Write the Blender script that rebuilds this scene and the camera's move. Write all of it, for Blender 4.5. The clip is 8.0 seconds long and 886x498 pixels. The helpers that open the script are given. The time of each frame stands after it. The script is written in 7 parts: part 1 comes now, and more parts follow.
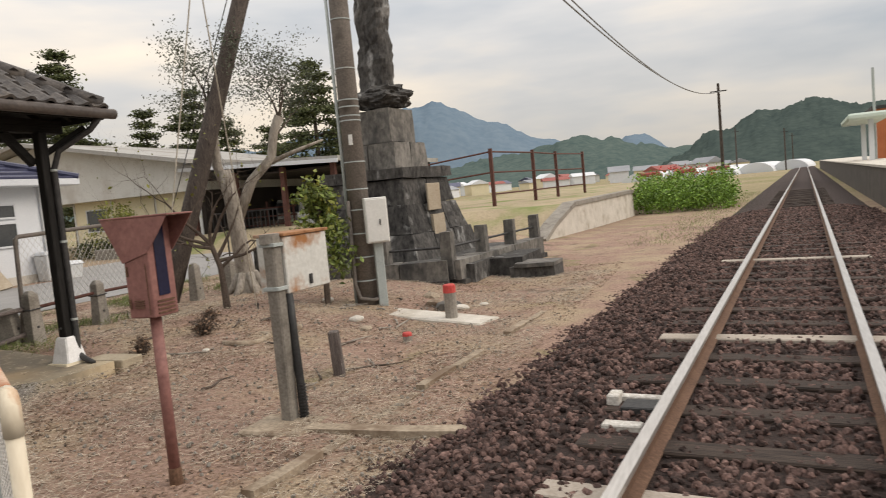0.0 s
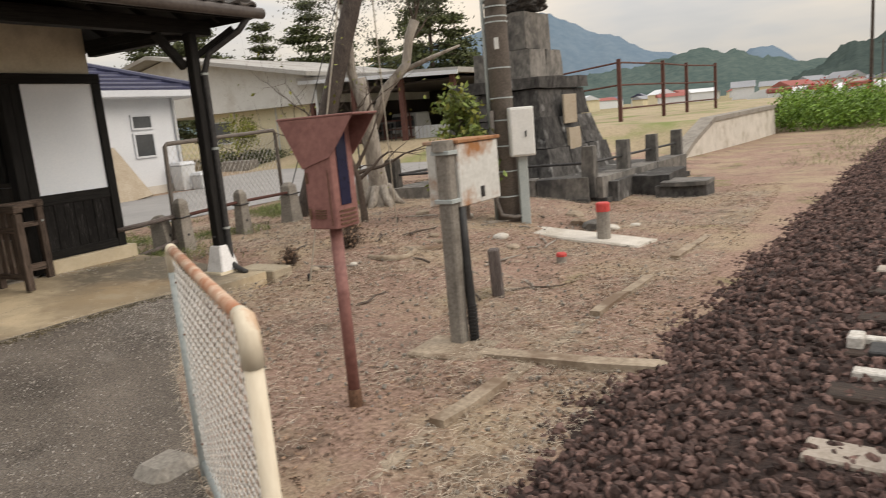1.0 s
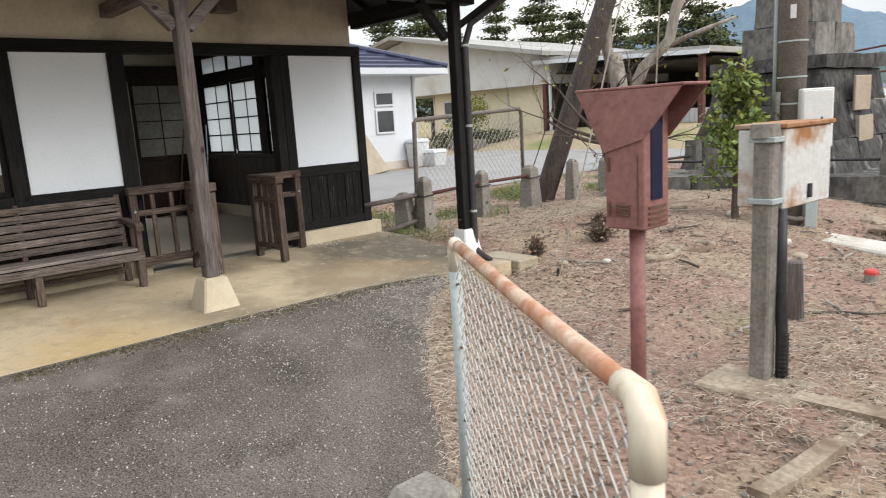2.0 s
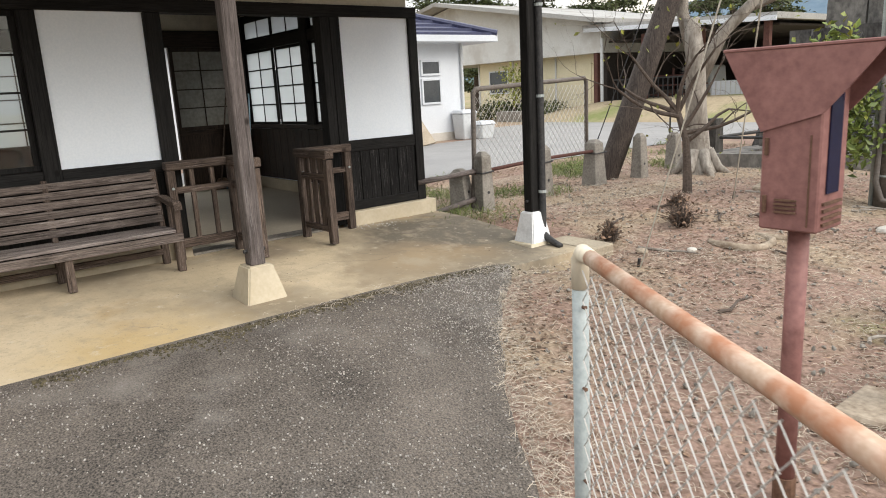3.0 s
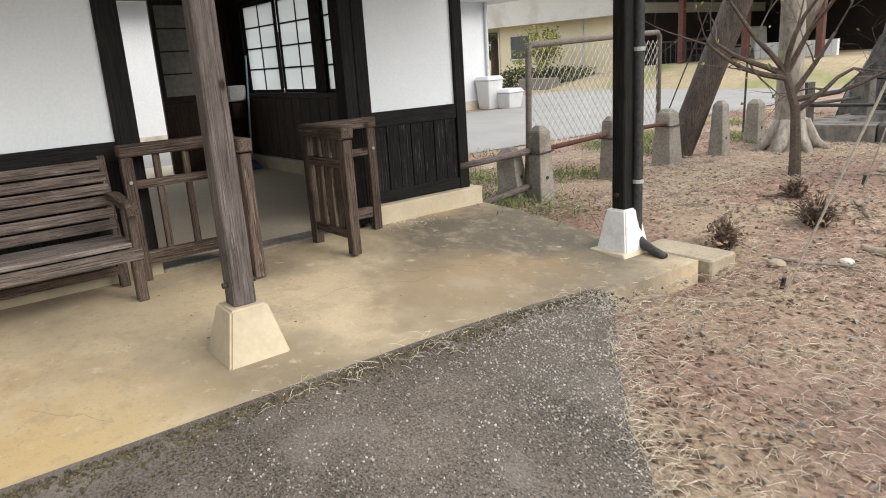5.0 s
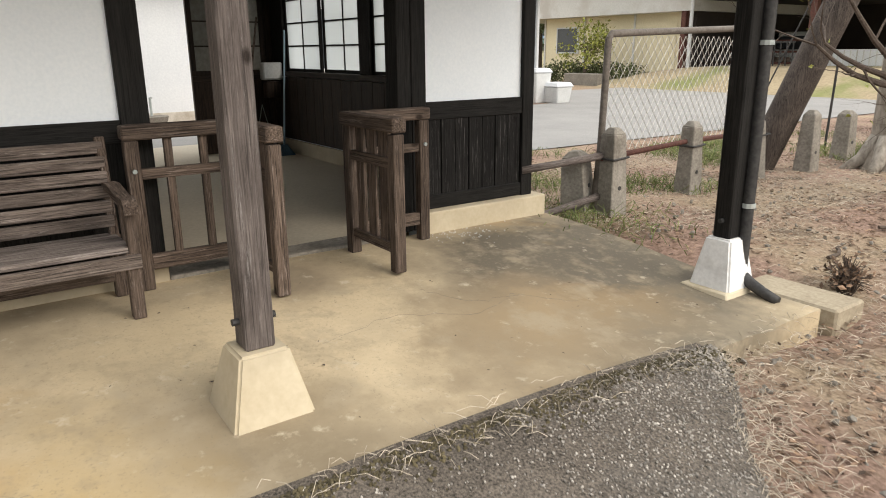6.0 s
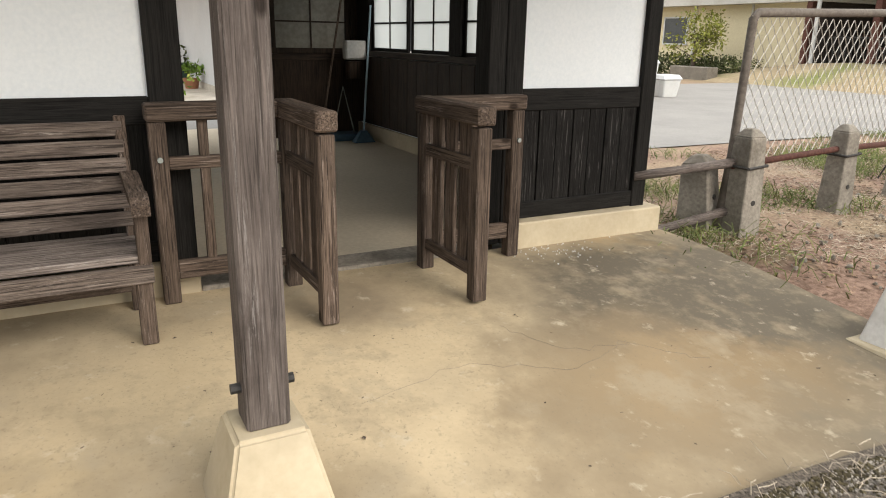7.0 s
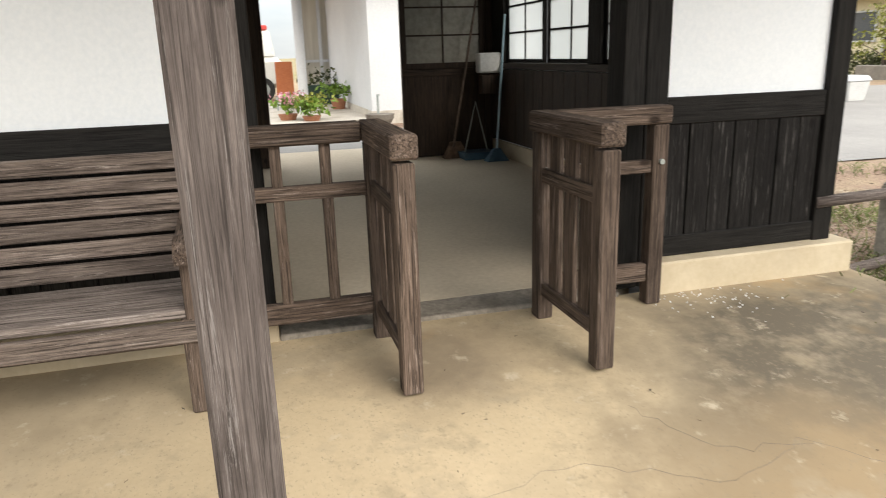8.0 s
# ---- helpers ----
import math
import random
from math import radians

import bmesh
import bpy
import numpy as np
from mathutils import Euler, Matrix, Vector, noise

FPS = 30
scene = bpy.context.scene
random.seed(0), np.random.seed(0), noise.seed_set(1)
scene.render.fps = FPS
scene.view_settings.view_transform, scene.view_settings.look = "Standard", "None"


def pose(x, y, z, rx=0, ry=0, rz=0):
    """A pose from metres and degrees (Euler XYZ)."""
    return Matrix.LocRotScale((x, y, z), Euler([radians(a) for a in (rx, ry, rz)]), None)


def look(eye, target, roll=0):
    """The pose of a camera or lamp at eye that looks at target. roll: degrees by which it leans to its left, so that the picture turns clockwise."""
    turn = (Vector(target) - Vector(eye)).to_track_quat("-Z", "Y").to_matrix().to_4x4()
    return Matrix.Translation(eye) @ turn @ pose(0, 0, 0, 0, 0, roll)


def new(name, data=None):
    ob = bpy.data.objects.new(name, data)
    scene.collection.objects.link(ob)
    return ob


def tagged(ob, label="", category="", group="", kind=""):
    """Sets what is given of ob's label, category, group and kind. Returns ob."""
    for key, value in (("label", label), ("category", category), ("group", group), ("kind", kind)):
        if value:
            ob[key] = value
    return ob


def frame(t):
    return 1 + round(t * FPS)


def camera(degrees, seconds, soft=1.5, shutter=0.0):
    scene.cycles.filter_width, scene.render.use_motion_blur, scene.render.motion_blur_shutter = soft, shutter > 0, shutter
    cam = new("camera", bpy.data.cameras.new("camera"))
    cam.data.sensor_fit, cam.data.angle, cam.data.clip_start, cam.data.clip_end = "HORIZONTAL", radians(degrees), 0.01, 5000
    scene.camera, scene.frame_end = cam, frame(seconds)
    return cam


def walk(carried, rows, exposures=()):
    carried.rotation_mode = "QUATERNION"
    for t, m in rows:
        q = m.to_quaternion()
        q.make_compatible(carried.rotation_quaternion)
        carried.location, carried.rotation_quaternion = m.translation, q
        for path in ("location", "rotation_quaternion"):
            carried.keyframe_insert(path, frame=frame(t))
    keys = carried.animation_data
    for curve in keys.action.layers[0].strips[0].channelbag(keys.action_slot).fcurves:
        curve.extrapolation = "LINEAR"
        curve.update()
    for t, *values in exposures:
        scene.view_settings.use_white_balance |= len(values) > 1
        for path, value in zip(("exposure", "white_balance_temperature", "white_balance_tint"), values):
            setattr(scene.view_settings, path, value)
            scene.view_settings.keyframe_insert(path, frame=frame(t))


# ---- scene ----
cam = camera(64.7, 8.0, soft=1.0, shutter=0.22)
EXPOSURES = [(0.0, -0.02, 7200, 13), (1.0, 0.03, 7250, 13), (1.5, 0.33, 6400, 10), (3.0, 0.6, 6600, 10), (4.0, 0.65, 6500, 10), (5.5, 0.63, 6850, 10), (7.0, 0.75, 7100, 10), (8.0, 1.0, 7000, 10)]
PATH = [
    (0, (0.325, 0.369, 1.394), (-0.422, 2.217, 1.234), -5.3),
    (0.5, (-0.048, 0.53, 1.38), (-0.947, 2.307, 1.195), -4.7),
    (1, (-0.438, 0.614, 1.35), (-1.45, 2.3, 0.985), -5.0),
    (1.5, (-0.855, 0.771, 1.34), (-2.2, 2.217, 1.024), -5.4),
    (3, (-1.876, 1.197, 1.339), (-3.405, 2.409, 0.898), -3.2),
    (3.5, (-2.217, 1.322, 1.3), (-3.735, 2.544, 0.852), -2.6),
    (4, (-2.577, 1.546, 1.261), (-4.112, 2.736, 0.787), -3.6),
    (5.3, (-3.617, 2.087, 1.256), (-5.152, 3.251, 0.719), -3.1),
    (5.5, (-3.784, 2.143, 1.228), (-5.336, 3.278, 0.677), -1.6),
    (6, (-4.11, 2.32, 1.227), (-5.682, 3.428, 0.68), -0.5),
    (6.5, (-4.471, 2.575, 1.184), (-6.136, 3.509, 0.588), -2.3),
    (7, (-4.763, 2.738, 1.158), (-6.452, 3.638, 0.579), 1.1),
    (7.5, (-4.974, 2.931, 1.138), (-6.733, 3.701, 0.579), 0.0),
    (8, (-5.22, 3.12, 1.118), (-7.079, 3.625, 0.579), -1.8),
]
walk(cam, [(t, look(eye, target, roll)) for t, eye, target, roll in PATH], EXPOSURES)

# ---- world and sun ----
SUN_EL, SUN_AZ = 34, 72
world = bpy.data.worlds.new("overcast_sky")
scene.world = world
world.use_nodes = True
wn, wl = world.node_tree.nodes, world.node_tree.links
wn.clear()
w_out, w_bg = wn.new("ShaderNodeOutputWorld"), wn.new("ShaderNodeBackground")
w_sky = wn.new("ShaderNodeTexSky")
w_sky.sky_type, w_sky.sun_disc = "NISHITA", False
w_sky.sun_elevation, w_sky.sun_rotation = radians(SUN_EL), radians(SUN_AZ)
w_dim = wn.new("ShaderNodeMixRGB")
w_dim.blend_type = "MULTIPLY"
w_dim.inputs[0].default_value = 1.0
w_dim.inputs[2].default_value = (0.1, 0.1, 0.1, 1)
w_co = wn.new("ShaderNodeTexCoord")
w_map = wn.new("ShaderNodeMapping")
w_map.inputs["Scale"].default_value = (1.0, 1.0, 4.5)
w_map.inputs["Location"].default_value = (0.35, 0.1, 0.2)
w_noise = wn.new("ShaderNodeTexNoise")
w_noise.inputs["Scale"].default_value = 1.7
w_noise.inputs["Detail"].default_value = 5
w_noise.inputs["Roughness"].default_value = 0.5
w_ramp = wn.new("ShaderNodeValToRGB")
w_ramp.color_ramp.elements[0].position, w_ramp.color_ramp.elements[0].color = 0.36, (0.47, 0.53, 0.60, 1)
w_ramp.color_ramp.elements[1].position, w_ramp.color_ramp.elements[1].color = 0.66, (0.98, 0.91, 0.80, 1)
e = w_ramp.color_ramp.elements.new(0.5)
e.color = (0.66, 0.69, 0.72, 1)
w_mix = wn.new("ShaderNodeMixRGB")
w_mix.inputs[0].default_value = 0.88
wl.new(w_co.outputs["Generated"], w_map.inputs["Vector"])
wl.new(w_map.outputs["Vector"], w_noise.inputs["Vector"])
wl.new(w_noise.outputs["Fac"], w_ramp.inputs["Fac"])
wl.new(w_sky.outputs["Color"], w_dim.inputs[1])
wl.new(w_dim.outputs["Color"], w_mix.inputs[1])
wl.new(w_ramp.outputs["Color"], w_mix.inputs[2])
w_sep = wn.new("ShaderNodeSeparateXYZ")
wl.new(w_co.outputs["Generated"], w_sep.inputs[0])
w_up = wn.new("ShaderNodeMath")
w_up.operation = "MAXIMUM"
w_up.inputs[1].default_value = 0.0
wl.new(w_sep.outputs["Z"], w_up.inputs[0])
w_cie = wn.new("ShaderNodeMath")
w_cie.operation = "MULTIPLY_ADD"
w_cie.inputs[1].default_value, w_cie.inputs[2].default_value = 2.0, 0.75
wl.new(w_up.outputs[0], w_cie.inputs[0])
wl.new(w_cie.outputs[0], w_bg.inputs["Strength"])
wl.new(w_mix.outputs["Color"], w_bg.inputs["Color"])
wl.new(w_bg.outputs["Background"], w_out.inputs["Surface"])

sun = new("sun", bpy.data.lights.new("sun", "SUN"))
sun.data.energy, sun.data.angle, sun.data.color = 1.5, radians(38), (1.0, 0.94, 0.86)
s_dir = Vector((math.sin(radians(SUN_AZ)) * math.cos(radians(SUN_EL)), math.cos(radians(SUN_AZ)) * math.cos(radians(SUN_EL)), math.sin(radians(SUN_EL))))
sun.matrix_basis = look(s_dir * 40, (0, 0, 0))


# ---- materials ----
def surface(name, low, high, scale=3.0, stretch=(1, 1, 1), fine=40.0, rough=0.85, metal=0.0, bump=0.3, stain=None, stain_scale=0.9, stain_at=(0.5, 0.65), vary=0.0, step=0.01, island=False, amount=0.6, spec=0.4):
    """Two tones in broad clouds, a fine grain over them, stains of a third tone and relief."""
    m = bpy.data.materials.new(name)
    m.use_nodes = True
    n, l = m.node_tree.nodes, m.node_tree.links
    b = n["Principled BSDF"]
    b.inputs["Roughness"].default_value, b.inputs["Metallic"].default_value = rough, metal
    b.inputs["Specular IOR Level"].default_value = spec
    co, mp = n.new("ShaderNodeTexCoord"), n.new("ShaderNodeMapping")
    mp.inputs["Scale"].default_value = stretch
    l.new(co.outputs["Object"], mp.inputs["Vector"])
    oi = n.new("ShaderNodeObjectInfo")
    rnd = oi.outputs["Random"]
    if island:
        rnd = n.new("ShaderNodeNewGeometry").outputs["Random Per Island"]
    add = n.new("ShaderNodeVectorMath")
    add.operation = "ADD"
    mul = n.new("ShaderNodeMath")
    mul.operation = "MULTIPLY"
    mul.inputs[1].default_value = 37.0
    l.new(oi.outputs["Random"], mul.inputs[0])
    l.new(mp.outputs["Vector"], add.inputs[0])
    l.new(mul.outputs[0], add.inputs[1])

    def clouds(s, detail, src):
        t = n.new("ShaderNodeTexNoise")
        t.inputs["Scale"].default_value, t.inputs["Detail"].default_value, t.inputs["Roughness"].default_value = s, detail, 0.6
        l.new(src, t.inputs["Vector"])
        return t.outputs["Fac"]

    big, small = clouds(scale, 4, add.outputs[0]), clouds(fine, 5, add.outputs[0])
    blend = n.new("ShaderNodeMath")
    blend.operation = "MULTIPLY_ADD"
    blend.inputs[1].default_value = amount
    l.new(small, blend.inputs[0])
    half = n.new("ShaderNodeMath")
    half.operation = "MULTIPLY"
    half.inputs[1].default_value = 1 - amount
    l.new(big, half.inputs[0])
    l.new(half.outputs[0], blend.inputs[2])
    ramp = n.new("ShaderNodeValToRGB")
    ramp.color_ramp.elements[0].position, ramp.color_ramp.elements[0].color = 0.36, (*low, 1)
    ramp.color_ramp.elements[1].position, ramp.color_ramp.elements[1].color = 0.64, (*high, 1)
    l.new(blend.outputs[0], ramp.inputs["Fac"])
    col = ramp.outputs["Color"]
    if stain:
        sr = n.new("ShaderNodeValToRGB")
        sr.color_ramp.elements[0].position, sr.color_ramp.elements[1].position = stain_at
        l.new(clouds(stain_scale, 6, add.outputs[0]), sr.inputs["Fac"])
        sm = n.new("ShaderNodeMixRGB")
        sm.inputs[2].default_value = (*stain, 1)
        l.new(sr.outputs["Color"], sm.inputs[0])
        l.new(col, sm.inputs[1])
        col = sm.outputs["Color"]
    if vary:
        hs = n.new("ShaderNodeHueSaturation")
        mr = n.new("ShaderNodeMapRange")
        mr.inputs["To Min"].default_value, mr.inputs["To Max"].default_value = 1 - vary, 1 + vary
        l.new(rnd, mr.inputs["Value"])
        l.new(mr.outputs[0], hs.inputs["Value"])
        l.new(col, hs.inputs["Color"])
        col = hs.outputs["Color"]
    l.new(col, b.inputs["Base Color"])
    bp = n.new("ShaderNodeBump")
    bp.inputs["Strength"].default_value, bp.inputs["Distance"].default_value = bump, step
    l.new(blend.outputs[0], bp.inputs["Height"])
    l.new(bp.outputs["Normal"], b.inputs["Normal"])
    return m


def timber(name, low, high, axis, rough=0.8, bump=0.5, vary=0.15, worn=None, spec=0.3, check=0.9):
    """Sawn timber: long fibres, dark checks, worn paler fibres, a few knots and broad tone changes."""
    m = bpy.data.materials.new(name)
    m.use_nodes = True
    n, l = m.node_tree.nodes, m.node_tree.links
    b = n["Principled BSDF"]
    b.inputs["Roughness"].default_value, b.inputs["Specular IOR Level"].default_value = rough, spec
    co, oi = n.new("ShaderNodeTexCoord"), n.new("ShaderNodeObjectInfo")
    shift = n.new("ShaderNodeMath")
    shift.operation = "MULTIPLY"
    shift.inputs[1].default_value = 41.0
    l.new(oi.outputs["Random"], shift.inputs[0])
    moved = n.new("ShaderNodeVectorMath")
    moved.operation = "ADD"
    l.new(co.outputs["Object"], moved.inputs[0])
    l.new(shift.outputs[0], moved.inputs[1])

    def stretched(k):
        mp = n.new("ShaderNodeMapping")
        mp.inputs["Scale"].default_value = {"x": (k, 1, 1), "y": (1, k, 1), "z": (1, 1, k)}[axis]
        l.new(moved.outputs[0], mp.inputs["Vector"])
        return mp.outputs["Vector"]

    def clouds(src, s, d, r=0.6, warp=0.0):
        t = n.new("ShaderNodeTexNoise")
        t.inputs["Scale"].default_value, t.inputs["Detail"].default_value = s, d
        t.inputs["Roughness"].default_value, t.inputs["Distortion"].default_value = r, warp
        l.new(src, t.inputs["Vector"])
        return t.outputs["Fac"]

    def ramp(src, a, ca, z, cz):
        r = n.new("ShaderNodeValToRGB")
        r.color_ramp.elements[0].position, r.color_ramp.elements[0].color = a, (*ca, 1)
        r.color_ramp.elements[1].position, r.color_ramp.elements[1].color = z, (*cz, 1)
        l.new(src, r.inputs["Fac"])
        return r.outputs["Color"]

    def mix(kind, f, a, c):
        x = n.new("ShaderNodeMixRGB")
        x.blend_type = kind
        if isinstance(f, float):
            x.inputs[0].default_value = f
        else:
            l.new(f, x.inputs[0])
        l.new(a, x.inputs[1])
        if isinstance(c, tuple):
            x.inputs[2].default_value = (*c, 1)
        else:
            l.new(c, x.inputs[2])
        return x.outputs["Color"]

    fibre = clouds(stretched(0.035), 120, 7, 0.75, 0.9)
    checks = clouds(stretched(0.022), 150, 4, 0.6, 0.5)
    col = ramp(fibre, 0.36, low, 0.66, high)
    col = mix("MULTIPLY", check, col, ramp(checks, 0.38, (0.25, 0.24, 0.23), 0.47, (1, 1, 1)))
    col = mix("MULTIPLY", 0.8, col, ramp(clouds(stretched(0.30), 9, 6, 0.65, 0.6), 0.34, (0.58, 0.54, 0.52), 0.66, (1.28, 1.25, 1.22)))
    if worn:
        col = mix("MIX", ramp(clouds(stretched(0.04), 85, 6, 0.8, 0.6), 0.57, (0, 0, 0), 0.66, (1, 1, 1)), col, worn)
    kn = n.new("ShaderNodeTexVoronoi")
    kn.inputs["Scale"].default_value = 5.0
    l.new(stretched(0.6), kn.inputs["Vector"])
    col = mix("MULTIPLY", 1.0, col, ramp(kn.outputs["Distance"], 0.05, (0.25, 0.22, 0.2), 0.10, (1, 1, 1)))
    hs = n.new("ShaderNodeHueSaturation")
    mr = n.new("ShaderNodeMapRange")
    mr.inputs["To Min"].default_value, mr.inputs["To Max"].default_value = 1 - vary, 1 + vary
    l.new(oi.outputs["Random"], mr.inputs["Value"])
    l.new(mr.outputs[0], hs.inputs["Value"])
    l.new(col, hs.inputs["Color"])
    l.new(hs.outputs["Color"], b.inputs["Base Color"])
    hgt = n.new("ShaderNodeMath")
    hgt.operation = "MULTIPLY"
    l.new(fibre, hgt.inputs[0])
    l.new(checks, hgt.inputs[1])
    bp = n.new("ShaderNodeBump")
    bp.inputs["Strength"].default_value, bp.inputs["Distance"].default_value = bump, 0.006
    l.new(hgt.outputs[0], bp.inputs["Height"])
    l.new(bp.outputs["Normal"], b.inputs["Normal"])
    return m


BLACK_LO, BLACK_HI = (0.006, 0.006, 0.006), (0.022, 0.021, 0.020)
GREY_LO, GREY_HI = (0.042, 0.031, 0.025), (0.180, 0.137, 0.112)
M = {}


def slab_material():
    """Beige worn concrete with broad grey damp stains, deepened against edge skylight, ochre patches and fine sand
    grain.
    """
    m = surface("worn_beige_concrete", (0.53, 0.425, 0.278), (0.64, 0.522, 0.355), 0.9, fine=55, bump=0.06, stain=(0.24, 0.20, 0.145), stain_scale=0.42, stain_at=(0.50, 0.72), rough=0.85, step=0.003, amount=0.25)
    n, l = m.node_tree.nodes, m.node_tree.links
    b = n["Principled BSDF"]
    col = b.inputs["Base Color"].links[0].from_socket
    co = n.new("ShaderNodeNewGeometry").outputs["Position"]
    # Outer stain tones are set darker to offset the skylight falling there.
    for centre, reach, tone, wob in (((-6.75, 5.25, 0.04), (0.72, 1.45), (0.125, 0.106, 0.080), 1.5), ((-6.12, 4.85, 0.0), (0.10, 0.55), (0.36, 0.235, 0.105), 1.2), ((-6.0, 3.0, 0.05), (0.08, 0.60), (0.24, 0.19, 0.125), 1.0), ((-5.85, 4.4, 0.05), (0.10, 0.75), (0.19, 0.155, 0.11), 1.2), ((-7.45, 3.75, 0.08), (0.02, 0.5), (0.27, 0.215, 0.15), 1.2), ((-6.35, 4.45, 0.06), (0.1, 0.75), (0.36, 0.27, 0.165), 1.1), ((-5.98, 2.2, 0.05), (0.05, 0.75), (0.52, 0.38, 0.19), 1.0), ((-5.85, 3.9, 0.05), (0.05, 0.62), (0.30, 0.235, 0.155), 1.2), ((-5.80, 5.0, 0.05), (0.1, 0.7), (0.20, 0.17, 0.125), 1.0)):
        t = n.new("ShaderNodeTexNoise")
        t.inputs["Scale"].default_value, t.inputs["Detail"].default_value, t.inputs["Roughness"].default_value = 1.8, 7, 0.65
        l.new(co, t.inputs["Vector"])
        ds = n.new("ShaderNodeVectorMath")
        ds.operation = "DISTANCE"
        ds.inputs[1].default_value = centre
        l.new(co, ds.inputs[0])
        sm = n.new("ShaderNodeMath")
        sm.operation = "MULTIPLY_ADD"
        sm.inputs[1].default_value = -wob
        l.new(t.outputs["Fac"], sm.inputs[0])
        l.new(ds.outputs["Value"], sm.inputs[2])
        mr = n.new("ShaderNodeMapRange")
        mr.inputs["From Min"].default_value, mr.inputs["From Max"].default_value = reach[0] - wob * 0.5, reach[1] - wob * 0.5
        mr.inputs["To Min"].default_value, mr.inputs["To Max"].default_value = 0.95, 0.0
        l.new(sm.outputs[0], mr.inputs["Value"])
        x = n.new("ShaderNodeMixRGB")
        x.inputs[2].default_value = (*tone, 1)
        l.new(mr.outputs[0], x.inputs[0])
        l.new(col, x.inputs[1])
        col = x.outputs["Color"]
    for scale, lo, hi, tone, depth in ((0.8, 0.57, 0.68, (0.42, 0.28, 0.13), 5), (2.3, 0.56, 0.66, (0.40, 0.335, 0.24), 7), (7.0, 0.52, 0.70, (0.35, 0.285, 0.195), 8), (11.0, 0.60, 0.72, (0.62, 0.545, 0.42), 8), (34.0, 0.58, 0.72, (0.30, 0.245, 0.17), 6), (90.0, 0.60, 0.74, (0.22, 0.18, 0.13), 3)):
        t = n.new("ShaderNodeTexNoise")
        t.inputs["Scale"].default_value, t.inputs["Detail"].default_value, t.inputs["Roughness"].default_value = scale, depth, 0.65
        l.new(co, t.inputs["Vector"])
        r = n.new("ShaderNodeValToRGB")
        r.color_ramp.elements[0].position, r.color_ramp.elements[1].position = lo, hi
        r.color_ramp.elements[1].color = (0.62, 0.62, 0.62, 1)
        l.new(t.outputs["Fac"], r.inputs["Fac"])
        x = n.new("ShaderNodeMixRGB")
        x.inputs[2].default_value = (*tone, 1)
        l.new(r.outputs["Color"], x.inputs[0])
        l.new(col, x.inputs[1])
        col = x.outputs["Color"]
    l.new(col, b.inputs["Base Color"])
    return m


for ax in "xyz":
    M["black_" + ax] = timber("black_stained_timber_" + ax, BLACK_LO, BLACK_HI, ax, 0.7, 0.5, 0.15, None, 0.2)
    M["aged_" + ax] = timber("weathered_brown_timber_" + ax, GREY_LO, GREY_HI, ax, 0.85, 0.9, 0.2, (0.27, 0.22, 0.195), 0.3, 0.9)
    M["seat_" + ax] = timber("pale_seat_timber_" + ax, (0.090, 0.076, 0.070), (0.37, 0.325, 0.305), ax, 0.85, 0.9, 0.2, (0.46, 0.42, 0.40), 0.3, 0.95)
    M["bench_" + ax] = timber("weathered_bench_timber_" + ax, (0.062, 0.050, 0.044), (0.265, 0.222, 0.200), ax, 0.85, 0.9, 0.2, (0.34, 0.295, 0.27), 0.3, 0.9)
    M["post_" + ax] = timber("weathered_grey_timber_" + ax, (0.080, 0.068, 0.064), (0.200, 0.172, 0.162), ax, 0.85, 0.9, 0.1, (0.25, 0.227, 0.218), 0.3, 0.6)
    M["inner_" + ax] = timber("dark_brown_inner_timber_" + ax, (0.018, 0.011, 0.008), (0.062, 0.040, 0.027), ax, 0.6)
M["plaster"] = surface("white_lime_plaster", (0.77, 0.83, 0.89), (0.85, 0.90, 0.95), 1.2, fine=60, bump=0.03, rough=0.9, step=0.002)
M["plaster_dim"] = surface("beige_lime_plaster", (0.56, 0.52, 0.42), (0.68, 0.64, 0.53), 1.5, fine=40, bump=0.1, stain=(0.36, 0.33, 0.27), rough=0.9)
M["slab"] = slab_material()
M["plinth"] = surface("cream_painted_concrete", (0.47, 0.395, 0.275), (0.585, 0.51, 0.38), 4, fine=35, amount=0.35, bump=0.08, stain=(0.40, 0.34, 0.25), rough=0.85, step=0.004)
M["white_paint"] = surface("white_painted_concrete", (0.66, 0.66, 0.66), (0.82, 0.82, 0.82), 4, fine=50, bump=0.15, stain=(0.45, 0.44, 0.42), stain_scale=3, stain_at=(0.6, 0.8), rough=0.7)
M["asphalt"] = surface("old_grey_asphalt", (0.012, 0.010, 0.008), (0.215, 0.180, 0.148), 2.0, fine=110, bump=1.0, stain=(0.25, 0.222, 0.195), stain_scale=1.5, stain_at=(0.55, 0.85), rough=0.85, step=0.008, amount=0.75)
M["road"] = surface("pale_grey_road_asphalt", (0.20, 0.195, 0.19), (0.30, 0.29, 0.28), 1.0, fine=60, bump=0.3, rough=0.9)
M["concrete"] = surface("weathered_grey_concrete", (0.15, 0.135, 0.115), (0.30, 0.275, 0.24), 4, fine=45, bump=0.35, stain=(0.10, 0.085, 0.07), stain_scale=3, stain_at=(0.55, 0.75), rough=0.9, vary=0.12)
M["pale_concrete"] = surface("pale_concrete", (0.44, 0.41, 0.36), (0.62, 0.58, 0.52), 3, fine=45, bump=0.3, stain=(0.3, 0.26, 0.2), stain_scale=2, stain_at=(0.5, 0.75), rough=0.9)
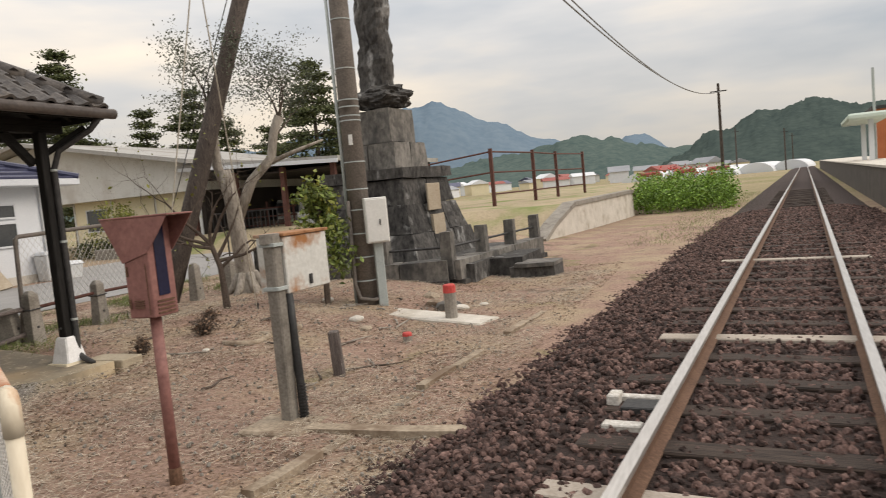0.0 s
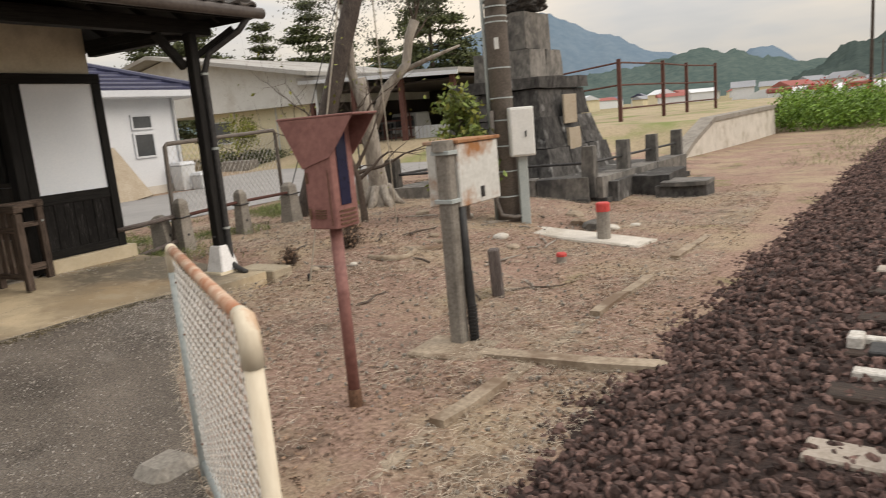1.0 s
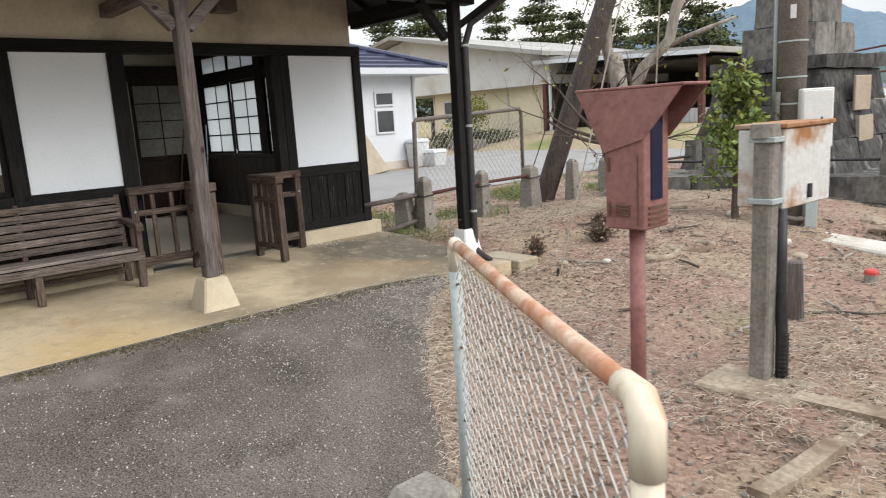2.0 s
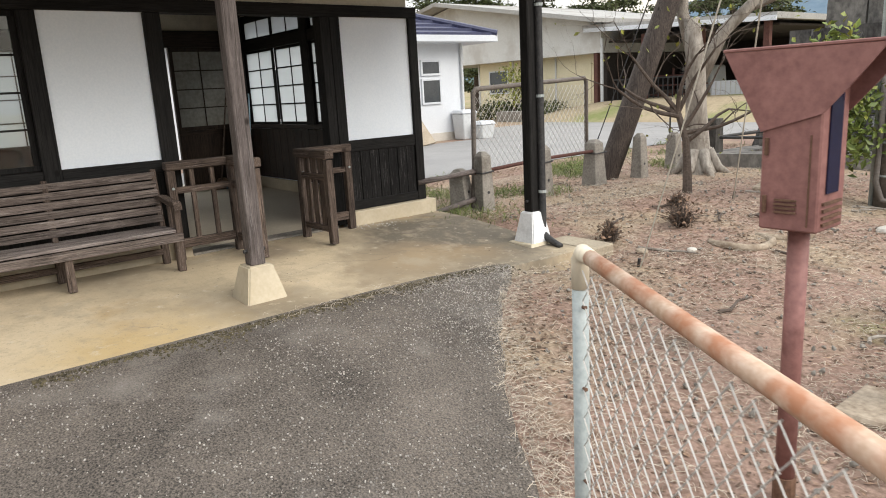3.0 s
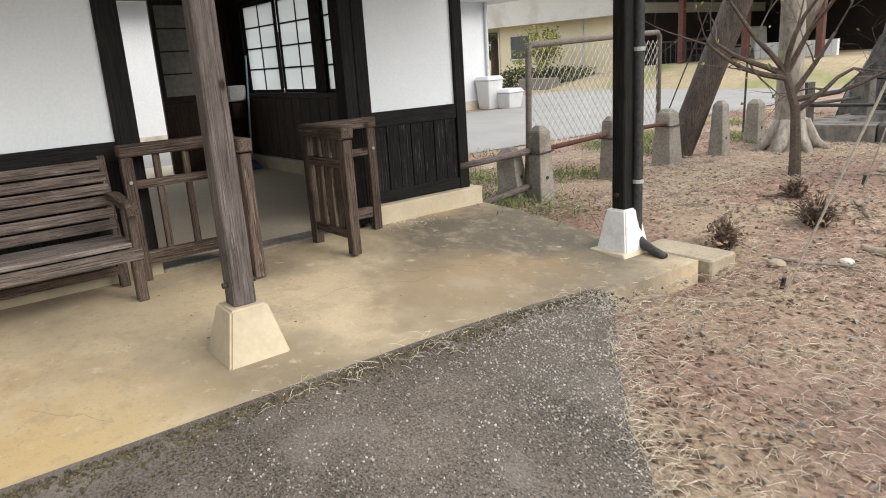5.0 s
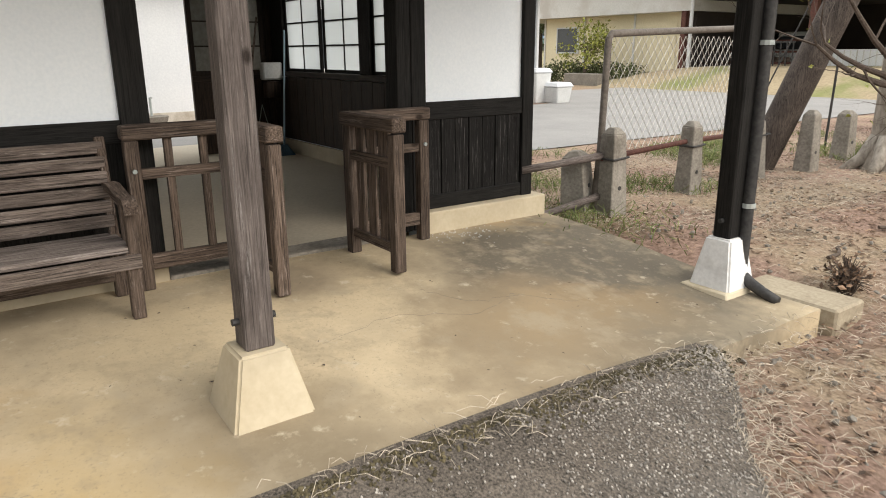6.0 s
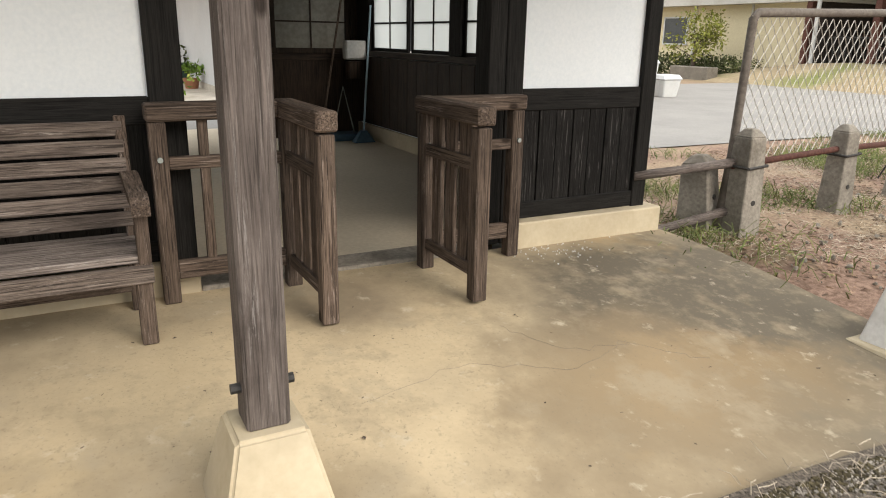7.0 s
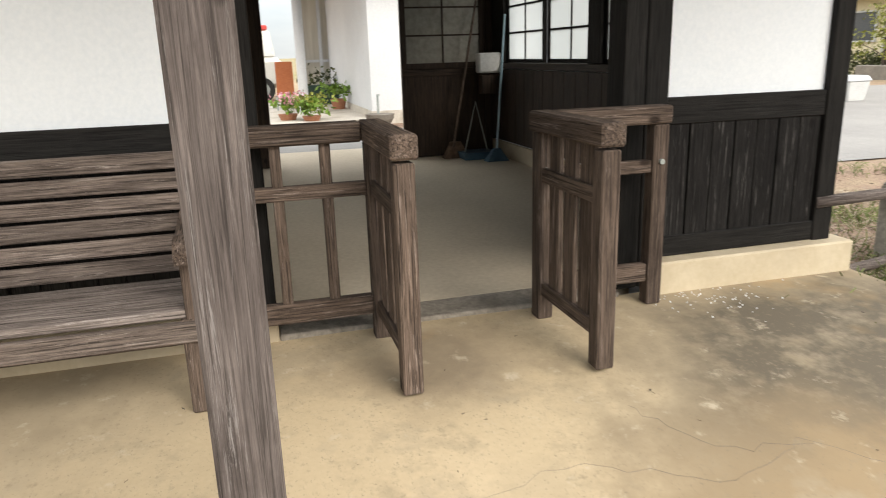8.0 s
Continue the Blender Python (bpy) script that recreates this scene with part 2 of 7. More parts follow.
M["stone"] = surface("dark_weathered_granite", (0.012, 0.011, 0.011), (0.095, 0.09, 0.084), 2.2, (1, 1, 0.5), 14, bump=0.6, stain=(0.40, 0.40, 0.39), stain_scale=2.8, stain_at=(0.57, 0.74), rough=0.9, vary=0.2, step=0.03)
M["stone_pale"] = surface("grey_granite_blocks", (0.07, 0.066, 0.06), (0.22, 0.205, 0.185), 2.0, (1, 1, 0.6), 12, bump=0.5, stain=(0.04, 0.04, 0.04), stain_scale=2.2, stain_at=(0.5, 0.72), rough=0.9, vary=0.2, step=0.02)
M["plaque"] = surface("tan_stone_plaque", (0.30, 0.24, 0.17), (0.42, 0.36, 0.28), 3, fine=30, bump=0.3, rough=0.9)
M["rust_paint"] = surface("faded_red_oxide_paint", (0.180, 0.078, 0.068), (0.285, 0.135, 0.118), 3.5, fine=30, bump=0.15, stain=(0.10, 0.035, 0.028), stain_scale=4, stain_at=(0.58, 0.75), rough=0.6, step=0.003)
M["white_rust"] = surface("dirty_white_enamel", (0.48, 0.48, 0.45), (0.62, 0.62, 0.59), 4, fine=30, bump=0.12, stain=(0.32, 0.14, 0.05), stain_scale=3.6, stain_at=(0.50, 0.66), rough=0.5, step=0.003)
M["white_box"] = surface("off_white_plastic", (0.60, 0.60, 0.57), (0.70, 0.70, 0.67), 4, fine=30, bump=0.05, rough=0.5)
M["galv"] = surface("galvanised_steel", (0.28, 0.315, 0.31), (0.40, 0.435, 0.425), 6, fine=50, bump=0.1, stain=(0.26, 0.17, 0.10), stain_scale=6, stain_at=(0.64, 0.8), rough=0.6, metal=0.0, step=0.003)
M["wire"] = surface("pale_galvanised_wire", (0.42, 0.40, 0.37), (0.60, 0.58, 0.55), 9, fine=50, bump=0.05, rough=0.5, metal=0.2)
M["rusty_rail"] = surface("flaking_rusty_white_pipe", (0.40, 0.26, 0.17), (0.60, 0.46, 0.36), 6, fine=40, bump=0.3, stain=(0.36, 0.16, 0.085), stain_scale=9.0, stain_at=(0.40, 0.60), rough=0.7, step=0.004)
M["cream_pipe"] = surface("cream_paint_with_rust_streaks", (0.56, 0.48, 0.36), (0.70, 0.63, 0.50), 6, (1, 1, 0.25), 30, bump=0.2, stain=(0.40, 0.19, 0.08), stain_scale=7.0, stain_at=(0.54, 0.70), rough=0.6, step=0.003)
M["black_plank"] = timber("worn_black_planks", (0.005, 0.005, 0.005), (0.018, 0.017, 0.017), "z", 0.75, 0.9, 0.2, (0.11, 0.105, 0.102), 0.2)
M["tan_concrete"] = surface("earth_stained_concrete", (0.20, 0.155, 0.11), (0.40, 0.33, 0.25), 3, fine=30, bump=0.4, stain=(0.16, 0.11, 0.075), stain_scale=2.5, stain_at=(0.48, 0.62), rough=0.95)
M["dark_wall"] = surface("dark_platform_concrete", (0.05, 0.043, 0.038), (0.12, 0.105, 0.092), 1.5, fine=20, bump=0.3, rough=0.95)
M["rail_top"] = surface("polished_rail_head", (0.42, 0.40, 0.38), (0.60, 0.58, 0.56), 3, (1, 0.1, 1), 60, bump=0.05, rough=0.35, metal=0.75)
M["rail_side"] = surface("rusty_rail_web", (0.075, 0.038, 0.022), (0.17, 0.095, 0.06), 5, fine=50, bump=0.3, rough=0.85, step=0.004)
M["ballast"] = surface("red_brown_ballast", (0.030, 0.018, 0.016), (0.150, 0.092, 0.078), 8, fine=60, bump=0.4, rough=0.95, vary=0.75, island=True, step=0.006)
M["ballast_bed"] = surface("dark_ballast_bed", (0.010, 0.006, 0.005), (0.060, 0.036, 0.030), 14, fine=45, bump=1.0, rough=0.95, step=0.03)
M["sleeper"] = timber("old_brown_sleeper_timber", (0.022, 0.016, 0.013), (0.085, 0.06, 0.048), "x")
M["sleeper_conc"] = surface("pale_concrete_sleeper", (0.27, 0.23, 0.19), (0.40, 0.35, 0.30), 4, fine=50, bump=0.3, rough=0.9)
M["tile"] = surface("dark_clay_roof_tile", (0.028, 0.026, 0.026), (0.10, 0.09, 0.085), 4, fine=30, bump=0.3, stain=(0.12, 0.095, 0.07), stain_scale=2.5, stain_at=(0.55, 0.8), rough=0.75, vary=0.35)
M["blue_tile"] = surface("glazed_blue_roof_tile", (0.030, 0.033, 0.065), (0.058, 0.063, 0.12), 2, fine=20, bump=0.2, rough=0.4, vary=0.2)
M["iron_red"] = surface("brown_rusted_iron", (0.055, 0.02, 0.016), (0.13, 0.055, 0.042), 5, fine=40, bump=0.2, rough=0.8)
M["iron_dark"] = surface("dark_iron", (0.015, 0.015, 0.016), (0.05, 0.048, 0.047), 5, fine=40, bump=0.2, rough=0.6)
M["gutter"] = surface("brown_plastic_gutter", (0.055, 0.045, 0.04), (0.12, 0.10, 0.09), 3, fine=30, bump=0.05, rough=0.45)
M["pole"] = surface("grey_brown_concrete_pole", (0.105, 0.09, 0.078), (0.20, 0.175, 0.155), 2, fine=40, bump=0.2, stain=(0.07, 0.06, 0.05), stain_scale=2, stain_at=(0.52, 0.7), rough=0.85)
M["lean_pole"] = timber("dark_grey_timber_pole", (0.035, 0.027, 0.023), (0.11, 0.09, 0.078), "z")
M["bark"] = surface("pale_grey_bark", (0.16, 0.135, 0.11), (0.38, 0.345, 0.30), 5, (1, 1, 0.35), 25, bump=0.5, stain=(0.10, 0.08, 0.06), stain_scale=3, stain_at=(0.55, 0.75), rough=0.9, step=0.02)
M["twig"] = surface("dark_brown_bark", (0.05, 0.036, 0.028), (0.13, 0.10, 0.08), 8, fine=40, bump=0.4, rough=0.9)
M["straw"] = surface("dry_straw", (0.30, 0.25, 0.19), (0.56, 0.49, 0.40), 5, fine=20, bump=0.1, rough=0.9, vary=0.4, island=True)
M["dead_leaf"] = surface("dry_brown_leaf", (0.085, 0.052, 0.036), (0.30, 0.20, 0.135), 6, fine=20, bump=0.1, rough=0.85, vary=0.65, island=True)
M["navy"] = surface("navy_display_glass", (0.008, 0.009, 0.028), (0.014, 0.016, 0.045), 3, rough=0.25, bump=0.02)
M["grey_wire"] = surface("grey_cable", (0.17, 0.17, 0.175), (0.24, 0.24, 0.245), 3, rough=0.7, bump=0.02)
M["leaf"] = surface("green_shrub_leaf", (0.075, 0.115, 0.022), (0.20, 0.25, 0.06), 2, fine=15, bump=0.1, rough=0.5, vary=0.45, island=True)
M["leaf_yellow"] = surface("yellow_green_leaf", (0.12, 0.15, 0.025), (0.30, 0.30, 0.06), 2, fine=15, bump=0.1, rough=0.55, vary=0.4, island=True)
M["leaf_bright"] = surface("fresh_green_leaf", (0.085, 0.17, 0.018), (0.21, 0.34, 0.05), 2, fine=15, bump=0.1, rough=0.5, vary=0.4, island=True)
M["leaf_dark"] = surface("dark_conifer_needles", (0.034, 0.048, 0.018), (0.115, 0.13, 0.048), 1.5, fine=8, bump=0.1, rough=0.7, vary=0.5, island=True)
M["leaf_grey"] = surface("grey_green_thin_leaf", (0.06, 0.075, 0.05), (0.14, 0.155, 0.11), 1.5, fine=8, bump=0.1, rough=0.7, vary=0.4, island=True)
M["grass"] = surface("green_grass_blade", (0.06, 0.10, 0.02), (0.20, 0.22, 0.07), 2, fine=15, bump=0.1, rough=0.7, vary=0.4, island=True)
M["flower_red"] = surface("red_flower", (0.38, 0.02, 0.02), (0.6, 0.06, 0.05), 4, rough=0.6, vary=0.3, island=True)
M["flower_pink"] = surface("pink_flower", (0.58, 0.22, 0.30), (0.75, 0.42, 0.48), 4, rough=0.6, vary=0.3, island=True)
M["red_paint"] = surface("red_paint", (0.42, 0.035, 0.03), (0.56, 0.08, 0.07), 6, fine=30, bump=0.1, rough=0.6)
M["house_white"] = surface("white_house_render", (0.58, 0.60, 0.63), (0.68, 0.70, 0.72), 1.5, fine=30, bump=0.08, rough=0.85)
M["house_cream"] = surface("cream_wall_cladding", (0.62, 0.55, 0.38), (0.72, 0.65, 0.47), 0.8, fine=20, bump=0.08, rough=0.8)
M["house_grey"] = surface("pale_grey_wall_cladding", (0.52, 0.52, 0.50), (0.62, 0.62, 0.60), 0.6, fine=20, bump=0.1, stain=(0.46, 0.44, 0.41), rough=0.85)
M["shed_roof"] = surface("grey_corrugated_roof", (0.26, 0.255, 0.24), (0.38, 0.37, 0.35), 0.7, fine=15, bump=0.15, stain=(0.22, 0.20, 0.175), stain_scale=0.5, rough=0.7)
# Near-black base that paints in the shade under the carport roof.
M["shade_inside"] = surface("painted_shed_shade", (0.02, 0.016, 0.014), (0.05, 0.04, 0.034), 1, rough=0.9)
M["pale_plastic"] = surface("pale_grey_plastic", (0.48, 0.49, 0.49), (0.62, 0.63, 0.63), 4, rough=0.45, bump=0.03)
M["dark_glass_far"] = surface("dark_window_glass", (0.035, 0.04, 0.045), (0.07, 0.075, 0.08), 1, rough=0.08, bump=0.0, spec=0.6)
M["blue_plastic"] = surface("faded_blue_plastic", (0.05, 0.10, 0.15), (0.08, 0.16, 0.22), 5, rough=0.5, bump=0.05)
M["green_plastic"] = surface("dark_green_plastic", (0.02, 0.045, 0.035), (0.03, 0.065, 0.05), 5, rough=0.5, bump=0.05)
M["terracotta"] = surface("terracotta", (0.32, 0.13, 0.07), (0.42, 0.20, 0.12), 5, rough=0.8, bump=0.1)
M["rope"] = surface("pale_guy_rope", (0.42, 0.39, 0.33), (0.55, 0.52, 0.45), 20, rough=0.9, bump=0.2)
M["black_rubber"] = surface("black_corrugated_tube", (0.012, 0.012, 0.012), (0.03, 0.03, 0.03), 10, rough=0.55, bump=0.1)
# Distance haze is mixed into these three base colours, strongest on the far hill.
M["hill_far"] = surface("blue_far_hill_painted_haze", (0.115, 0.165, 0.215), (0.155, 0.205, 0.25), 0.012, fine=0.05, bump=0.0, rough=1, spec=0)
M["hill_mid"] = surface("green_mid_hill_painted_haze", (0.062, 0.092, 0.088), (0.10, 0.13, 0.118), 0.03, fine=0.12, bump=0.0, rough=1, spec=0)
M["hill_near"] = surface("wooded_green_hill_painted_haze", (0.043, 0.060, 0.058), (0.072, 0.094, 0.084), 0.05, fine=0.25, bump=0.0, rough=1, spec=0)
M["far_white"] = surface("pale_far_roof", (0.52, 0.54, 0.57), (0.66, 0.68, 0.70), 0.2, rough=0.8, bump=0)
M["far_red"] = surface("far_red_roof", (0.24, 0.07, 0.06), (0.32, 0.11, 0.095), 0.2, rough=0.8, bump=0)
M["far_grey"] = surface("far_grey_roof", (0.20, 0.21, 0.23), (0.30, 0.31, 0.33), 0.2, rough=0.8, bump=0)
M["orange"] = surface("orange_painted_steel", (0.42, 0.12, 0.045), (0.55, 0.19, 0.08), 2, rough=0.6, bump=0.03)
M["canopy"] = surface("pale_green_canopy", (0.46, 0.55, 0.48), (0.56, 0.64, 0.57), 2, rough=0.6, bump=0.03)

glass = bpy.data.materials.new("window_glass")
glass.use_nodes = True
gb = glass.node_tree.nodes["Principled BSDF"]
gb.inputs["Base Color"].default_value, gb.inputs["Roughness"].default_value = (0.92, 0.95, 0.94, 1), 0.03
gb.inputs["Transmission Weight"].default_value, gb.inputs["IOR"].default_value = 1.0, 1.45
M["glass"] = glass
def milk_glass(name, tone, clear):
    """Frosted glass: it scatters the light that comes through, with a share of clear sight and a soft gloss."""
    m = bpy.data.materials.new(name)
    m.use_nodes = True
    n, l = m.node_tree.nodes, m.node_tree.links
    n.remove(n["Principled BSDF"])
    tl, tp_, gl, m1, m2 = n.new("ShaderNodeBsdfTranslucent"), n.new("ShaderNodeBsdfTransparent"), n.new("ShaderNodeBsdfGlossy"), n.new("ShaderNodeMixShader"), n.new("ShaderNodeMixShader")
    tl.inputs["Color"].default_value = (*tone, 1)
    gl.inputs["Roughness"].default_value = 0.2
    m1.inputs[0].default_value, m2.inputs[0].default_value = clear, 0.05
    l.new(tl.outputs[0], m1.inputs[1])
    l.new(tp_.outputs[0], m1.inputs[2])
    l.new(m1.outputs[0], m2.inputs[1])
    l.new(gl.outputs[0], m2.inputs[2])
    l.new(m2.outputs[0], n["Material Output"].inputs["Surface"])
    return m


M["frosted"] = milk_glass("frosted_window_glass", (0.66, 0.70, 0.71), 0.35)
M["curtain"] = surface("pale_curtained_pane", (0.22, 0.21, 0.185), (0.33, 0.32, 0.285), 5, fine=20, rough=0.3, bump=0.02)


# ---- the ground: earth, dry grass and moss by place ----
def step01(a, b, v):
    u = min(1.0, max(0.0, (v - a) / (b - a)))
    return u * u * (3 - 2 * u)


TRACK_X0, TRACK_SLOPE = -0.52, 0.100          # left rail's line: x = X0 + SLOPE * y
GAUGE, RAIL_TOP = 1.16, 0.04


def track_x(y):
    return TRACK_X0 + GAUGE / 2 + TRACK_SLOPE * y


def ground_z(x, y):
    z = -0.3 * step01(-6.0, -3.2, x)
    z -= 0.13 * math.exp(-((x + 5.45) ** 2 + (y - 5.75) ** 2) / 1.1)
    far = step01(40, 200, math.hypot(x, y))
    return z * (1 - far) - 0.35 * far


def earth_material():
    m = bpy.data.materials.new("earth_and_dry_grass")
    m.use_nodes = True
    n, l = m.node_tree.nodes, m.node_tree.links
    b = n["Principled BSDF"]
    b.inputs["Roughness"].default_value = 0.95
    b.inputs["Specular IOR Level"].default_value = 0.2
    co = n.new("ShaderNodeTexCoord").outputs["Object"]

    def noise_of(s, d, r=0.6):
        t = n.new("ShaderNodeTexNoise")
        t.inputs["Scale"].default_value, t.inputs["Detail"].default_value, t.inputs["Roughness"].default_value = s, d, r
        l.new(co, t.inputs["Vector"])
        return t.outputs["Fac"]

    def ramp(src, a, ca, z, cz):
        r = n.new("ShaderNodeValToRGB")
        r.color_ramp.elements[0].position, r.color_ramp.elements[0].color = a, (*ca, 1)
        r.color_ramp.elements[1].position, r.color_ramp.elements[1].color = z, (*cz, 1)
        l.new(src, r.inputs["Fac"])
        return r.outputs["Color"]

    def mix(f, a, c):
        x = n.new("ShaderNodeMixRGB")
        l.new(f, x.inputs[0])
        l.new(a, x.inputs[1])
        l.new(c, x.inputs[2])
        return x.outputs["Color"]

    W, K = (1, 1, 1), (0, 0, 0)
    soil = ramp(noise_of(28, 8, 0.7), 0.33, (0.150, 0.094, 0.070), 0.68, (0.42, 0.290, 0.228))
    dry = ramp(noise_of(45, 6, 0.7), 0.33, (0.19, 0.138, 0.088), 0.68, (0.49, 0.385, 0.275))
    green = ramp(noise_of(30, 6), 0.35, (0.10, 0.115, 0.04), 0.65, (0.25, 0.25, 0.10))
    dark = ramp(noise_of(35, 6), 0.35, (0.075, 0.055, 0.042), 0.65, (0.19, 0.14, 0.105))
    c = mix(ramp(noise_of(0.9, 5), 0.46, K, 0.62, W), soil, dry)
    c = mix(ramp(noise_of(1.6, 6), 0.56, K, 0.70, W), c, dark)
    c = mix(ramp(noise_of(0.55, 5), 0.60, K, 0.72, W), c, green)
    sx = n.new("ShaderNodeSeparateXYZ")
    l.new(co, sx.inputs[0])
    ln = n.new("ShaderNodeVectorMath")
    ln.operation = "LENGTH"
    l.new(co, ln.inputs[0])
    far = n.new("ShaderNodeMapRange")
    far.inputs["From Min"].default_value, far.inputs["From Max"].default_value = 22, 45
    l.new(ln.outputs["Value"], far.inputs["Value"])
    field = mix(ramp(noise_of(0.06, 4), 0.42, K, 0.6, W), ramp(noise_of(3, 6), 0.35, (0.15, 0.145, 0.065), 0.65, (0.28, 0.245, 0.125)), ramp(noise_of(2, 6), 0.35, (0.23, 0.18, 0.115), 0.65, (0.37, 0.295, 0.19)))
    l.new(mix(far.outputs[0], c, field), b.inputs["Base Color"])
    bp = n.new("ShaderNodeBump")
    bp.inputs["Strength"].default_value, bp.inputs["Distance"].default_value = 0.8, 0.02
    l.new(noise_of(40, 8, 0.75), bp.inputs["Height"])
    l.new(bp.outputs["Normal"], b.inputs["Normal"])
    return m


M["earth"] = earth_material()


# ---- mesh helpers ----
def mesh_of(name, bm, material, smooth=False):
    me = bpy.data.meshes.new(name)
    bm.normal_update()
    bm.to_mesh(me)
    bm.free()
    me.materials.append(material)
    if smooth:
        for p in me.polygons:
            p.use_smooth = True
    return me


def part(name, bm, material, parent, label="", bevel=0.0, smooth=False):
    if bevel:
        bmesh.ops.bevel(bm, geom=list(bm.edges), offset=bevel, segments=1, affect="EDGES")
    ob = new(name, mesh_of(name, bm, material, smooth))
    ob.parent = parent
    if label:
        ob["label"] = label
    return ob


def thing(name, label, category, m=None, group=""):
    ob = new(name)
    ob.empty_display_size = 0.1
    if m is not None:
        ob.matrix_basis = m
    return tagged(ob, label, category, group)


def single(name, bm, material, label, category, group="", kind="", bevel=0.0, smooth=False, m=None):
    ob = part(name, bm, material, None, "", bevel, smooth)
    if m is not None:
        ob.matrix_basis = m
    return tagged(ob, label, category, group, kind)


def box(x0, x1, y0, y1, z0, z1, bm=None):
    bm = bm or bmesh.new()
    v = [bm.verts.new(p) for p in ((x0, y0, z0), (x1, y0, z0), (x1, y1, z0), (x0, y1, z0), (x0, y0, z1), (x1, y0, z1), (x1, y1, z1), (x0, y1, z1))]
    for f in ((3, 2, 1, 0), (4, 5, 6, 7), (0, 1, 5, 4), (1, 2, 6, 5), (2, 3, 7, 6), (3, 0, 4, 7)):
        bm.faces.new([v[i] for i in f])
    return bm


def frustum(w0, d0, w1, d1, z0, z1, bm=None, cx=0.0, cy=0.0):
    bm = bm or bmesh.new()
    v = []
    for w, d, z in ((w0, d0, z0), (w1, d1, z1)):
        v += [bm.verts.new((cx + sx * w / 2, cy + sy * d / 2, z)) for sx, sy in ((-1, -1), (1, -1), (1, 1), (-1, 1))]
    for f in ((3, 2, 1, 0), (4, 5, 6, 7), (0, 1, 5, 4), (1, 2, 6, 5), (2, 3, 7, 6), (3, 0, 4, 7)):
        bm.faces.new([v[i] for i in f])
    return bm


def bar(p, q, w, h, bm=None, up=(0, 0, 1)):
    """A squared bar from p to q, w wide and h high."""
    bm = bm or bmesh.new()
    p, q = Vector(p), Vector(q)
    d = (q - p).normalized()
    s = d.cross(Vector(up))
    if s.length < 1e-4:
        s = d.cross(Vector((0, 1, 0)))
    s.normalize()
    u = s.cross(d)
    v = [bm.verts.new(e + s * a * w / 2 + u * c * h / 2) for e in (p, q) for a, c in ((-1, -1), (1, -1), (1, 1), (-1, 1))]
    for f in ((0, 1, 2, 3), (7, 6, 5, 4), (1, 0, 4, 5), (2, 1, 5, 6), (3, 2, 6, 7), (0, 3, 7, 4)):
        bm.faces.new([v[i] for i in f])
    return bm


def tube(points, radii, n=8, bm=None, cap=True):
    bm = bm or bmesh.new()
    pts = [Vector(p) for p in points]
    if not isinstance(radii, (list, tuple)):
        radii = [radii] * len(pts)
    rings, side = [], None
    for i, p in enumerate(pts):
        d = (pts[min(i + 1, len(pts) - 1)] - pts[max(i - 1, 0)]).normalized()
        if side is None:
            side = d.cross(Vector((0, 0, 1)) if abs(d.z) < 0.9 else Vector((0, 1, 0))).normalized()
        side = (side - d * side.dot(d)).normalized()
        up = d.cross(side)
        rings.append([bm.verts.new(p + (side * math.cos(2 * math.pi * k / n) + up * math.sin(2 * math.pi * k / n)) * radii[i]) for k in range(n)])
    for a, b in zip(rings, rings[1:]):
        for k in range(n):
            bm.faces.new((a[k], a[(k + 1) % n], b[(k + 1) % n], b[k]))
    if cap:
        bm.faces.new(rings[0][::-1])
        bm.faces.new(rings[-1])
    return bm


def soup(name, verts, faces, material, smooth=False):
    me = bpy.data.meshes.new(name)
    me.from_pydata([tuple(v) for v in verts], [], faces)
    me.update()
    me.materials.append(material)
    if smooth:
        for p in me.polygons:
            p.use_smooth = True
    return new(name, me)


# ---- ground sheet ----
def axis_steps(lo, hi, step, reach):
    mid = list(np.arange(lo, hi + 1e-6, step))
    out = [hi + (reach - hi) * (k / 22) ** 3 for k in range(1, 23)]
    back = [lo - (reach + lo) * (k / 22) ** 3 for k in range(1, 23)]
    return back[::-1] + mid + out


def build_ground():
    xs, ys = axis_steps(-12.0, 1.0, 0.11, 2600), axis_steps(0.5, 20.0, 0.13, 2600)
    verts, faces = [], []
    for y in ys:
        for x in xs:
            z = ground_z(x, y)
            if -12 < x < 1 and 0 < y < 20 and math.hypot(x, y) < 40:
                soft = 0.25 if x < -8.5 else 1.0
                z += soft * (0.035 * noise.noise((x * 1.3, y * 1.3, 0)) + 0.018 * noise.noise((x * 4, y * 4, 3)))
                z -= 0.06 * step01(0.35, -0.05, max(-12.3 - x, x + 5.75, y - 5.9))
            verts.append((x, y, z))
    nx = len(xs)
    for j in range(len(ys) - 1):
        for i in range(nx - 1):
            a = j * nx + i
            faces.append((a, a + 1, a + nx + 1, a + nx))
    return soup("ground", verts, faces, M["earth"], True)


ground = tagged(build_ground(), "brown earth yard with dry leaves, straw and sparse grass", "ground", kind="structure")


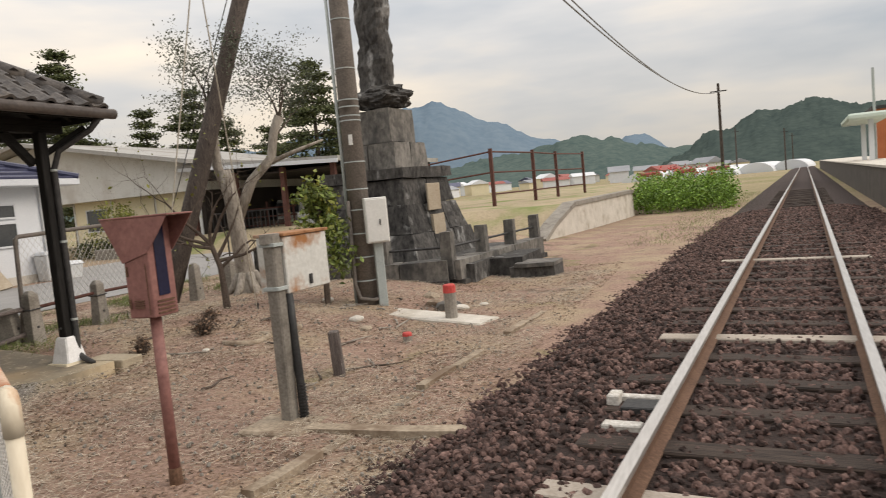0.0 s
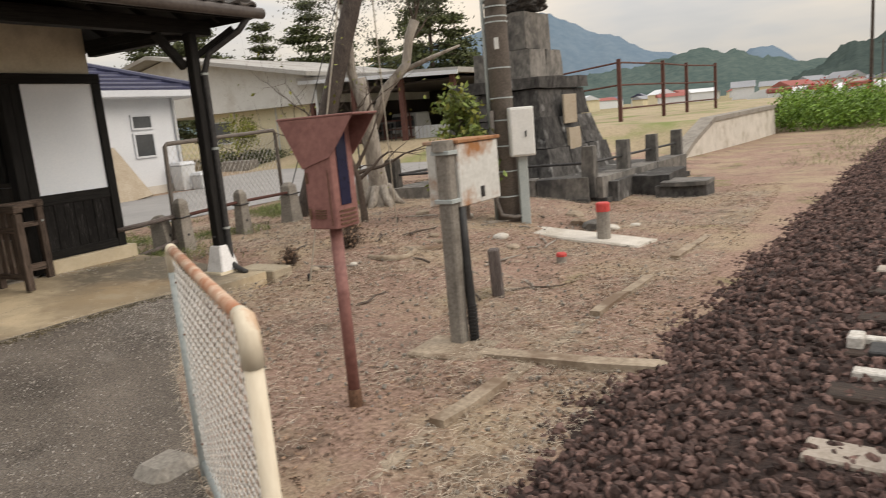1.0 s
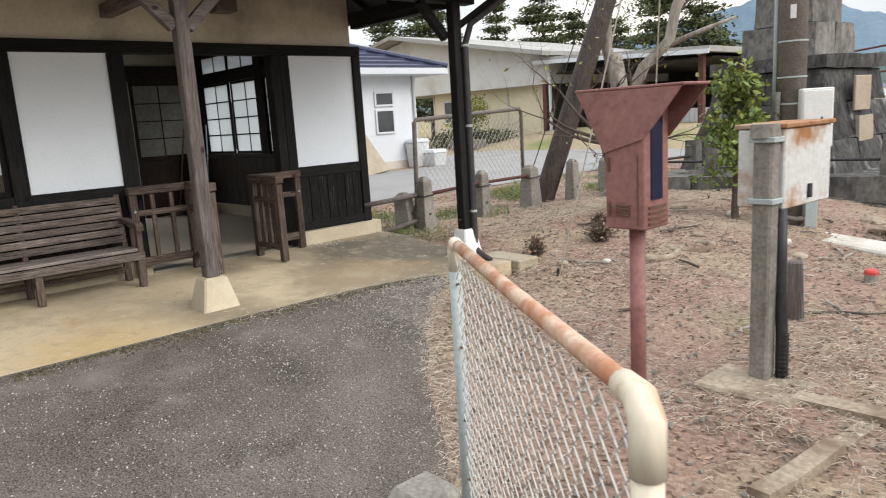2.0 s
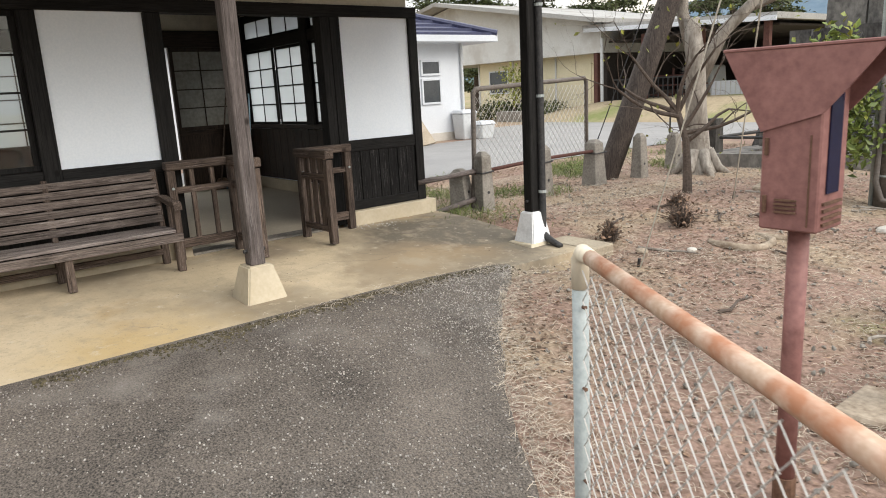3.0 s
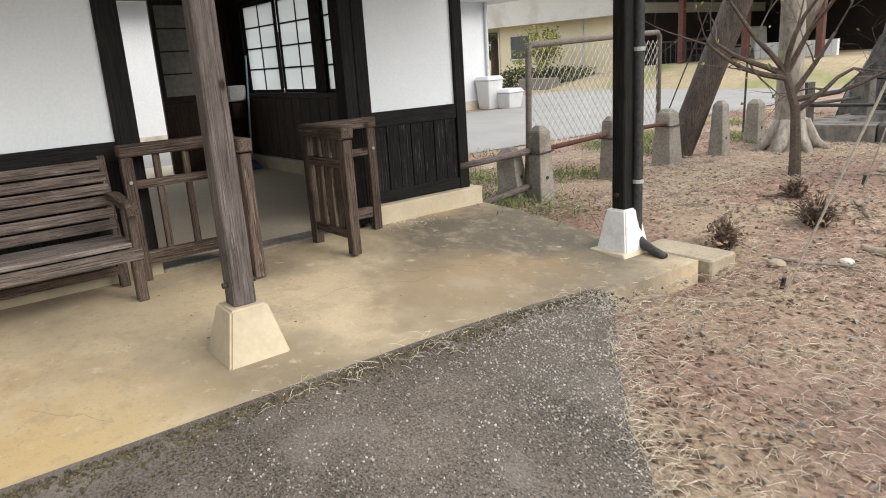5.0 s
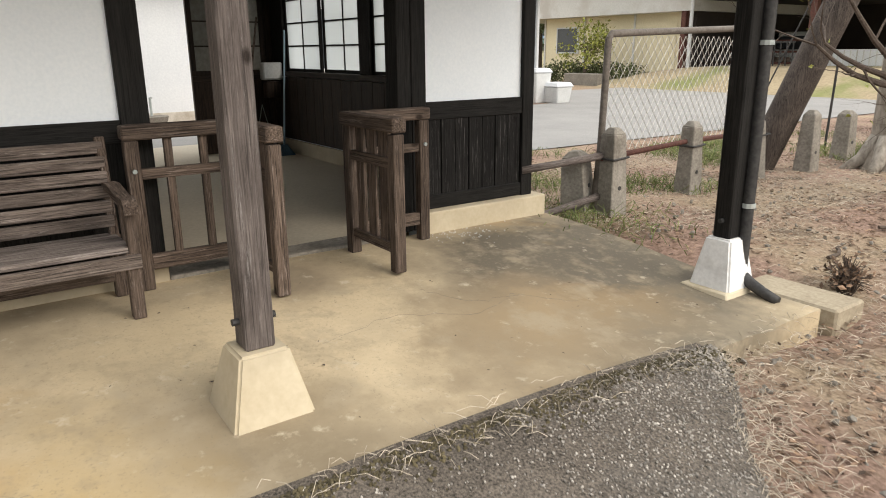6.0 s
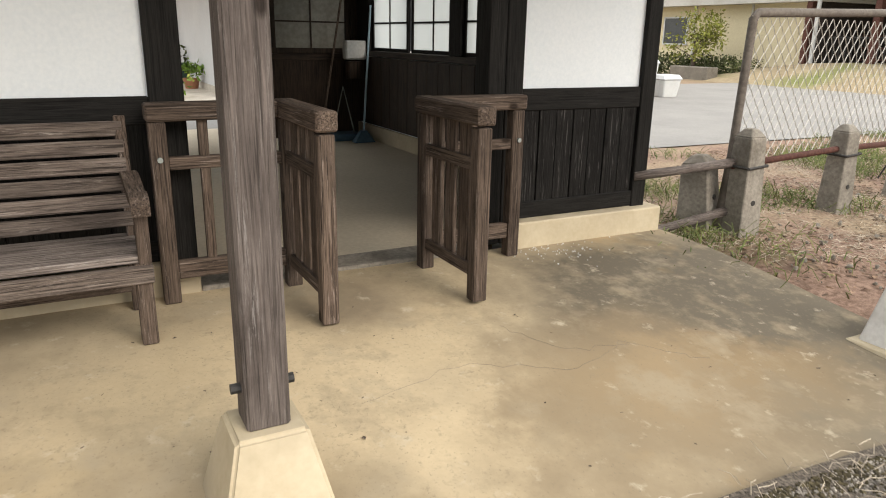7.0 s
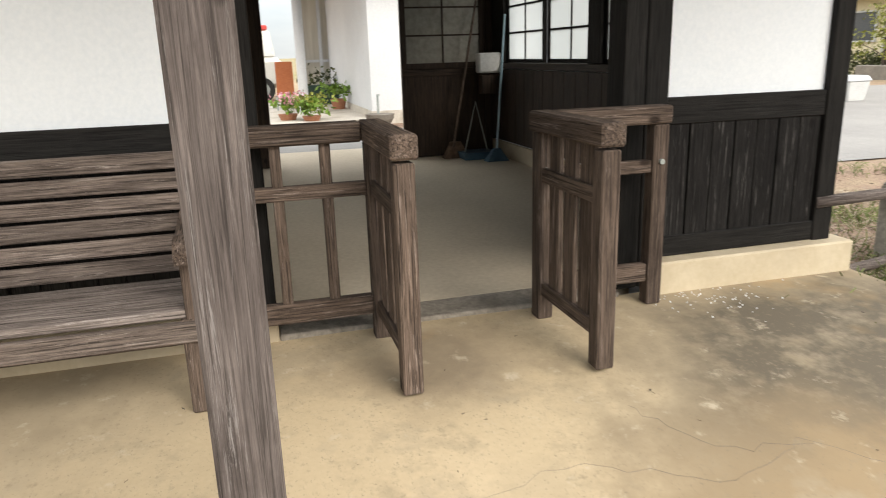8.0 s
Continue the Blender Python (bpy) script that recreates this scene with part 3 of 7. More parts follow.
def asphalt_edge(y):
    """The ragged border of the asphalt against the earth: the x that it reaches at y."""
    pts = ((-2.0, -1.2), (1.9, -1.75), (2.75, -3.25), (3.1, -3.7), (3.5, -4.35), (4.3, -5.2), (4.75, -5.55), (5.0, -5.8))
    x = pts[-1][1]
    for (y0, x0), (y1, x1) in zip(pts, pts[1:]):
        if y0 <= y <= y1:
            x = x0 + (x1 - x0) * (y - y0) / (y1 - y0)
    return x + 0.05 * noise.noise((y * 3.1, 0.5, 0)) + 0.03 * noise.noise((y * 9.0, 2.5, 0))


def build_asphalt():
    verts, faces, nx = [], [], 46
    ys = list(np.arange(-2.0, 4.93, 0.07))
    for y in ys:
        x1 = asphalt_edge(y)
        for i in range(nx):
            u = i / (nx - 1)
            x = -5.79 + (max(x1, -5.77) + 5.79) * u
            z = ground_z(x, y) + 0.025 + 0.012 * noise.noise((x * 1.5, y * 1.5, 7))
            if i == nx - 1:
                z -= 0.05
            verts.append((x, y, max(z, ground_z(x, y) + (0.045 if i < nx - 1 else -0.03))))
    for j in range(len(ys) - 1):
        for i in range(nx - 1):
            a = j * nx + i
            faces.append((a, a + 1, a + nx + 1, a + nx))
    return soup("pavement", verts, faces, M["asphalt"], True)


asphalt = tagged(build_asphalt(), "old dark grey asphalt apron with worn pale aggregate", "pavement", kind="structure")

# road behind the yard
road_bm = bmesh.new()
prev = None
for k in range(150):
    y = -60 + k * 1.2
    near, far = -10.6 + 0.03 * (y - 9), -16.2 - 0.02 * (y - 12) - 3.4 * step01(14.3, 17.0, y)
    row = [road_bm.verts.new((x, y, ground_z(x, y) + 0.012)) for x in (near, far)]
    if prev:
        road_bm.faces.new((prev[0], row[0], row[1], prev[1]))
    prev = row
single("road", road_bm, M["road"], "pale grey worn asphalt road behind the yard", "road", kind="structure")

# porch slab, falling towards its outer corner
def slab_z(x, y):
    return 0.08 - 0.06 * step01(-7.6, -5.72, x) - 0.075 * step01(3.2, 5.6, y) * step01(-7.75, -5.9, x)


slab_bm = bmesh.new()
SX, SY = list(np.linspace(-7.80, -5.72, 24)), list(np.linspace(-2.0, 5.80, 80))
grid = {}
for i, x in enumerate(SX):
    for j, y in enumerate(SY):
        edge = 0.03 * noise.noise((y * 2.2, 1.0, 4)) + 0.022 * noise.noise((y * 6.5, 2.0, 4)) if i == len(SX) - 1 else 0
        grid[i, j] = slab_bm.verts.new((x + edge, y, slab_z(x, y) + 0.004 * noise.noise((x * 2, y * 2, 9))))
for i in range(len(SX) - 1):
    for j in range(len(SY) - 1):
        slab_bm.faces.new((grid[i, j], grid[i + 1, j], grid[i + 1, j + 1], grid[i, j + 1]))
ret = bmesh.ops.extrude_face_region(slab_bm, geom=list(slab_bm.faces))
for v in [g for g in ret["geom"] if isinstance(g, bmesh.types.BMVert)]:
    v.co.z = -0.25
bmesh.ops.recalc_face_normals(slab_bm, faces=list(slab_bm.faces))
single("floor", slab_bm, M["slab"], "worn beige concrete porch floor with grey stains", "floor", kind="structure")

# ---- the track ----
def rail_profile(bm, x_off, y0, y1, n, sel):
    prof = {"head": ((-0.033, 0.0), (0.033, 0.0), (0.033, -0.03), (-0.033, -0.03)), "web": ((-0.028, -0.031), (0.028, -0.031), (0.010, -0.045), (0.010, -0.115), (0.062, -0.14), (-0.062, -0.14), (-0.010, -0.115), (-0.010, -0.045))}[sel]
    rings = []
    for k in range(n + 1):
        y = y0 + (y1 - y0) * (k / n)
        rings.append([bm.verts.new((track_x(y) + x_off + a, y, RAIL_TOP + c)) for a, c in prof])
    m = len(prof)
    for a, b in zip(rings, rings[1:]):
        for k in range(m):
            bm.faces.new((a[k], b[k], b[(k + 1) % m], a[(k + 1) % m]))
    bmesh.ops.recalc_face_normals(bm, faces=list(bm.faces))
    return bm


track = thing("railway_track", "single railway track with shiny rail heads on brown ballast", "railway track")
for off in (-GAUGE / 2, GAUGE / 2):
    r = part("rail", rail_profile(bmesh.new(), off, -60, 400, 4, "web"), M["rail_side"], track)
    part("rail_head", rail_profile(bmesh.new(), off, -60, 400, 4, "head"), M["rail_top"], r, "polished steel rail head")

BED_Z = RAIL_TOP - 0.14


def bed_z(x, y):
    d = abs(x - track_x(y))
    side = x - track_x(y)
    lo = ground_z(x, y) - 0.06
    top = BED_Z - 0.03
    u = step01(2.55 if side < 0 else 2.4, 1.15, d)
    return lo + (top - lo) * u


bv, bf = [], []
offs = list(np.linspace(-2.7, 3.4, 36))
rows = list(np.arange(-61, -1, 6)) + list(np.arange(-1.0, 30, 0.25)) + list(np.arange(30, 400, 10))
for y in rows:
    for o in offs:
        x = track_x(y) + o
        bv.append((x, y, bed_z(x, y) + 0.012 * noise.noise((x * 5, y * 5, 1))))
for j in range(len(rows) - 1):
    for i in range(len(offs) - 1):
        a = j * len(offs) + i
        bf.append((a, a + 1, a + len(offs) + 1, a + len(offs)))
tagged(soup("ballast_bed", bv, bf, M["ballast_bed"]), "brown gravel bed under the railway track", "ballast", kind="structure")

# loose ballast stones
ICO = bmesh.new()
bmesh.ops.create_icosphere(ICO, subdivisions=1, radius=1.0)
ICO_V = np.array([v.co[:] for v in ICO.verts])
ICO_F = [[v.index for v in f.verts] for f in ICO.faces]
ICO.free()


def stones(name, places, material):
    """places: rows of x, y, z, size."""
    vs, fs, rng = [], [], np.random.default_rng(5)
    for x, y, z, s in places:
        jag = ICO_V * (1 + rng.uniform(-0.32, 0.32, (len(ICO_V), 1)))
        q, _ = np.linalg.qr(rng.normal(size=(3, 3)))
        jag = (jag * np.array([1.0, rng.uniform(0.6, 0.95), rng.uniform(0.45, 0.8)])) @ q * s + (x, y, z)
        b = len(vs)
        vs.extend(jag.tolist())
        fs.extend([[b + i for i in f] for f in ICO_F])
    return soup(name, vs, fs, material)


rng = np.random.default_rng(11)
places = []
for _ in range(46000):
    y = 1.2 + 24 * rng.random() ** 1.7
    o = rng.uniform(-2.45, 2.3)
    x = track_x(y) + o
    if abs(abs(o) - GAUGE / 2) < 0.085:
        continue
    places.append((x, y, bed_z(x, y) + rng.uniform(-0.005, 0.022), rng.uniform(0.013, 0.034) * (1 + 0.03 * y)))
tagged(stones("ballast_stones", places, M["ballast"]), "loose red-brown ballast stones around the rails", "ballast", kind="stuff")

for k in range(60):
    y = 0.9 + 0.66 * k
    pale = k in (4, 9, 17)
    a, c = bar((-1.02, 0, 0), (1.02, 0, 0), 0.20, 0.12), math.degrees(math.atan(TRACK_SLOPE))
    s = part("sleeper", a, M["sleeper_conc"] if pale else M["sleeper"], track, "pale concrete sleeper" if pale else "", 0.01)
    s.matrix_basis = pose(track_x(y), y, BED_Z - ((0.066 if k == 4 else 0.050) if pale else 0.066) + 0.004 * (k % 3), 0, 0, -c)


# ---- the station building ----
WX, Y_END = -7.83, 5.70           # face of the front wall, outer end of the side wall
BX = -12.15                       # inner face of the back wall
station = thing("station_building", "old wooden railway station, white plaster panels and black-stained timber frame", "station building")


def planks(parent, y0, y1, z0, z1, x, n, thick, material, axis="y"):
    w = (y1 - y0) / n
    for k in range(n):
        a, b = y0 + k * w + 0.003, y0 + (k + 1) * w - 0.003
        t = thick + 0.003 * (k % 2)
        bm = box(x, x + t, a, b, z0, z1) if axis == "y" else box(a, b, x, x + t, z0, z1)
        part("plank", bm, material, parent, bevel=0.002)


front = part("wall", box(WX - 0.11, WX - 0.012, 4.74, 5.62, 0.0, 2.09), M["plaster"], station, "white plaster front wall with black planks below")
front_l = part("wall", box(WX - 0.11, WX - 0.012, 2.24, 3.06, 0.0, 2.09), M["plaster"], station, "white plaster front wall with black planks below")
front_far = part("wall", box(WX - 0.11, WX - 0.012, -3.0, 0.62, 0.0, 2.09), M["plaster"], station, "white plaster front wall")
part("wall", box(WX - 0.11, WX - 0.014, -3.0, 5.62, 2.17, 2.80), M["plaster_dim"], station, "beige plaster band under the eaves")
part("plank_backing", box(WX - 0.014, WX - 0.0115, 4.81, 5.615, 0.22, 0.86), M["black_z"], front)
part("plank_backing", box(WX - 0.014, WX - 0.0115, 2.27, 3.03, 0.22, 0.86), M["black_z"], front_l)
planks(front, 4.82, 5.61, 0.30, 0.86, WX - 0.011, 7, 0.012, M["black_plank"])
planks(front_l, 2.28, 3.02, 0.30, 0.86, WX - 0.011, 8, 0.012, M["black_z"])
for y0, y1 in ((4.81, 5.615), (2.275, 3.025), (0.62, 2.15)):
    part("rail", box(WX - 0.05, WX + 0.012, y0, y1, 0.80, 0.912), M["black_y"], station, bevel=0.004)
    part("rail", box(WX - 0.05, WX + 0.014, y0, y1, 0.225, 0.315), M["black_y"], station, bevel=0.004)
for y0, y1 in ((2.15, 2.275), (3.025, 3.16), (4.60, 4.70), (4.703, 4.81), (5.615, 5.715), (0.5, 0.62)):
    part("post", box(WX - 0.12, WX + 0.02, y0, y1, 0.10, 2.069), M["black_z"], station, bevel=0.005)
part("lintel", box(WX - 0.125, WX + 0.024, -3.0, 5.717, 2.07, 2.175), M["black_y"], station, bevel=0.005)
part("plinth", box(WX - 0.13, WX + 0.09, 4.765, 5.79, 0.0, 0.222), M["plinth"], station, "cream concrete plinth", 0.008)
part("plinth", box(WX - 0.13, WX + 0.05, -3.0, 3.16, 0.0, 0.222), M["plinth"], station, "cream concrete plinth", 0.008)
part("threshold", box(WX - 0.14, WX + 0.05, 3.162, 4.60, 0.0, 0.10), M["concrete"], station, "worn concrete threshold", 0.006)

# inner floor
part("floor", box(-13.2, WX - 0.141, -2.9, 5.60, -0.1, 0.099), surface("grey_inner_concrete", (0.52, 0.455, 0.355), (0.63, 0.56, 0.45), 1.5, fine=40, bump=0.1, rough=0.8), station, "smooth grey concrete waiting room floor")


# side wall with lattice windows
def lattice_window(name, parent, x0, x1, z0, z1, cols, rows, y, depth, pane_mat, frame_mat, along="x", fw=0.04):
    """A sash in a wall that runs along x (at y) or along y (at x = y)."""
    def b(a0, a1, d0, d1, c0, c1):
        return box(a0, a1, d0, d1, c0, c1) if along == "x" else box(d0, d1, a0, a1, c0, c1)
    w = part(name, b(x0, x1, y, y + depth, z0, z0 + fw), frame_mat, parent, "black lattice window", 0.002)
    part("frame", b(x0, x1, y, y + depth, z1 - fw, z1), frame_mat, w, bevel=0.002)
    part("frame", b(x0, x0 + fw, y, y + depth, z0 + fw, z1 - fw), frame_mat, w, bevel=0.002)
    part("frame", b(x1 - fw, x1, y, y + depth, z0 + fw, z1 - fw), frame_mat, w, bevel=0.002)
    ca, cz = (x1 - x0 - 2 * fw) / cols, (z1 - z0 - 2 * fw) / rows
    for i in range(1, cols):
        part("glazing_bar", b(x0 + fw + i * ca - 0.008, x0 + fw + i * ca + 0.008, y + 0.006, y + depth - 0.006, z0 + fw, z1 - fw), frame_mat, w)
    for j in range(1, rows):
        part("glazing_bar", b(x0 + fw, x1 - fw, y + 0.008, y + depth - 0.008, z0 + fw + j * cz - 0.008, z0 + fw + j * cz + 0.008), frame_mat, w)
    p = part("pane", b(x0 + fw, x1 - fw, y + depth / 2 - 0.002, y + depth / 2 + 0.002, z0 + fw, z1 - fw), pane_mat, w)
    p.visible_shadow = False
    return w


SY0 = 5.60
side = part("wall", box(BX - 0.1, WX - 0.125, SY0, Y_END - 0.02, 0.0, 0.98), M["plaster"], station, "side wall, plaster outside and brown boards inside")
planks(side, BX + 0.01, WX - 0.13, 0.26, 0.95, SY0 - 0.016, 20, 0.015, M["inner_z"], "x")
part("baseboard", box(BX + 0.01, WX - 0.13, SY0 - 0.03, SY0 - 0.001, 0.1, 0.25), M["plinth"], station, "pale concrete skirting")
part("window_sill", box(BX, WX - 0.13, SY0 - 0.035, Y_END, 0.955, 1.01), M["inner_x"], station, bevel=0.004)
part("window_head", box(BX, WX - 0.13, SY0 - 0.02, Y_END, 2.03, 2.17), M["black_x"], station, bevel=0.004)
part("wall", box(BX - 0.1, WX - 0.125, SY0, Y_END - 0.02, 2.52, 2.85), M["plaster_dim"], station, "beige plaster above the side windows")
for x0, x1 in ((BX - 0.05, -11.80), (-10.06, -9.87), (-9.58, -9.44), (-8.22, WX - 0.122)):
    part("post", box(x0, x1, SY0 - 0.025, Y_END - 0.001, 1.01, 2.60), M["black_z"], station, bevel=0.004)
for x0, x1, n in ((-11.80, -10.93, 2), (-10.93, -10.06, 2), (-9.87, -9.58, 1)):
    lattice_window("window", station, x0, x1, 1.012, 2.03, n, 4, SY0 + 0.01 + (0.035 if x0 == -10.93 else 0), 0.03, M["frosted"], M["black_z"], fw=0.032)
    lattice_window("transom_window", station, x0, x1, 2.172, 2.52, n, 1, SY0 + 0.02, 0.03, M["frosted"], M["black_z"], fw=0.032)
boards = part("wall", box(-9.44, -8.22, SY0 + 0.02, Y_END - 0.02, 1.01, 2.52), M["plaster"], station, "boarded side wall, plaster outside")
planks(boards, -9.43, -8.23, 1.01, 2.52, SY0 + 0.004, 8, 0.015, M["inner_z"], "x")

# back wall with the way out to the street
part("post", box(BX - 0.1, BX + 0.02, 3.20, 3.34, 0.1, 2.6), M["inner_z"], station, bevel=0.004)
part("post", box(BX - 0.1, BX + 0.02, 5.50, 5.62, 0.1, 2.6), M["inner_z"], station, bevel=0.004)
part("beam", box(BX - 0.1, BX + 0.03, -2.9, 5.62, 2.13, 2.36), M["inner_y"], station, bevel=0.004)
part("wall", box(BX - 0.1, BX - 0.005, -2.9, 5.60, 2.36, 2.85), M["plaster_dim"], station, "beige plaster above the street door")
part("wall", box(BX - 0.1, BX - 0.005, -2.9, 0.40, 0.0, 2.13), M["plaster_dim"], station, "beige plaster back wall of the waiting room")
part("wall", box(BX - 0.1, BX - 0.005, 0.40, 3.20, 0.0, 0.90), M["inner_z"], station, "brown boarded wall under the street windows")
for k in range(3):
    lattice_window("window", station, 0.40 + k * 0.933, 1.333 + k * 0.933, 0.90, 2.13, 2, 4, BX - 0.06, 0.035, M["frosted"], M["inner_z"], along="y")
door = part("sliding_door", box(BX - 0.04, BX - 0.002, 4.64, 5.50, 0.11, 0.90), M["inner_z"], station, "dark brown sliding door with pale panes, pushed open")
part("rail", box(BX - 0.045, BX + 0.004, 4.64, 5.50, 0.90, 0.97), M["inner_y"], door, bevel=0.003)
lattice_window("window", station, 4.64, 5.50, 0.972, 2.13, 2, 4, BX - 0.04, 0.035, M["curtain"], M["inner_z"], along="y", fw=0.055)
part("wall", box(BX - 0.12, BX - 0.05, 4.66, 5.60, 0.0, 2.13), M["inner_z"], station, "dark boards behind the open sliding door")
part("ceiling", box(-13.2, WX - 0.10, -2.9, 5.60, 2.86, 2.9), M["inner_y"], station, "dark boarded waiting room ceiling")
part("wall", box(BX - 0.0, WX - 0.13, -2.98, -2.90, 0.0, 2.85), M["plaster_dim"], station, "beige plaster end wall")
# window beside the white panel
lattice_window("window", station, 0.62, 1.38, 0.914, 2.07, 2, 4, WX - 0.06, 0.03, M["glass"], M["black_z"], along="y")
lattice_window("window", station, 1.38, 2.15, 0.914, 2.07, 2, 4, WX - 0.09, 0.03, M["glass"], M["black_z"], along="y")
low = part("wall", box(WX - 0.11, WX - 0.012, 0.62, 2.15, 0.0, 0.86), M["black_z"], station, "black boarded wall under the window")
planks(low, 0.62, 2.15, 0.30, 0.86, WX - 0.0115, 15, 0.012, M["black_z"])

# ---- porch: posts, beam, rafters, roof ----
EX, EY, EZ = -5.75, 6.10, 2.56      # eave line and its corner
PITCH = 0.62


PX = -6.29


def porch_post(px, y, wood, ped, base, w0, w1, top, label):
    p = part("porch_post", frustum(0.104, 0.104, 0.10, 0.10, top - 0.003, 2.40, None, px, y), M[wood], station, label, 0.008)
    ped_bm = frustum(w0, w0, w1, w1, base - 0.01, top, None, px, y)
    bmesh.ops.bevel(ped_bm, geom=list(ped_bm.edges), offset=0.010, segments=3, affect="EDGES")
    part("pedestal", ped_bm, M[ped], p, "tapered concrete pedestal")
    for sx in (-1, 1):
        part("bolt", tube([(px, y + sx * 0.045, top + 0.095), (px, y + sx * 0.075, top + 0.095)], 0.013, 8), M["iron_dark"], p)
    return p


P1Y, P2Y, P2X = 3.07, 5.68, -6.215
porch_post(PX, P1Y, "post_z", "plinth", 0.02, 0.295, 0.172, 0.265, "weathered grey timber porch post on a cream pedestal")
corner_post = porch_post(P2X, P2Y, "black_z", "white_paint", -0.045, 0.255, 0.150, 0.245, "black timber corner post on a white pedestal")
part("mortar_collar", frustum(0.33, 0.31, 0.28, 0.27, -0.07, -0.022, None, P2X - 0.01, P2Y - 0.02), M["plinth"], corner_post, "thin pale mortar collar", 0.006)
porch_post(PX, 0.5, "post_z", "plinth", 0.02, 0.295, 0.172, 0.265, "weathered grey timber porch post on a cream pedestal")
part("beam", box(-6.36, -6.22, -3.0, EY - 0.12, 2.40, 2.54), M["black_y"], station, bevel=0.006)
part("beam", box(-12.6, -6.36, P2Y - 0.06, P2Y + 0.06, 2.42, 2.53), M["black_x"], station, bevel=0.006)
for y in (P1Y, P2Y, 0.5):
    for s in (-1, 1):
        if y == P2Y and s == 1:
            continue
        part("brace", bar((PX, y + s * 0.05, 2.08), (PX, y + s * 0.36, 2.40), 0.07, 0.08), M["black_y" if y == P2Y else "post_y"], station, bevel=0.004)
    part("tie_beam", box(WX, -6.36, y - 0.05, y + 0.05, 2.36, 2.47), M["black_x" if y == P2Y else "post_x"], station, bevel=0.004)
part("brace", bar((-6.24, P2Y + 0.03, 2.16), (-5.95, P2Y + 0.34, 2.44), 0.05, 0.06), M["black_y"], station, bevel=0.004)


def roof_z(x, y):
    return EZ + 0.06 + PITCH * min(EX - x, x + 13.6, EY - y, 8.0)


for k in range(26):
    y = -2.8 + k * 0.345
    reach = min(2.2, max(0.15, (EY - y) - 0.02))
    part("rafter", bar((EX + 0.02, y, EZ - 0.01), (EX - reach, y, EZ - 0.01 + 0.62 * reach * PITCH), 0.05, 0.075), M["black_x"], station)
for k in range(12):
    x = -6.2 - k * 0.45
    part("rafter", bar((x, EY + 0.02, EZ - 0.01), (x, EY - 0.55, EZ - 0.01 + 0.55 * PITCH), 0.05, 0.075), M["black_y"], station)

# roof deck: a hipped sheet with thickness
def hip_sheet(lift, thick, over=0.0):
    bm = bmesh.new()
    x0, x1, y0, y1 = -13.6 - over, EX + over, -8.0, EY + over
    half = (x1 - x0) / 2
    lo = lambda x, y, z: bm.verts.new((x, y, z))
    top = []
    for dz in (0.0, -thick):
        z0 = EZ + lift + dz
        zt = z0 + PITCH * half
        top.append([lo(x1, y0, z0), lo(x1, y1, z0), lo(x0, y1, z0), lo(x0, y0, z0), lo((x0 + x1) / 2, y1 - half, zt), lo((x0 + x1) / 2, y0, zt)])
    a, b = top
    for f in ((0, 1, 4, 5), (1, 2, 4), (2, 3, 5, 4)):
        bm.faces.new([a[i] for i in f])
        bm.faces.new([b[i] for i in f][::-1])
    for i, j in ((0, 1), (1, 2), (2, 3)):
        bm.faces.new((a[i], b[i], b[j], a[j]))
    bm.faces.new((a[3], a[5], b[5], b[3]))
    bm.faces.new((a[5], a[0], b[0], b[5]))
    bmesh.ops.recalc_face_normals(bm, faces=list(bm.faces))
    return bm


roof = part("roof", hip_sheet(0.06, 0.035), M["black_y"], station, "hipped roof of dark weathered clay tiles over black boards")
gut = part("gutter", tube([(EX + 0.05, -3.0, EZ), (EX + 0.05, EY + 0.1, EZ)], 0.055, 10), M["gutter"], station, "brown eaves gutter", smooth=True)
part("gutter", tube([(-13.0, EY + 0.06, EZ + 0.01), (EX + 0.02, EY + 0.06, EZ + 0.01)], 0.05, 10), M["gutter"], station, "brown eaves gutter", smooth=True)
part("fascia", box(EX - 0.02, EX, -3.0, EY, EZ - 0.06, EZ + 0.03), M["black_y"], station)
part("fascia", box(-13.0, EX, EY - 0.02, EY - 0.001, EZ - 0.06, EZ + 0.03), M["black_x"], station)
dp = part("downpipe", tube([(EX + 0.03, 6.03, EZ - 0.03), (EX - 0.08, 5.98, EZ - 0.16), (-6.10, 5.79, EZ - 0.36), (-6.145, 5.742, EZ - 0.55), (-6.145, 5.742, 0.10), (-6.135, 5.74, 0.04), (-6.09, 5.735, 0.008), (-6.00, 5.715, -0.018), (-5.90, 5.70, -0.040)], [0.032] * 7 + [0.030, 0.026, 0.022], 10), M["iron_dark"], station, "black downpipe strapped to the corner post", smooth=True)
for z in (0.42, 1.25, 2.0):
    part("pipe_strap", tube([(-6.145, 5.742, z - 0.012), (-6.145, 5.742, z + 0.012)], 0.037, 10), M["galv"], dp)
part("porch_lamp", box(-7.2, -7.02, 3.72, 3.90, 2.34, 2.44), M["gutter"], station, "small brown porch ceiling lamp", 0.006)


def rough(bm, amount, seed, cuts=2):
    bmesh.ops.subdivide_edges(bm, edges=list(bm.edges), cuts=cuts, use_grid_fill=True)
    for v in bm.verts:
        o = Vector((noise.noise(v.co * 2.1 + Vector((seed, 0, 0))), noise.noise(v.co * 2.1 + Vector((0, seed, 5))), noise.noise(v.co * 2.1 + Vector((3, 0, seed)))))
        o += 0.5 * Vector((noise.noise(v.co * 6 + Vector((seed, 9, 0))), noise.noise(v.co * 6 + Vector((9, seed, 5))), 0))
        v.co += o * amount
    return bm


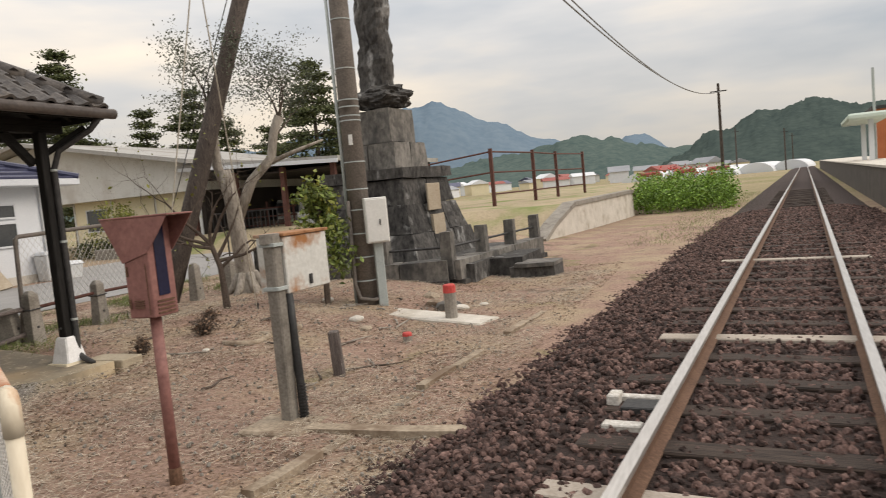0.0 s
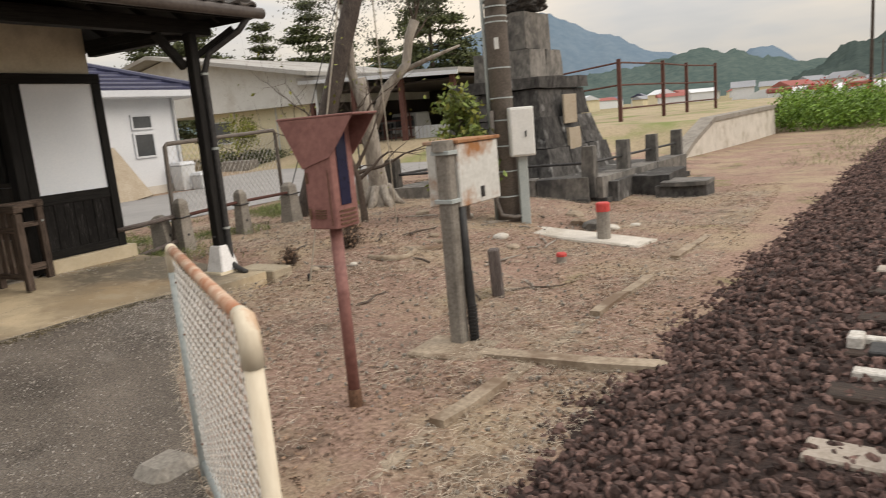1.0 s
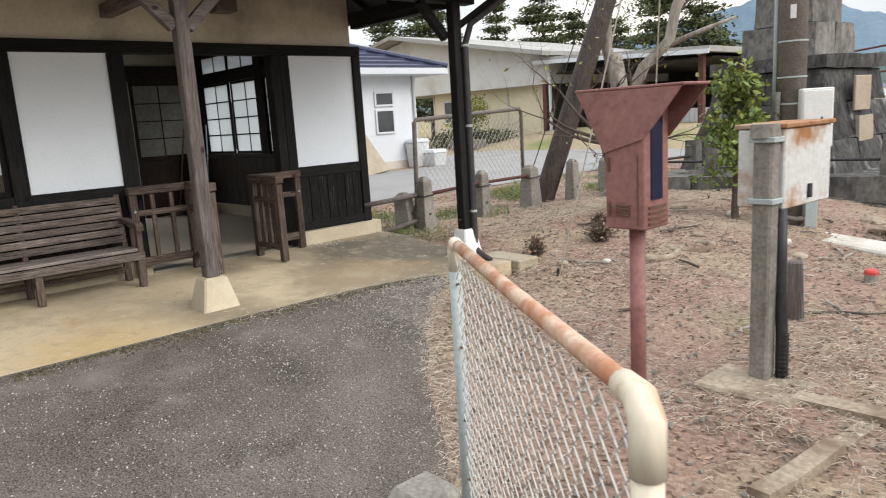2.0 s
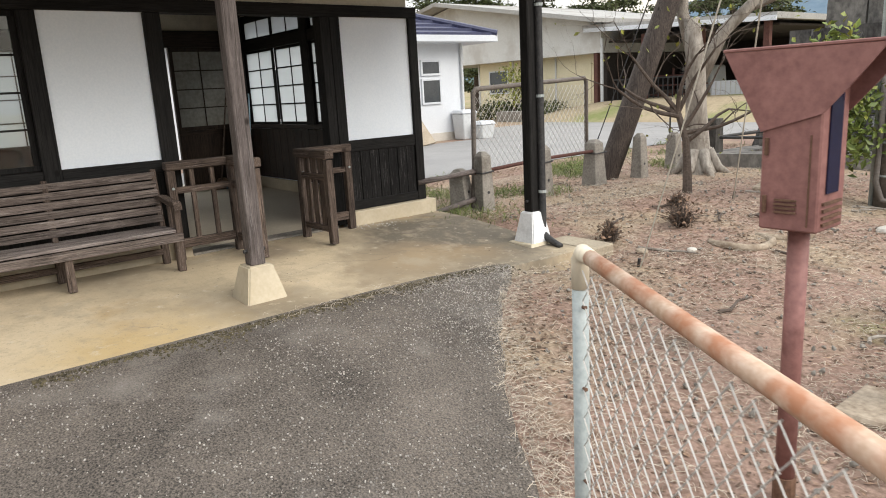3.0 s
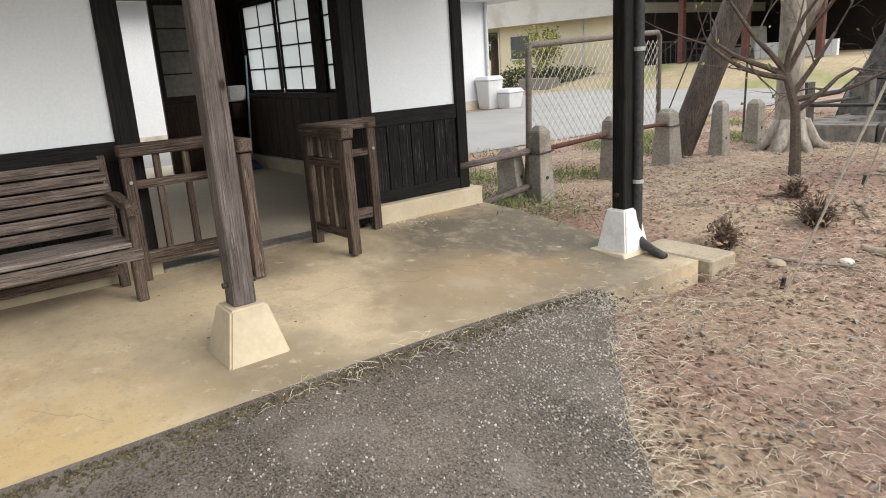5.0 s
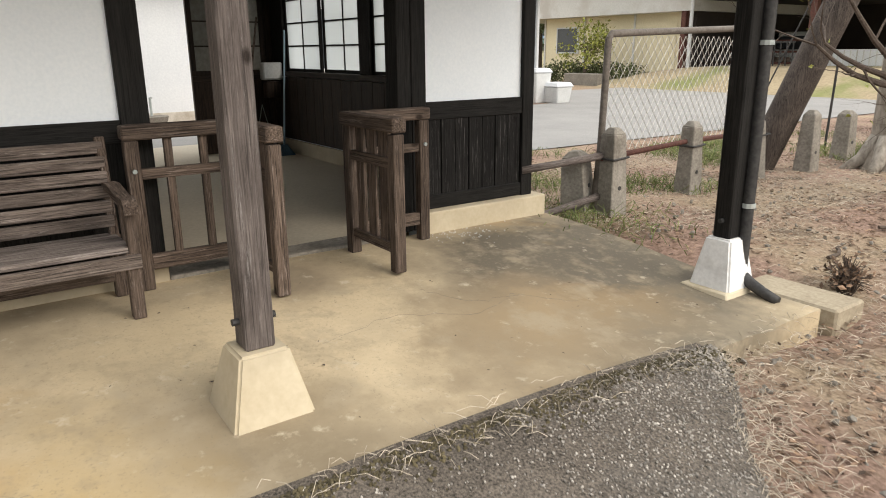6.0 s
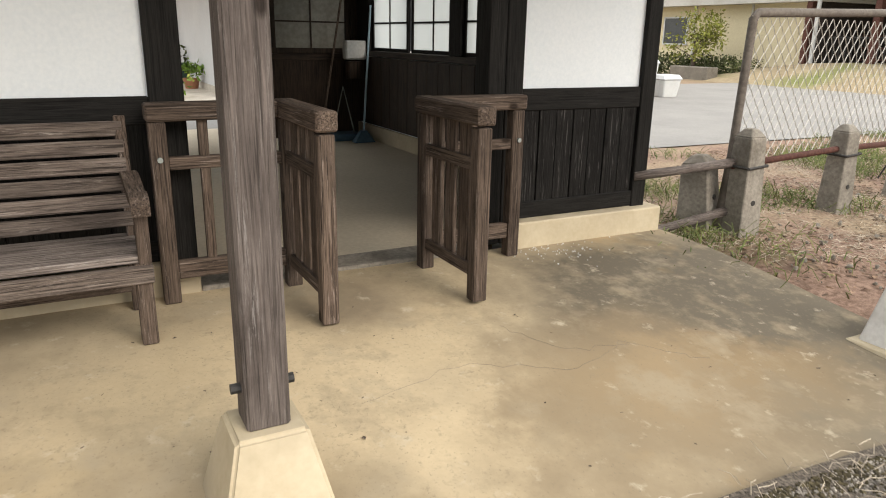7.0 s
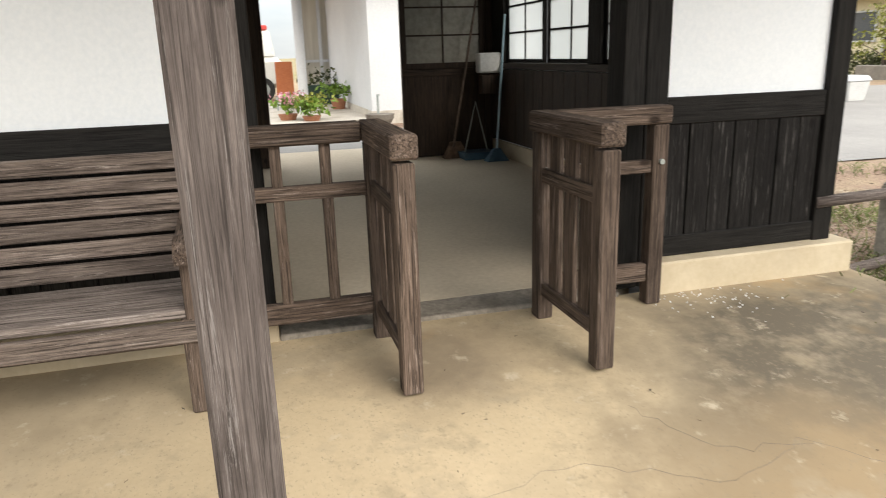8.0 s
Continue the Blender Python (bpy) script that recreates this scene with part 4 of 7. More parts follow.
# ---- posts, boxes and stubs in the yard ----
def red_box():
    t = thing("signal_box", "faded red hooded steel indicator box on a rusty post", "signal box", pose(-2.99, 3.70, -0.30, 0, 0, 0))
    part("post", tube([(0, 0, -0.1), (0, 0, 0.12)], 0.042, 12), M["rail_side"], t, "rust-dark foot of the post", smooth=False)
    part("post", tube([(0, 0, 0.121), (0, 0, 1.10)], 0.036, 12), M["rust_paint"], t, smooth=True)
    part("body", box(-0.10, 0.10, -0.10, 0.10, 1.10, 1.70), M["rust_paint"], t, bevel=0.006)
    for s in (-1, 1):
        bm = bmesh.new()
        y0, y1 = (0.101, 0.107) if s > 0 else (-0.107, -0.101)
        prof = ((-0.102, 1.44), (0.102, 1.50), (0.19, 1.60), (0.28, 1.712), (-0.245, 1.712))
        a = [bm.verts.new((x, y0, z)) for x, z in prof]
        b = [bm.verts.new((x, y1, z)) for x, z in prof]
        bm.faces.new(a)
        bm.faces.new(b[::-1])
        for k in range(5):
            bm.faces.new((a[k], b[k], b[(k + 1) % 5], a[(k + 1) % 5]))
        bmesh.ops.recalc_face_normals(bm, faces=list(bm.faces))
        part("hood_cheek", bm, M["rust_paint"], t)
    part("hood_top", box(-0.25, 0.29, -0.11, 0.11, 1.713, 1.725), M["rust_paint"], t, bevel=0.003)
    part("display_window", box(0.101, 0.106, -0.05, 0.04, 1.23, 1.68), M["navy"], t, "dark narrow display window")
    part("door_seam", box(0.065, 0.07, -0.1035, -0.1005, 1.12, 1.43), M["rail_side"], t)
    for k in range(4):
        part("louvre", bar((0.103, -0.07, 1.125 + k * 0.024), (0.103, 0.07, 1.125 + k * 0.024), 0.01, 0.01), M["rail_side"], t)
        part("louvre", bar((-0.045, -0.103, 1.165 + k * 0.014), (0.03, -0.103, 1.165 + k * 0.014), 0.006, 0.007), M["rail_side"], t)
    for z in (1.16, 1.36):
        part("hinge", tube([(-0.08, -0.104, z), (-0.08, -0.104, z + 0.06)], 0.008, 6), M["rail_side"], t)


red_box()


def cabinet_on_posts():
    t = thing("relay_cabinet", "rust-streaked white steel relay cabinet strapped to a concrete post", "relay cabinet", pose(-2.92, 4.88, -0.30, 0, 0, -4))
    part("post", box(-0.055, 0.055, -0.05, 0.05, -0.15, 1.42), M["concrete"], t, "grey concrete post", 0.012)
    part("conduit", tube([(0.09, 0.06, -0.1), (0.085, 0.06, 0.3), (0.06, 0.075, 0.7), (0.05, 0.08, 1.02)], 0.034, 10), M["black_rubber"], t, "black corrugated cable conduit", smooth=True)
    for k in range(13):
        part("conduit_ring", tube([(0.09, 0.06, -0.02 + k * 0.026), (0.09, 0.06, -0.008 + k * 0.026)], 0.038, 8), M["black_rubber"], t)
    part("body", box(-0.20, 0.075, 0.055, 0.62, 1.02, 1.47), M["white_rust"], t, bevel=0.008)
    part("lid", box(-0.22, 0.09, 0.045, 0.64, 1.471, 1.497), surface("rusty_lid", (0.20, 0.08, 0.03), (0.38, 0.20, 0.10), 6, fine=30, stain=(0.5, 0.48, 0.42), stain_at=(0.55, 0.7), rough=0.8), t, "rust-brown lid", 0.005)
    part("cap", tube([(-0.01, -0.0, 1.425), (-0.01, 0.0, 1.50)], [0.085, 0.075], 10), M["concrete"], t)
    for z in (1.06, 1.40):
        part("strap", box(-0.075, 0.075, -0.064, 0.056, z, z + 0.03), M["galv"], t, bevel=0.003)
    part("handle", box(0.076, 0.094, 0.33, 0.36, 1.06, 1.14), M["iron_dark"], t, "black latch", 0.003)


cabinet_on_posts()
single("concrete_footing", box(-3.18, -2.62, 4.55, 4.98, -0.34, -0.262), M["tan_concrete"], "pale broken concrete footing of the relay cabinet", "footing", bevel=0.015)

wp = thing("timber_stub", "short grey weathered timber stub in the earth", "timber stub", pose(-3.24, 6.20, -0.30, 3, -2, 20))
part("stake", frustum(0.11, 0.10, 0.10, 0.09, -0.15, 0.46), M["post_z"], wp, bevel=0.012)


def marker(x, y, h, r, red, tilt=0):
    t = thing("survey_marker", "concrete marker post with a red painted top", "marker post", pose(x, y, ground_z(x, y), tilt, 0, 15))
    part("shaft", tube([(0, 0, -0.15), (0, 0, h - red)], [r, r * 0.92], 12), M["concrete"], t)
    part("cap", tube([(0, 0, h - red), (0, 0, h - 0.015), (0, 0, h)], [r * 0.98, r * 0.96, r * 0.8], 12), M["red_paint"], t, "red painted cap")


marker(-3.10, 8.93, 0.48, 0.088, 0.11)
marker(-3.20, 7.72, 0.10, 0.06, 0.04)

mb = thing("meter_box", "white electric meter box on a galvanised square post", "meter box", pose(-4.40, 9.53, ground_z(-4.4, 9.5), 0, 0, 36))
part("post", box(-0.065, 0.065, -0.05, 0.05, -0.1, 1.0), M["galv"], mb, bevel=0.008)
part("case", box(-0.165, 0.165, -0.15, 0.02, 0.94, 1.60), M["white_box"], mb, bevel=0.012)
part("door", box(-0.15, 0.15, -0.162, -0.151, 0.96, 1.575), M["white_box"], mb, bevel=0.006)
part("latch", box(0.03, 0.05, -0.175, -0.163, 1.20, 1.28), M["iron_dark"], mb, bevel=0.002)
sl = single("concrete_strip", box(-0.25, 1.9, -0.26, 0.22, -0.08, 0.03), M["pale_concrete"], "thin white concrete strip half sunk in the earth", "concrete strip", bevel=0.02, m=pose(-4.35, 9.32, -0.24, 0, 2.4, -15))

up = thing("utility_pole", "grey concrete utility pole with steel bands and a cable conduit", "utility pole", pose(-4.66, 9.55, -0.2))
part("shaft", tube([(0, 0, -0.2), (0, 0, 8.2)], [0.165, 0.12], 18), M["pole"], up, smooth=True)
part("conduit", tube([(-0.17, -0.06, -0.1), (-0.17, -0.06, 5.2)], 0.024, 8), M["galv"], up, "pale cable conduit", smooth=True)
part("conduit", tube([(-0.08, -0.17, 1.6), (-0.09, -0.18, 0.35), (-0.02, -0.19, 0.16), (0.14, -0.12, 0.12), (0.24, -0.05, 0.13)], 0.03, 10), M["pole"], up, "bent cable conduit", smooth=True)
for z in (0.4, 0.75, 1.1, 1.45, 1.75, 2.15, 2.75, 2.82, 2.95, 3.05, 3.5, 4.2):
    part("band", tube([(0, 0, z), (0, 0, z + 0.018)], 0.166 - 0.0055 * z + 0.006, 18), M["galv"], up)
part("tag", box(0.03, 0.09, -0.165, -0.155, 2.40, 2.55), M["white_box"], up, "small white plate")

st = thing("pole_strut", "dark timber strut pole leaning against the utility pole", "strut pole", pose(-8.19, 9.25, 0))
part("shaft", tube([(-0.06, -0.036, -0.2), (0, 0, 0), (0.30 * 7.4, 0.18 * 7.4, 7.4)], [0.165, 0.16, 0.12], 14), M["lean_pole"], st, smooth=True)
part("stay_wire", tube([(-0.13, -0.33, 0.05), (0.30 * 5 - 0.1, 0.18 * 5 - 0.2, 5)], 0.008, 5), M["iron_dark"], st)

for (x, y, a, b, h) in ((-5.25, 5.90, 0.42, -0.16, 4.4), (-5.84, 8.45, 0.50, -0.74, 4.3)):
    r = thing("guy_rope", "pale guy rope running up from the earth", "guy rope", pose(x, y, ground_z(x, y)))
    part("rope", tube([(0, 0, -0.08), (a * h, b * h, h)], 0.0065, 6), M["rope"], r)
    part("peg", tube([(-0.03, 0.01, -0.2), (0.02, 0.0, 0.09)], 0.014, 6), M["iron_dark"], r)
single("span_cable", tube([(-4.66, 9.5, 6.6), (-3.9, 6.6, 4.75), (-3.5, 5.2, 4.28), (-5.0, 3.6, 4.3), (-7.5, 0.6, 4.15)], 0.01, 5), M["iron_dark"], "thin dark span cable between the pole and the station roof", "cable")


# ---- low bollard fence along the road ----
def bollard_mesh(w0, w1, h):
    bm = frustum(w0, w0, w1, w1, -0.2, h - 0.05)
    frustum(w1, w1, w1 * 0.45, w1 * 0.45, h - 0.05, h, bm)
    bmesh.ops.bevel(bm, geom=list(bm.edges), offset=0.006, segments=1, affect="EDGES")
    return bm


def bollard(x, y, h, w0, w1, tilt=(0, 0), turn=0):
    t = thing("concrete_bollard", "tapered grey concrete fence bollard", "bollard", pose(x, y, ground_z(x, y), tilt[0], tilt[1], turn), "bollards along the road")
    part("shaft", bollard_mesh(w0, w1, h), M["concrete"], t)
    part("hole", tube([(w1 * 0.56, 0, 0.2), (w1 * 0.56 + 0.012, 0, 0.2)], 0.018, 8), M["iron_dark"], t)
    return t


bollard(-7.72, 6.46, 0.655, 0.20, 0.135)
tagged(bollard(-7.93, 6.33, 0.47, 0.24, 0.17, (3, -4), 20), "lower chipped concrete bollard beside a taller one")
bollard(-7.80, 7.54, 0.63, 0.19, 0.125)
bollard(-7.93, 8.66, 0.60, 0.27, 0.17)
bollard(-7.78, 9.46, 0.62, 0.20, 0.13)
bollard(-7.95, 10.55, 0.55, 0.22, 0.15)
fr = thing("fence_rail", "rusty iron pipe rail tied to the concrete bollards with wire", "fence rail", pose(-7.76, 6.4, 0.42))
part("pipe", tube([(0.0, -0.02, 0), (-0.05, 1.12, 0.04), (-0.13, 2.24, 0.03)], 0.022, 8), M["iron_red"], fr, smooth=True)
for dx, dy, w in ((0.04, 0.06, 0.085), (-0.04, 1.14, 0.08), (-0.15, 2.25, 0.11)):
    part("wire_tie", tube([(dx + w, dy - w, 0.0), (dx + w, dy + w, 0.01), (dx - w, dy + w, 0.02), (dx - w, dy - w, 0.0), (dx + w, dy - w, 0.0)], 0.009, 5), M["iron_dark"], fr)
for z0, z1, lab in ((0.40, 0.44, "upper"), (0.02, 0.13, "lower")):
    r = thing("wooden_rail", "grey split timber rail between the wall and a bollard", "wooden rail", pose(-7.80, 5.6, 0))
    part("pole", tube([(-0.02, 0.02, z0), (0.0, 0.4, (z0 + z1) / 2 - 0.005), (0.03, 0.82, z1)], [0.03, 0.027, 0.032], 8), M["post_y"], r, smooth=True)


# ---- chain-link ----
def chain_mesh(length, height, cell, r, z0=0.0):
    """Woven zigzag wires in the local xz plane."""
    bm = bmesh.new()
    n = int(length / cell)
    m = int(height / (cell * 1.2))
    for i in range(n + 1):
        pts = []
        for j in range(m + 1):
            x = (i + ((i + j) % 2)) * cell
            pts.append((min(x, length), (0.003 if (i + j) % 2 else -0.003), z0 + j * height / m))
        tube(pts, r, 4, bm, False)
    return bm


g_chain = thing("chain_link_gate", "grey chain-link gate panel on a bent pipe frame", "chain-link gate", pose(-7.80, 6.38, 0.0, 0, 0, 95.5))
GL = 2.24
part("frame", tube([(-0.02, 0, 0.02), (0.03, 0.0, 0.5), (0.06, 0, 1.30), (0.10, 0, 1.335), (GL - 0.04, 0, 1.40), (GL, 0, 1.36), (GL, 0, 0.02)], 0.027, 8), M["pole"], g_chain, smooth=True)
part("wire_mesh", chain_mesh(GL - 0.06, 0.87, 0.045, 0.0026, 0.45), M["wire"], g_chain).location.x = 0.04

FA, FB = Vector((-3.148, 2.70, -0.29)), Vector((-1.80, 1.86, -0.30))
FL = (FB - FA).xy.length
fence = thing("chain_link_fence", "low chain-link fence with flaking rusty pipe rail and grey posts", "chain-link fence", pose(FA.x, FA.y, FA.z, 0, 0, math.degrees(math.atan2(FB.y - FA.y, FB.x - FA.x))))
H = 1.165
part("post", tube([(0, 0, -0.2), (0, 0, H - 0.02)], 0.0245, 12), M["galv"], fence, "pale grey-green galvanised post", smooth=True)
part("post", tube([(FL, 0, -0.2), (FL, 0, H - 0.12)], 0.027, 12), M["cream_pipe"], fence, "rust-streaked pale post", smooth=True)
part("elbow", tube([(FL, 0, H - 0.125), (FL, 0, H - 0.03), (FL - 0.025, 0, H + 0.0), (FL - 0.09, 0, H)], [0.031, 0.031, 0.030, 0.027], 12), M["cream_pipe"], fence, "pipe elbow", smooth=True)
part("elbow", tube([(0, 0, H - 0.11), (0, 0, H - 0.03), (0.025, 0, H), (0.09, 0, H)], [0.0262, 0.0262, 0.0255, 0.0235], 12), M["cream_pipe"], fence, "pipe elbow", smooth=True)
part("top_rail", tube([(0.06, 0, H), (FL * 0.5, 0, H - 0.004), (FL - 0.06, 0, H)], 0.022, 12), M["rusty_rail"], fence, "flaking orange-rusted top rail", smooth=True)
part("bottom_rail", tube([(0.02, 0, 0.10), (FL - 0.02, 0, 0.10)], 0.02, 10), M["galv"], fence, smooth=True)
part("wire_mesh", chain_mesh(FL - 0.06, 0.99, 0.036, 0.0022, 0.125), M["wire"], fence, "pale chain-link mesh").location.x = 0.03
for z in (0.2, 0.45, 0.75, 1.0):
    part("clip", tube([(0.0, 0, z), (0.045, 0, z + 0.01)], 0.006, 5), M["rail_side"], fence)
single("rough_stone", box(-3.52, -3.26, 2.52, 2.80, -0.32, -0.20), M["concrete"], "rough grey concrete lump at the foot of the fence", "stone", bevel=0.05)

# half-sunk concrete rings, stones and fallen branches
for x, y, r in ((-4.88, 7.58, 0.25), (-5.0, 7.08, 0.26)):
    ring = bmesh.new()
    pts = [(r * math.cos(a * 0.3142), r * math.sin(a * 0.3142), 0.010 * math.sin(a * 0.94)) for a in range(21)]
    tube(pts, 0.036, 8, ring)
    single("concrete_ring", ring, M["tan_concrete"], "half-buried pale concrete ring in the earth", "concrete ring", "concrete rings", m=pose(x, y, ground_z(x, y) - 0.012), smooth=True)
rgb_ = np.random.default_rng(71)
for k in range(26):
    x, y = rgb_.uniform(-6.2, -2.6), rgb_.uniform(5.6, 10.2)
    ln_, th = rgb_.uniform(0.18, 0.62), rgb_.uniform(0, 3.14)
    pts = []
    for q in range(5):
        u = q / 4 - 0.5
        pts.append((u * ln_ * math.cos(th) + rgb_.normal() * 0.02, u * ln_ * math.sin(th) + rgb_.normal() * 0.02, 0.012 + 0.02 * rgb_.random()))
    single("fallen_branch", tube(pts, [0.013, 0.012, 0.011, 0.009, 0.005], 6), M["bark" if k % 2 else "twig"], "dry broken branch lying on the earth", "branch", "fallen branches", m=pose(x, y, ground_z(x, y)))
for x, y, s, mt in ((-3.45, 9.75, 0.17, "stone_pale"), (-3.75, 9.95, 0.12, "tan_concrete"), (-3.25, 9.7, 0.10, "pale_concrete"), (-5.15, 6.55, 0.04, "pale_concrete"), (-5.45, 6.25, 0.05, "tan_concrete"), (-3.95, 8.1, 0.07, "tan_concrete"), (-4.3, 8.5, 0.08, "pale_concrete"), (-5.0, 8.0, 0.06, "tan_concrete"), (-5.9, 9.2, 0.09, "tan_concrete"), (-5.2, 9.3, 0.08, "pale_concrete"), (-4.0, 10.4, 0.12, "tan_concrete"), (-3.0, 10.0, 0.06, "pale_concrete")):
    sb_ = bmesh.new()
    bmesh.ops.create_icosphere(sb_, subdivisions=2, radius=s)
    for v in sb_.verts:
        v.co = Vector((v.co.x * 1.25, v.co.y, v.co.z * 0.6)) * (1 + 0.35 * noise.noise(v.co * 9 + Vector((x, y, 0))))
    single("loose_stone", sb_, M[mt], "loose pale stone lying on the earth", "stone", "loose stones", m=pose(x, y, ground_z(x, y) + s * 0.2))

# kerb pieces beside the track
def kerb(a, b, w, h, z, label):
    p, q = Vector((*a, z)), Vector((*b, z))
    single("kerb", rough(bar(p, q, w, h), 0.018, p.x * 5 + p.y * 3, 2), M["tan_concrete"], label, "kerb")


kerb((-2.66, 4.72), (-1.42, 4.80), 0.14, 0.14, -0.325, "buried concrete kerb piece beside the ballast")
for k in range(9):
    y = 2.9 + k * 0.72
    x = -2.42 + 0.075 * (y - 2.9)
    kerb((x, y), (x + 0.05, y + 0.66), 0.09, 0.12, -0.352 + 0.018 * ((k * 2) % 3) - (0.02 if k in (2, 6) else 0), "sunken pale kerb stone along the track")
M["worn_white"] = surface("worn_white_paint", (0.30, 0.27, 0.23), (0.66, 0.64, 0.60), 14, fine=50, bump=0.2, rough=0.8)
lever = thing("white_track_fitting", "worn white painted steel fitting beside the rail", "track fitting", pose(-0.27, 4.95, -0.10, 0, 0, -6))
part("bar", box(-0.17, 0.17, 0.08, 0.15, -0.02, 0.03), M["worn_white"], lever, bevel=0.008)
part("block", box(-0.19, -0.11, -0.02, 0.12, -0.03, 0.06), M["worn_white"], lever, bevel=0.008)
part("plate", box(-0.12, 0.12, -0.44, -0.34, -0.04, 0.012), M["worn_white"], lever, bevel=0.008)
part("box", box(-0.08, 0.15, -0.12, 0.07, -0.04, 0.02), M["iron_dark"], lever, bevel=0.008)


# ---- stone monument inside a low stone fence ----
MON = pose(-6.55, 14.48, 0.0, 0, 0, -7)
mon = thing("stone_monument", "tall dark weathered stone monument on stepped granite blocks", "monument", MON)


def course(s0, s1, z0, z1, n, material, seed):
    """A ring of blocks round a core, tapering from s0 to s1."""
    part("core", frustum(s0 - 0.3, s0 - 0.3, s1 - 0.3, s1 - 0.3, z0, z1), M["stone"], mon)
    for side_turn in range(4):
        for k in range(n):
            w = s0 / n
            bm = bmesh.new()
            a, b = -s0 / 2 + k * w + 0.008, -s0 / 2 + (k + 1) * w - 0.008
            f = s1 / s0
            vs = [bm.verts.new(p) for p in ((a, -s0 / 2, z0), (b, -s0 / 2, z0), (b, -s0 / 2 + 0.3, z0), (a, -s0 / 2 + 0.3, z0), (a * f, -s1 / 2, z1 - 0.012), (b * f, -s1 / 2, z1 - 0.012), (b * f, -s1 / 2 + 0.3, z1 - 0.012), (a * f, -s1 / 2 + 0.3, z1 - 0.012))]
            for q in ((3, 2, 1, 0), (4, 5, 6, 7), (0, 1, 5, 4), (1, 2, 6, 5), (2, 3, 7, 6), (3, 0, 4, 7)):
                bm.faces.new([vs[i] for i in q])
            rough(bm, 0.025, seed + side_turn * 7 + k * 3)
            ob = part("stone_block", bm, material, mon)
            ob.matrix_basis = pose(0, 0, 0, 0, 0, 90 * side_turn)


course(2.9, 2.6, 0.0, 0.62, 3, M["stone"], 1)
course(2.5, 2.15, 0.62, 1.22, 3, M["stone"], 5)
course(2.12, 1.95, 1.22, 1.76, 2, M["stone"], 9)
part("slab", rough(box(-1.05, 1.05, -1.05, 1.05, 1.765, 1.99), 0.03, 3, 4), M["stone"], mon)
course(1.36, 1.32, 2.0, 2.56, 2, M["stone_pale"], 12)
course(1.04, 1.0, 2.57, 3.30, 1, M["stone_pale"], 15)
cap_bm = bmesh.new()
bmesh.ops.create_icosphere(cap_bm, subdivisions=4, radius=1.0)
for v in cap_bm.verts:
    v.co = Vector((v.co.x * 0.66 + 0.10, v.co.y * 0.62, v.co.z * 0.27)) * (1 + 0.28 * noise.noise(v.co * 1.8) + 0.16 * noise.noise(v.co * 5)) + Vector((0, 0, 3.56))
part("boulder", cap_bm, M["stone"], mon, "rough dark boulder under the shaft")
sh_bm = bmesh.new()
rings = []
for k in range(30):
    z = 3.6 + k * 0.11
    ring = []
    for a in range(22):
        th = 2 * math.pi * a / 22
        r = 0.375 - 0.012 * k * 0.11
        sq = 1 / max(abs(math.cos(th)), abs(math.sin(th))) ** 0.55
        p = Vector((math.cos(th) * r * sq, math.sin(th) * r * sq * 0.8, z))
        p += Vector((math.cos(th), math.sin(th), 0)) * (0.09 * noise.noise(p * 2.3) + 0.05 * noise.noise(p * 6.5))
        ring.append(sh_bm.verts.new(p))
    rings.append(ring)
for r0, r1 in zip(rings, rings[1:]):
    for a in range(22):
        sh_bm.faces.new((r0[a], r0[(a + 1) % 22], r1[(a + 1) % 22], r1[a]))
sh_bm.faces.new(rings[-1])
part("shaft", sh_bm, M["stone"], mon, "rough dark upright stone")
part("plaque", box(1.19, 1.235, -0.42, 0.12, 1.05, 1.62), M["plaque"], mon, "tan stone plaque", 0.01)
part("plaque", rough(box(1.25, 1.31, -0.40, 0.10, 0.42, 0.98), 0.03, 4, 1), M["plaque"], mon, "tan stone plaque")

sf = thing("stone_fence", "low dark stone fence with square posts and iron rails", "stone fence", pose(-4.25, 11.92, 0))
U, Wd = Vector((0.125, 0.992, 0)), Vector((-0.975, -0.222, 0))


def stone_post(p, h):
    part("post", rough(frustum(0.23, 0.23, 0.20, 0.20, p.z, h, None, p.x, p.y), 0.012, p.x * 3 + p.y, 1), M["stone_pale"], sf)


def run(origin, d, length, n, kerb_z):
    for k in range(n + 1):
        if origin.length < 0.1 and k == 0 and d == Wd:
            continue
        q = origin + d * (length * k / n)
        stone_post(Vector((q.x, q.y, -0.15)), 0.70)
    for z in (0.42,):
        part("iron_rail", tube([tuple(origin + Vector((0, 0, z))), tuple(origin + d * length + Vector((0, 0, z)))], 0.022, 8), M["iron_dark"], sf)
    m = int(length / 0.8)
    for k in range(m):
        a, b = origin + d * (length * k / m + 0.01), origin + d * (length * (k + 1) / m - 0.01)
        a.z = b.z = kerb_z
        part("kerb_stone", rough(bar(a, b, 0.42, 0.36), 0.015, k * 2.0, 1), M["stone_pale"], sf)
        a.z = b.z = kerb_z - 0.3
        part("kerb_stone", rough(bar(a, b, 0.56, 0.26), 0.015, k * 3.0, 1), M["stone"], sf)


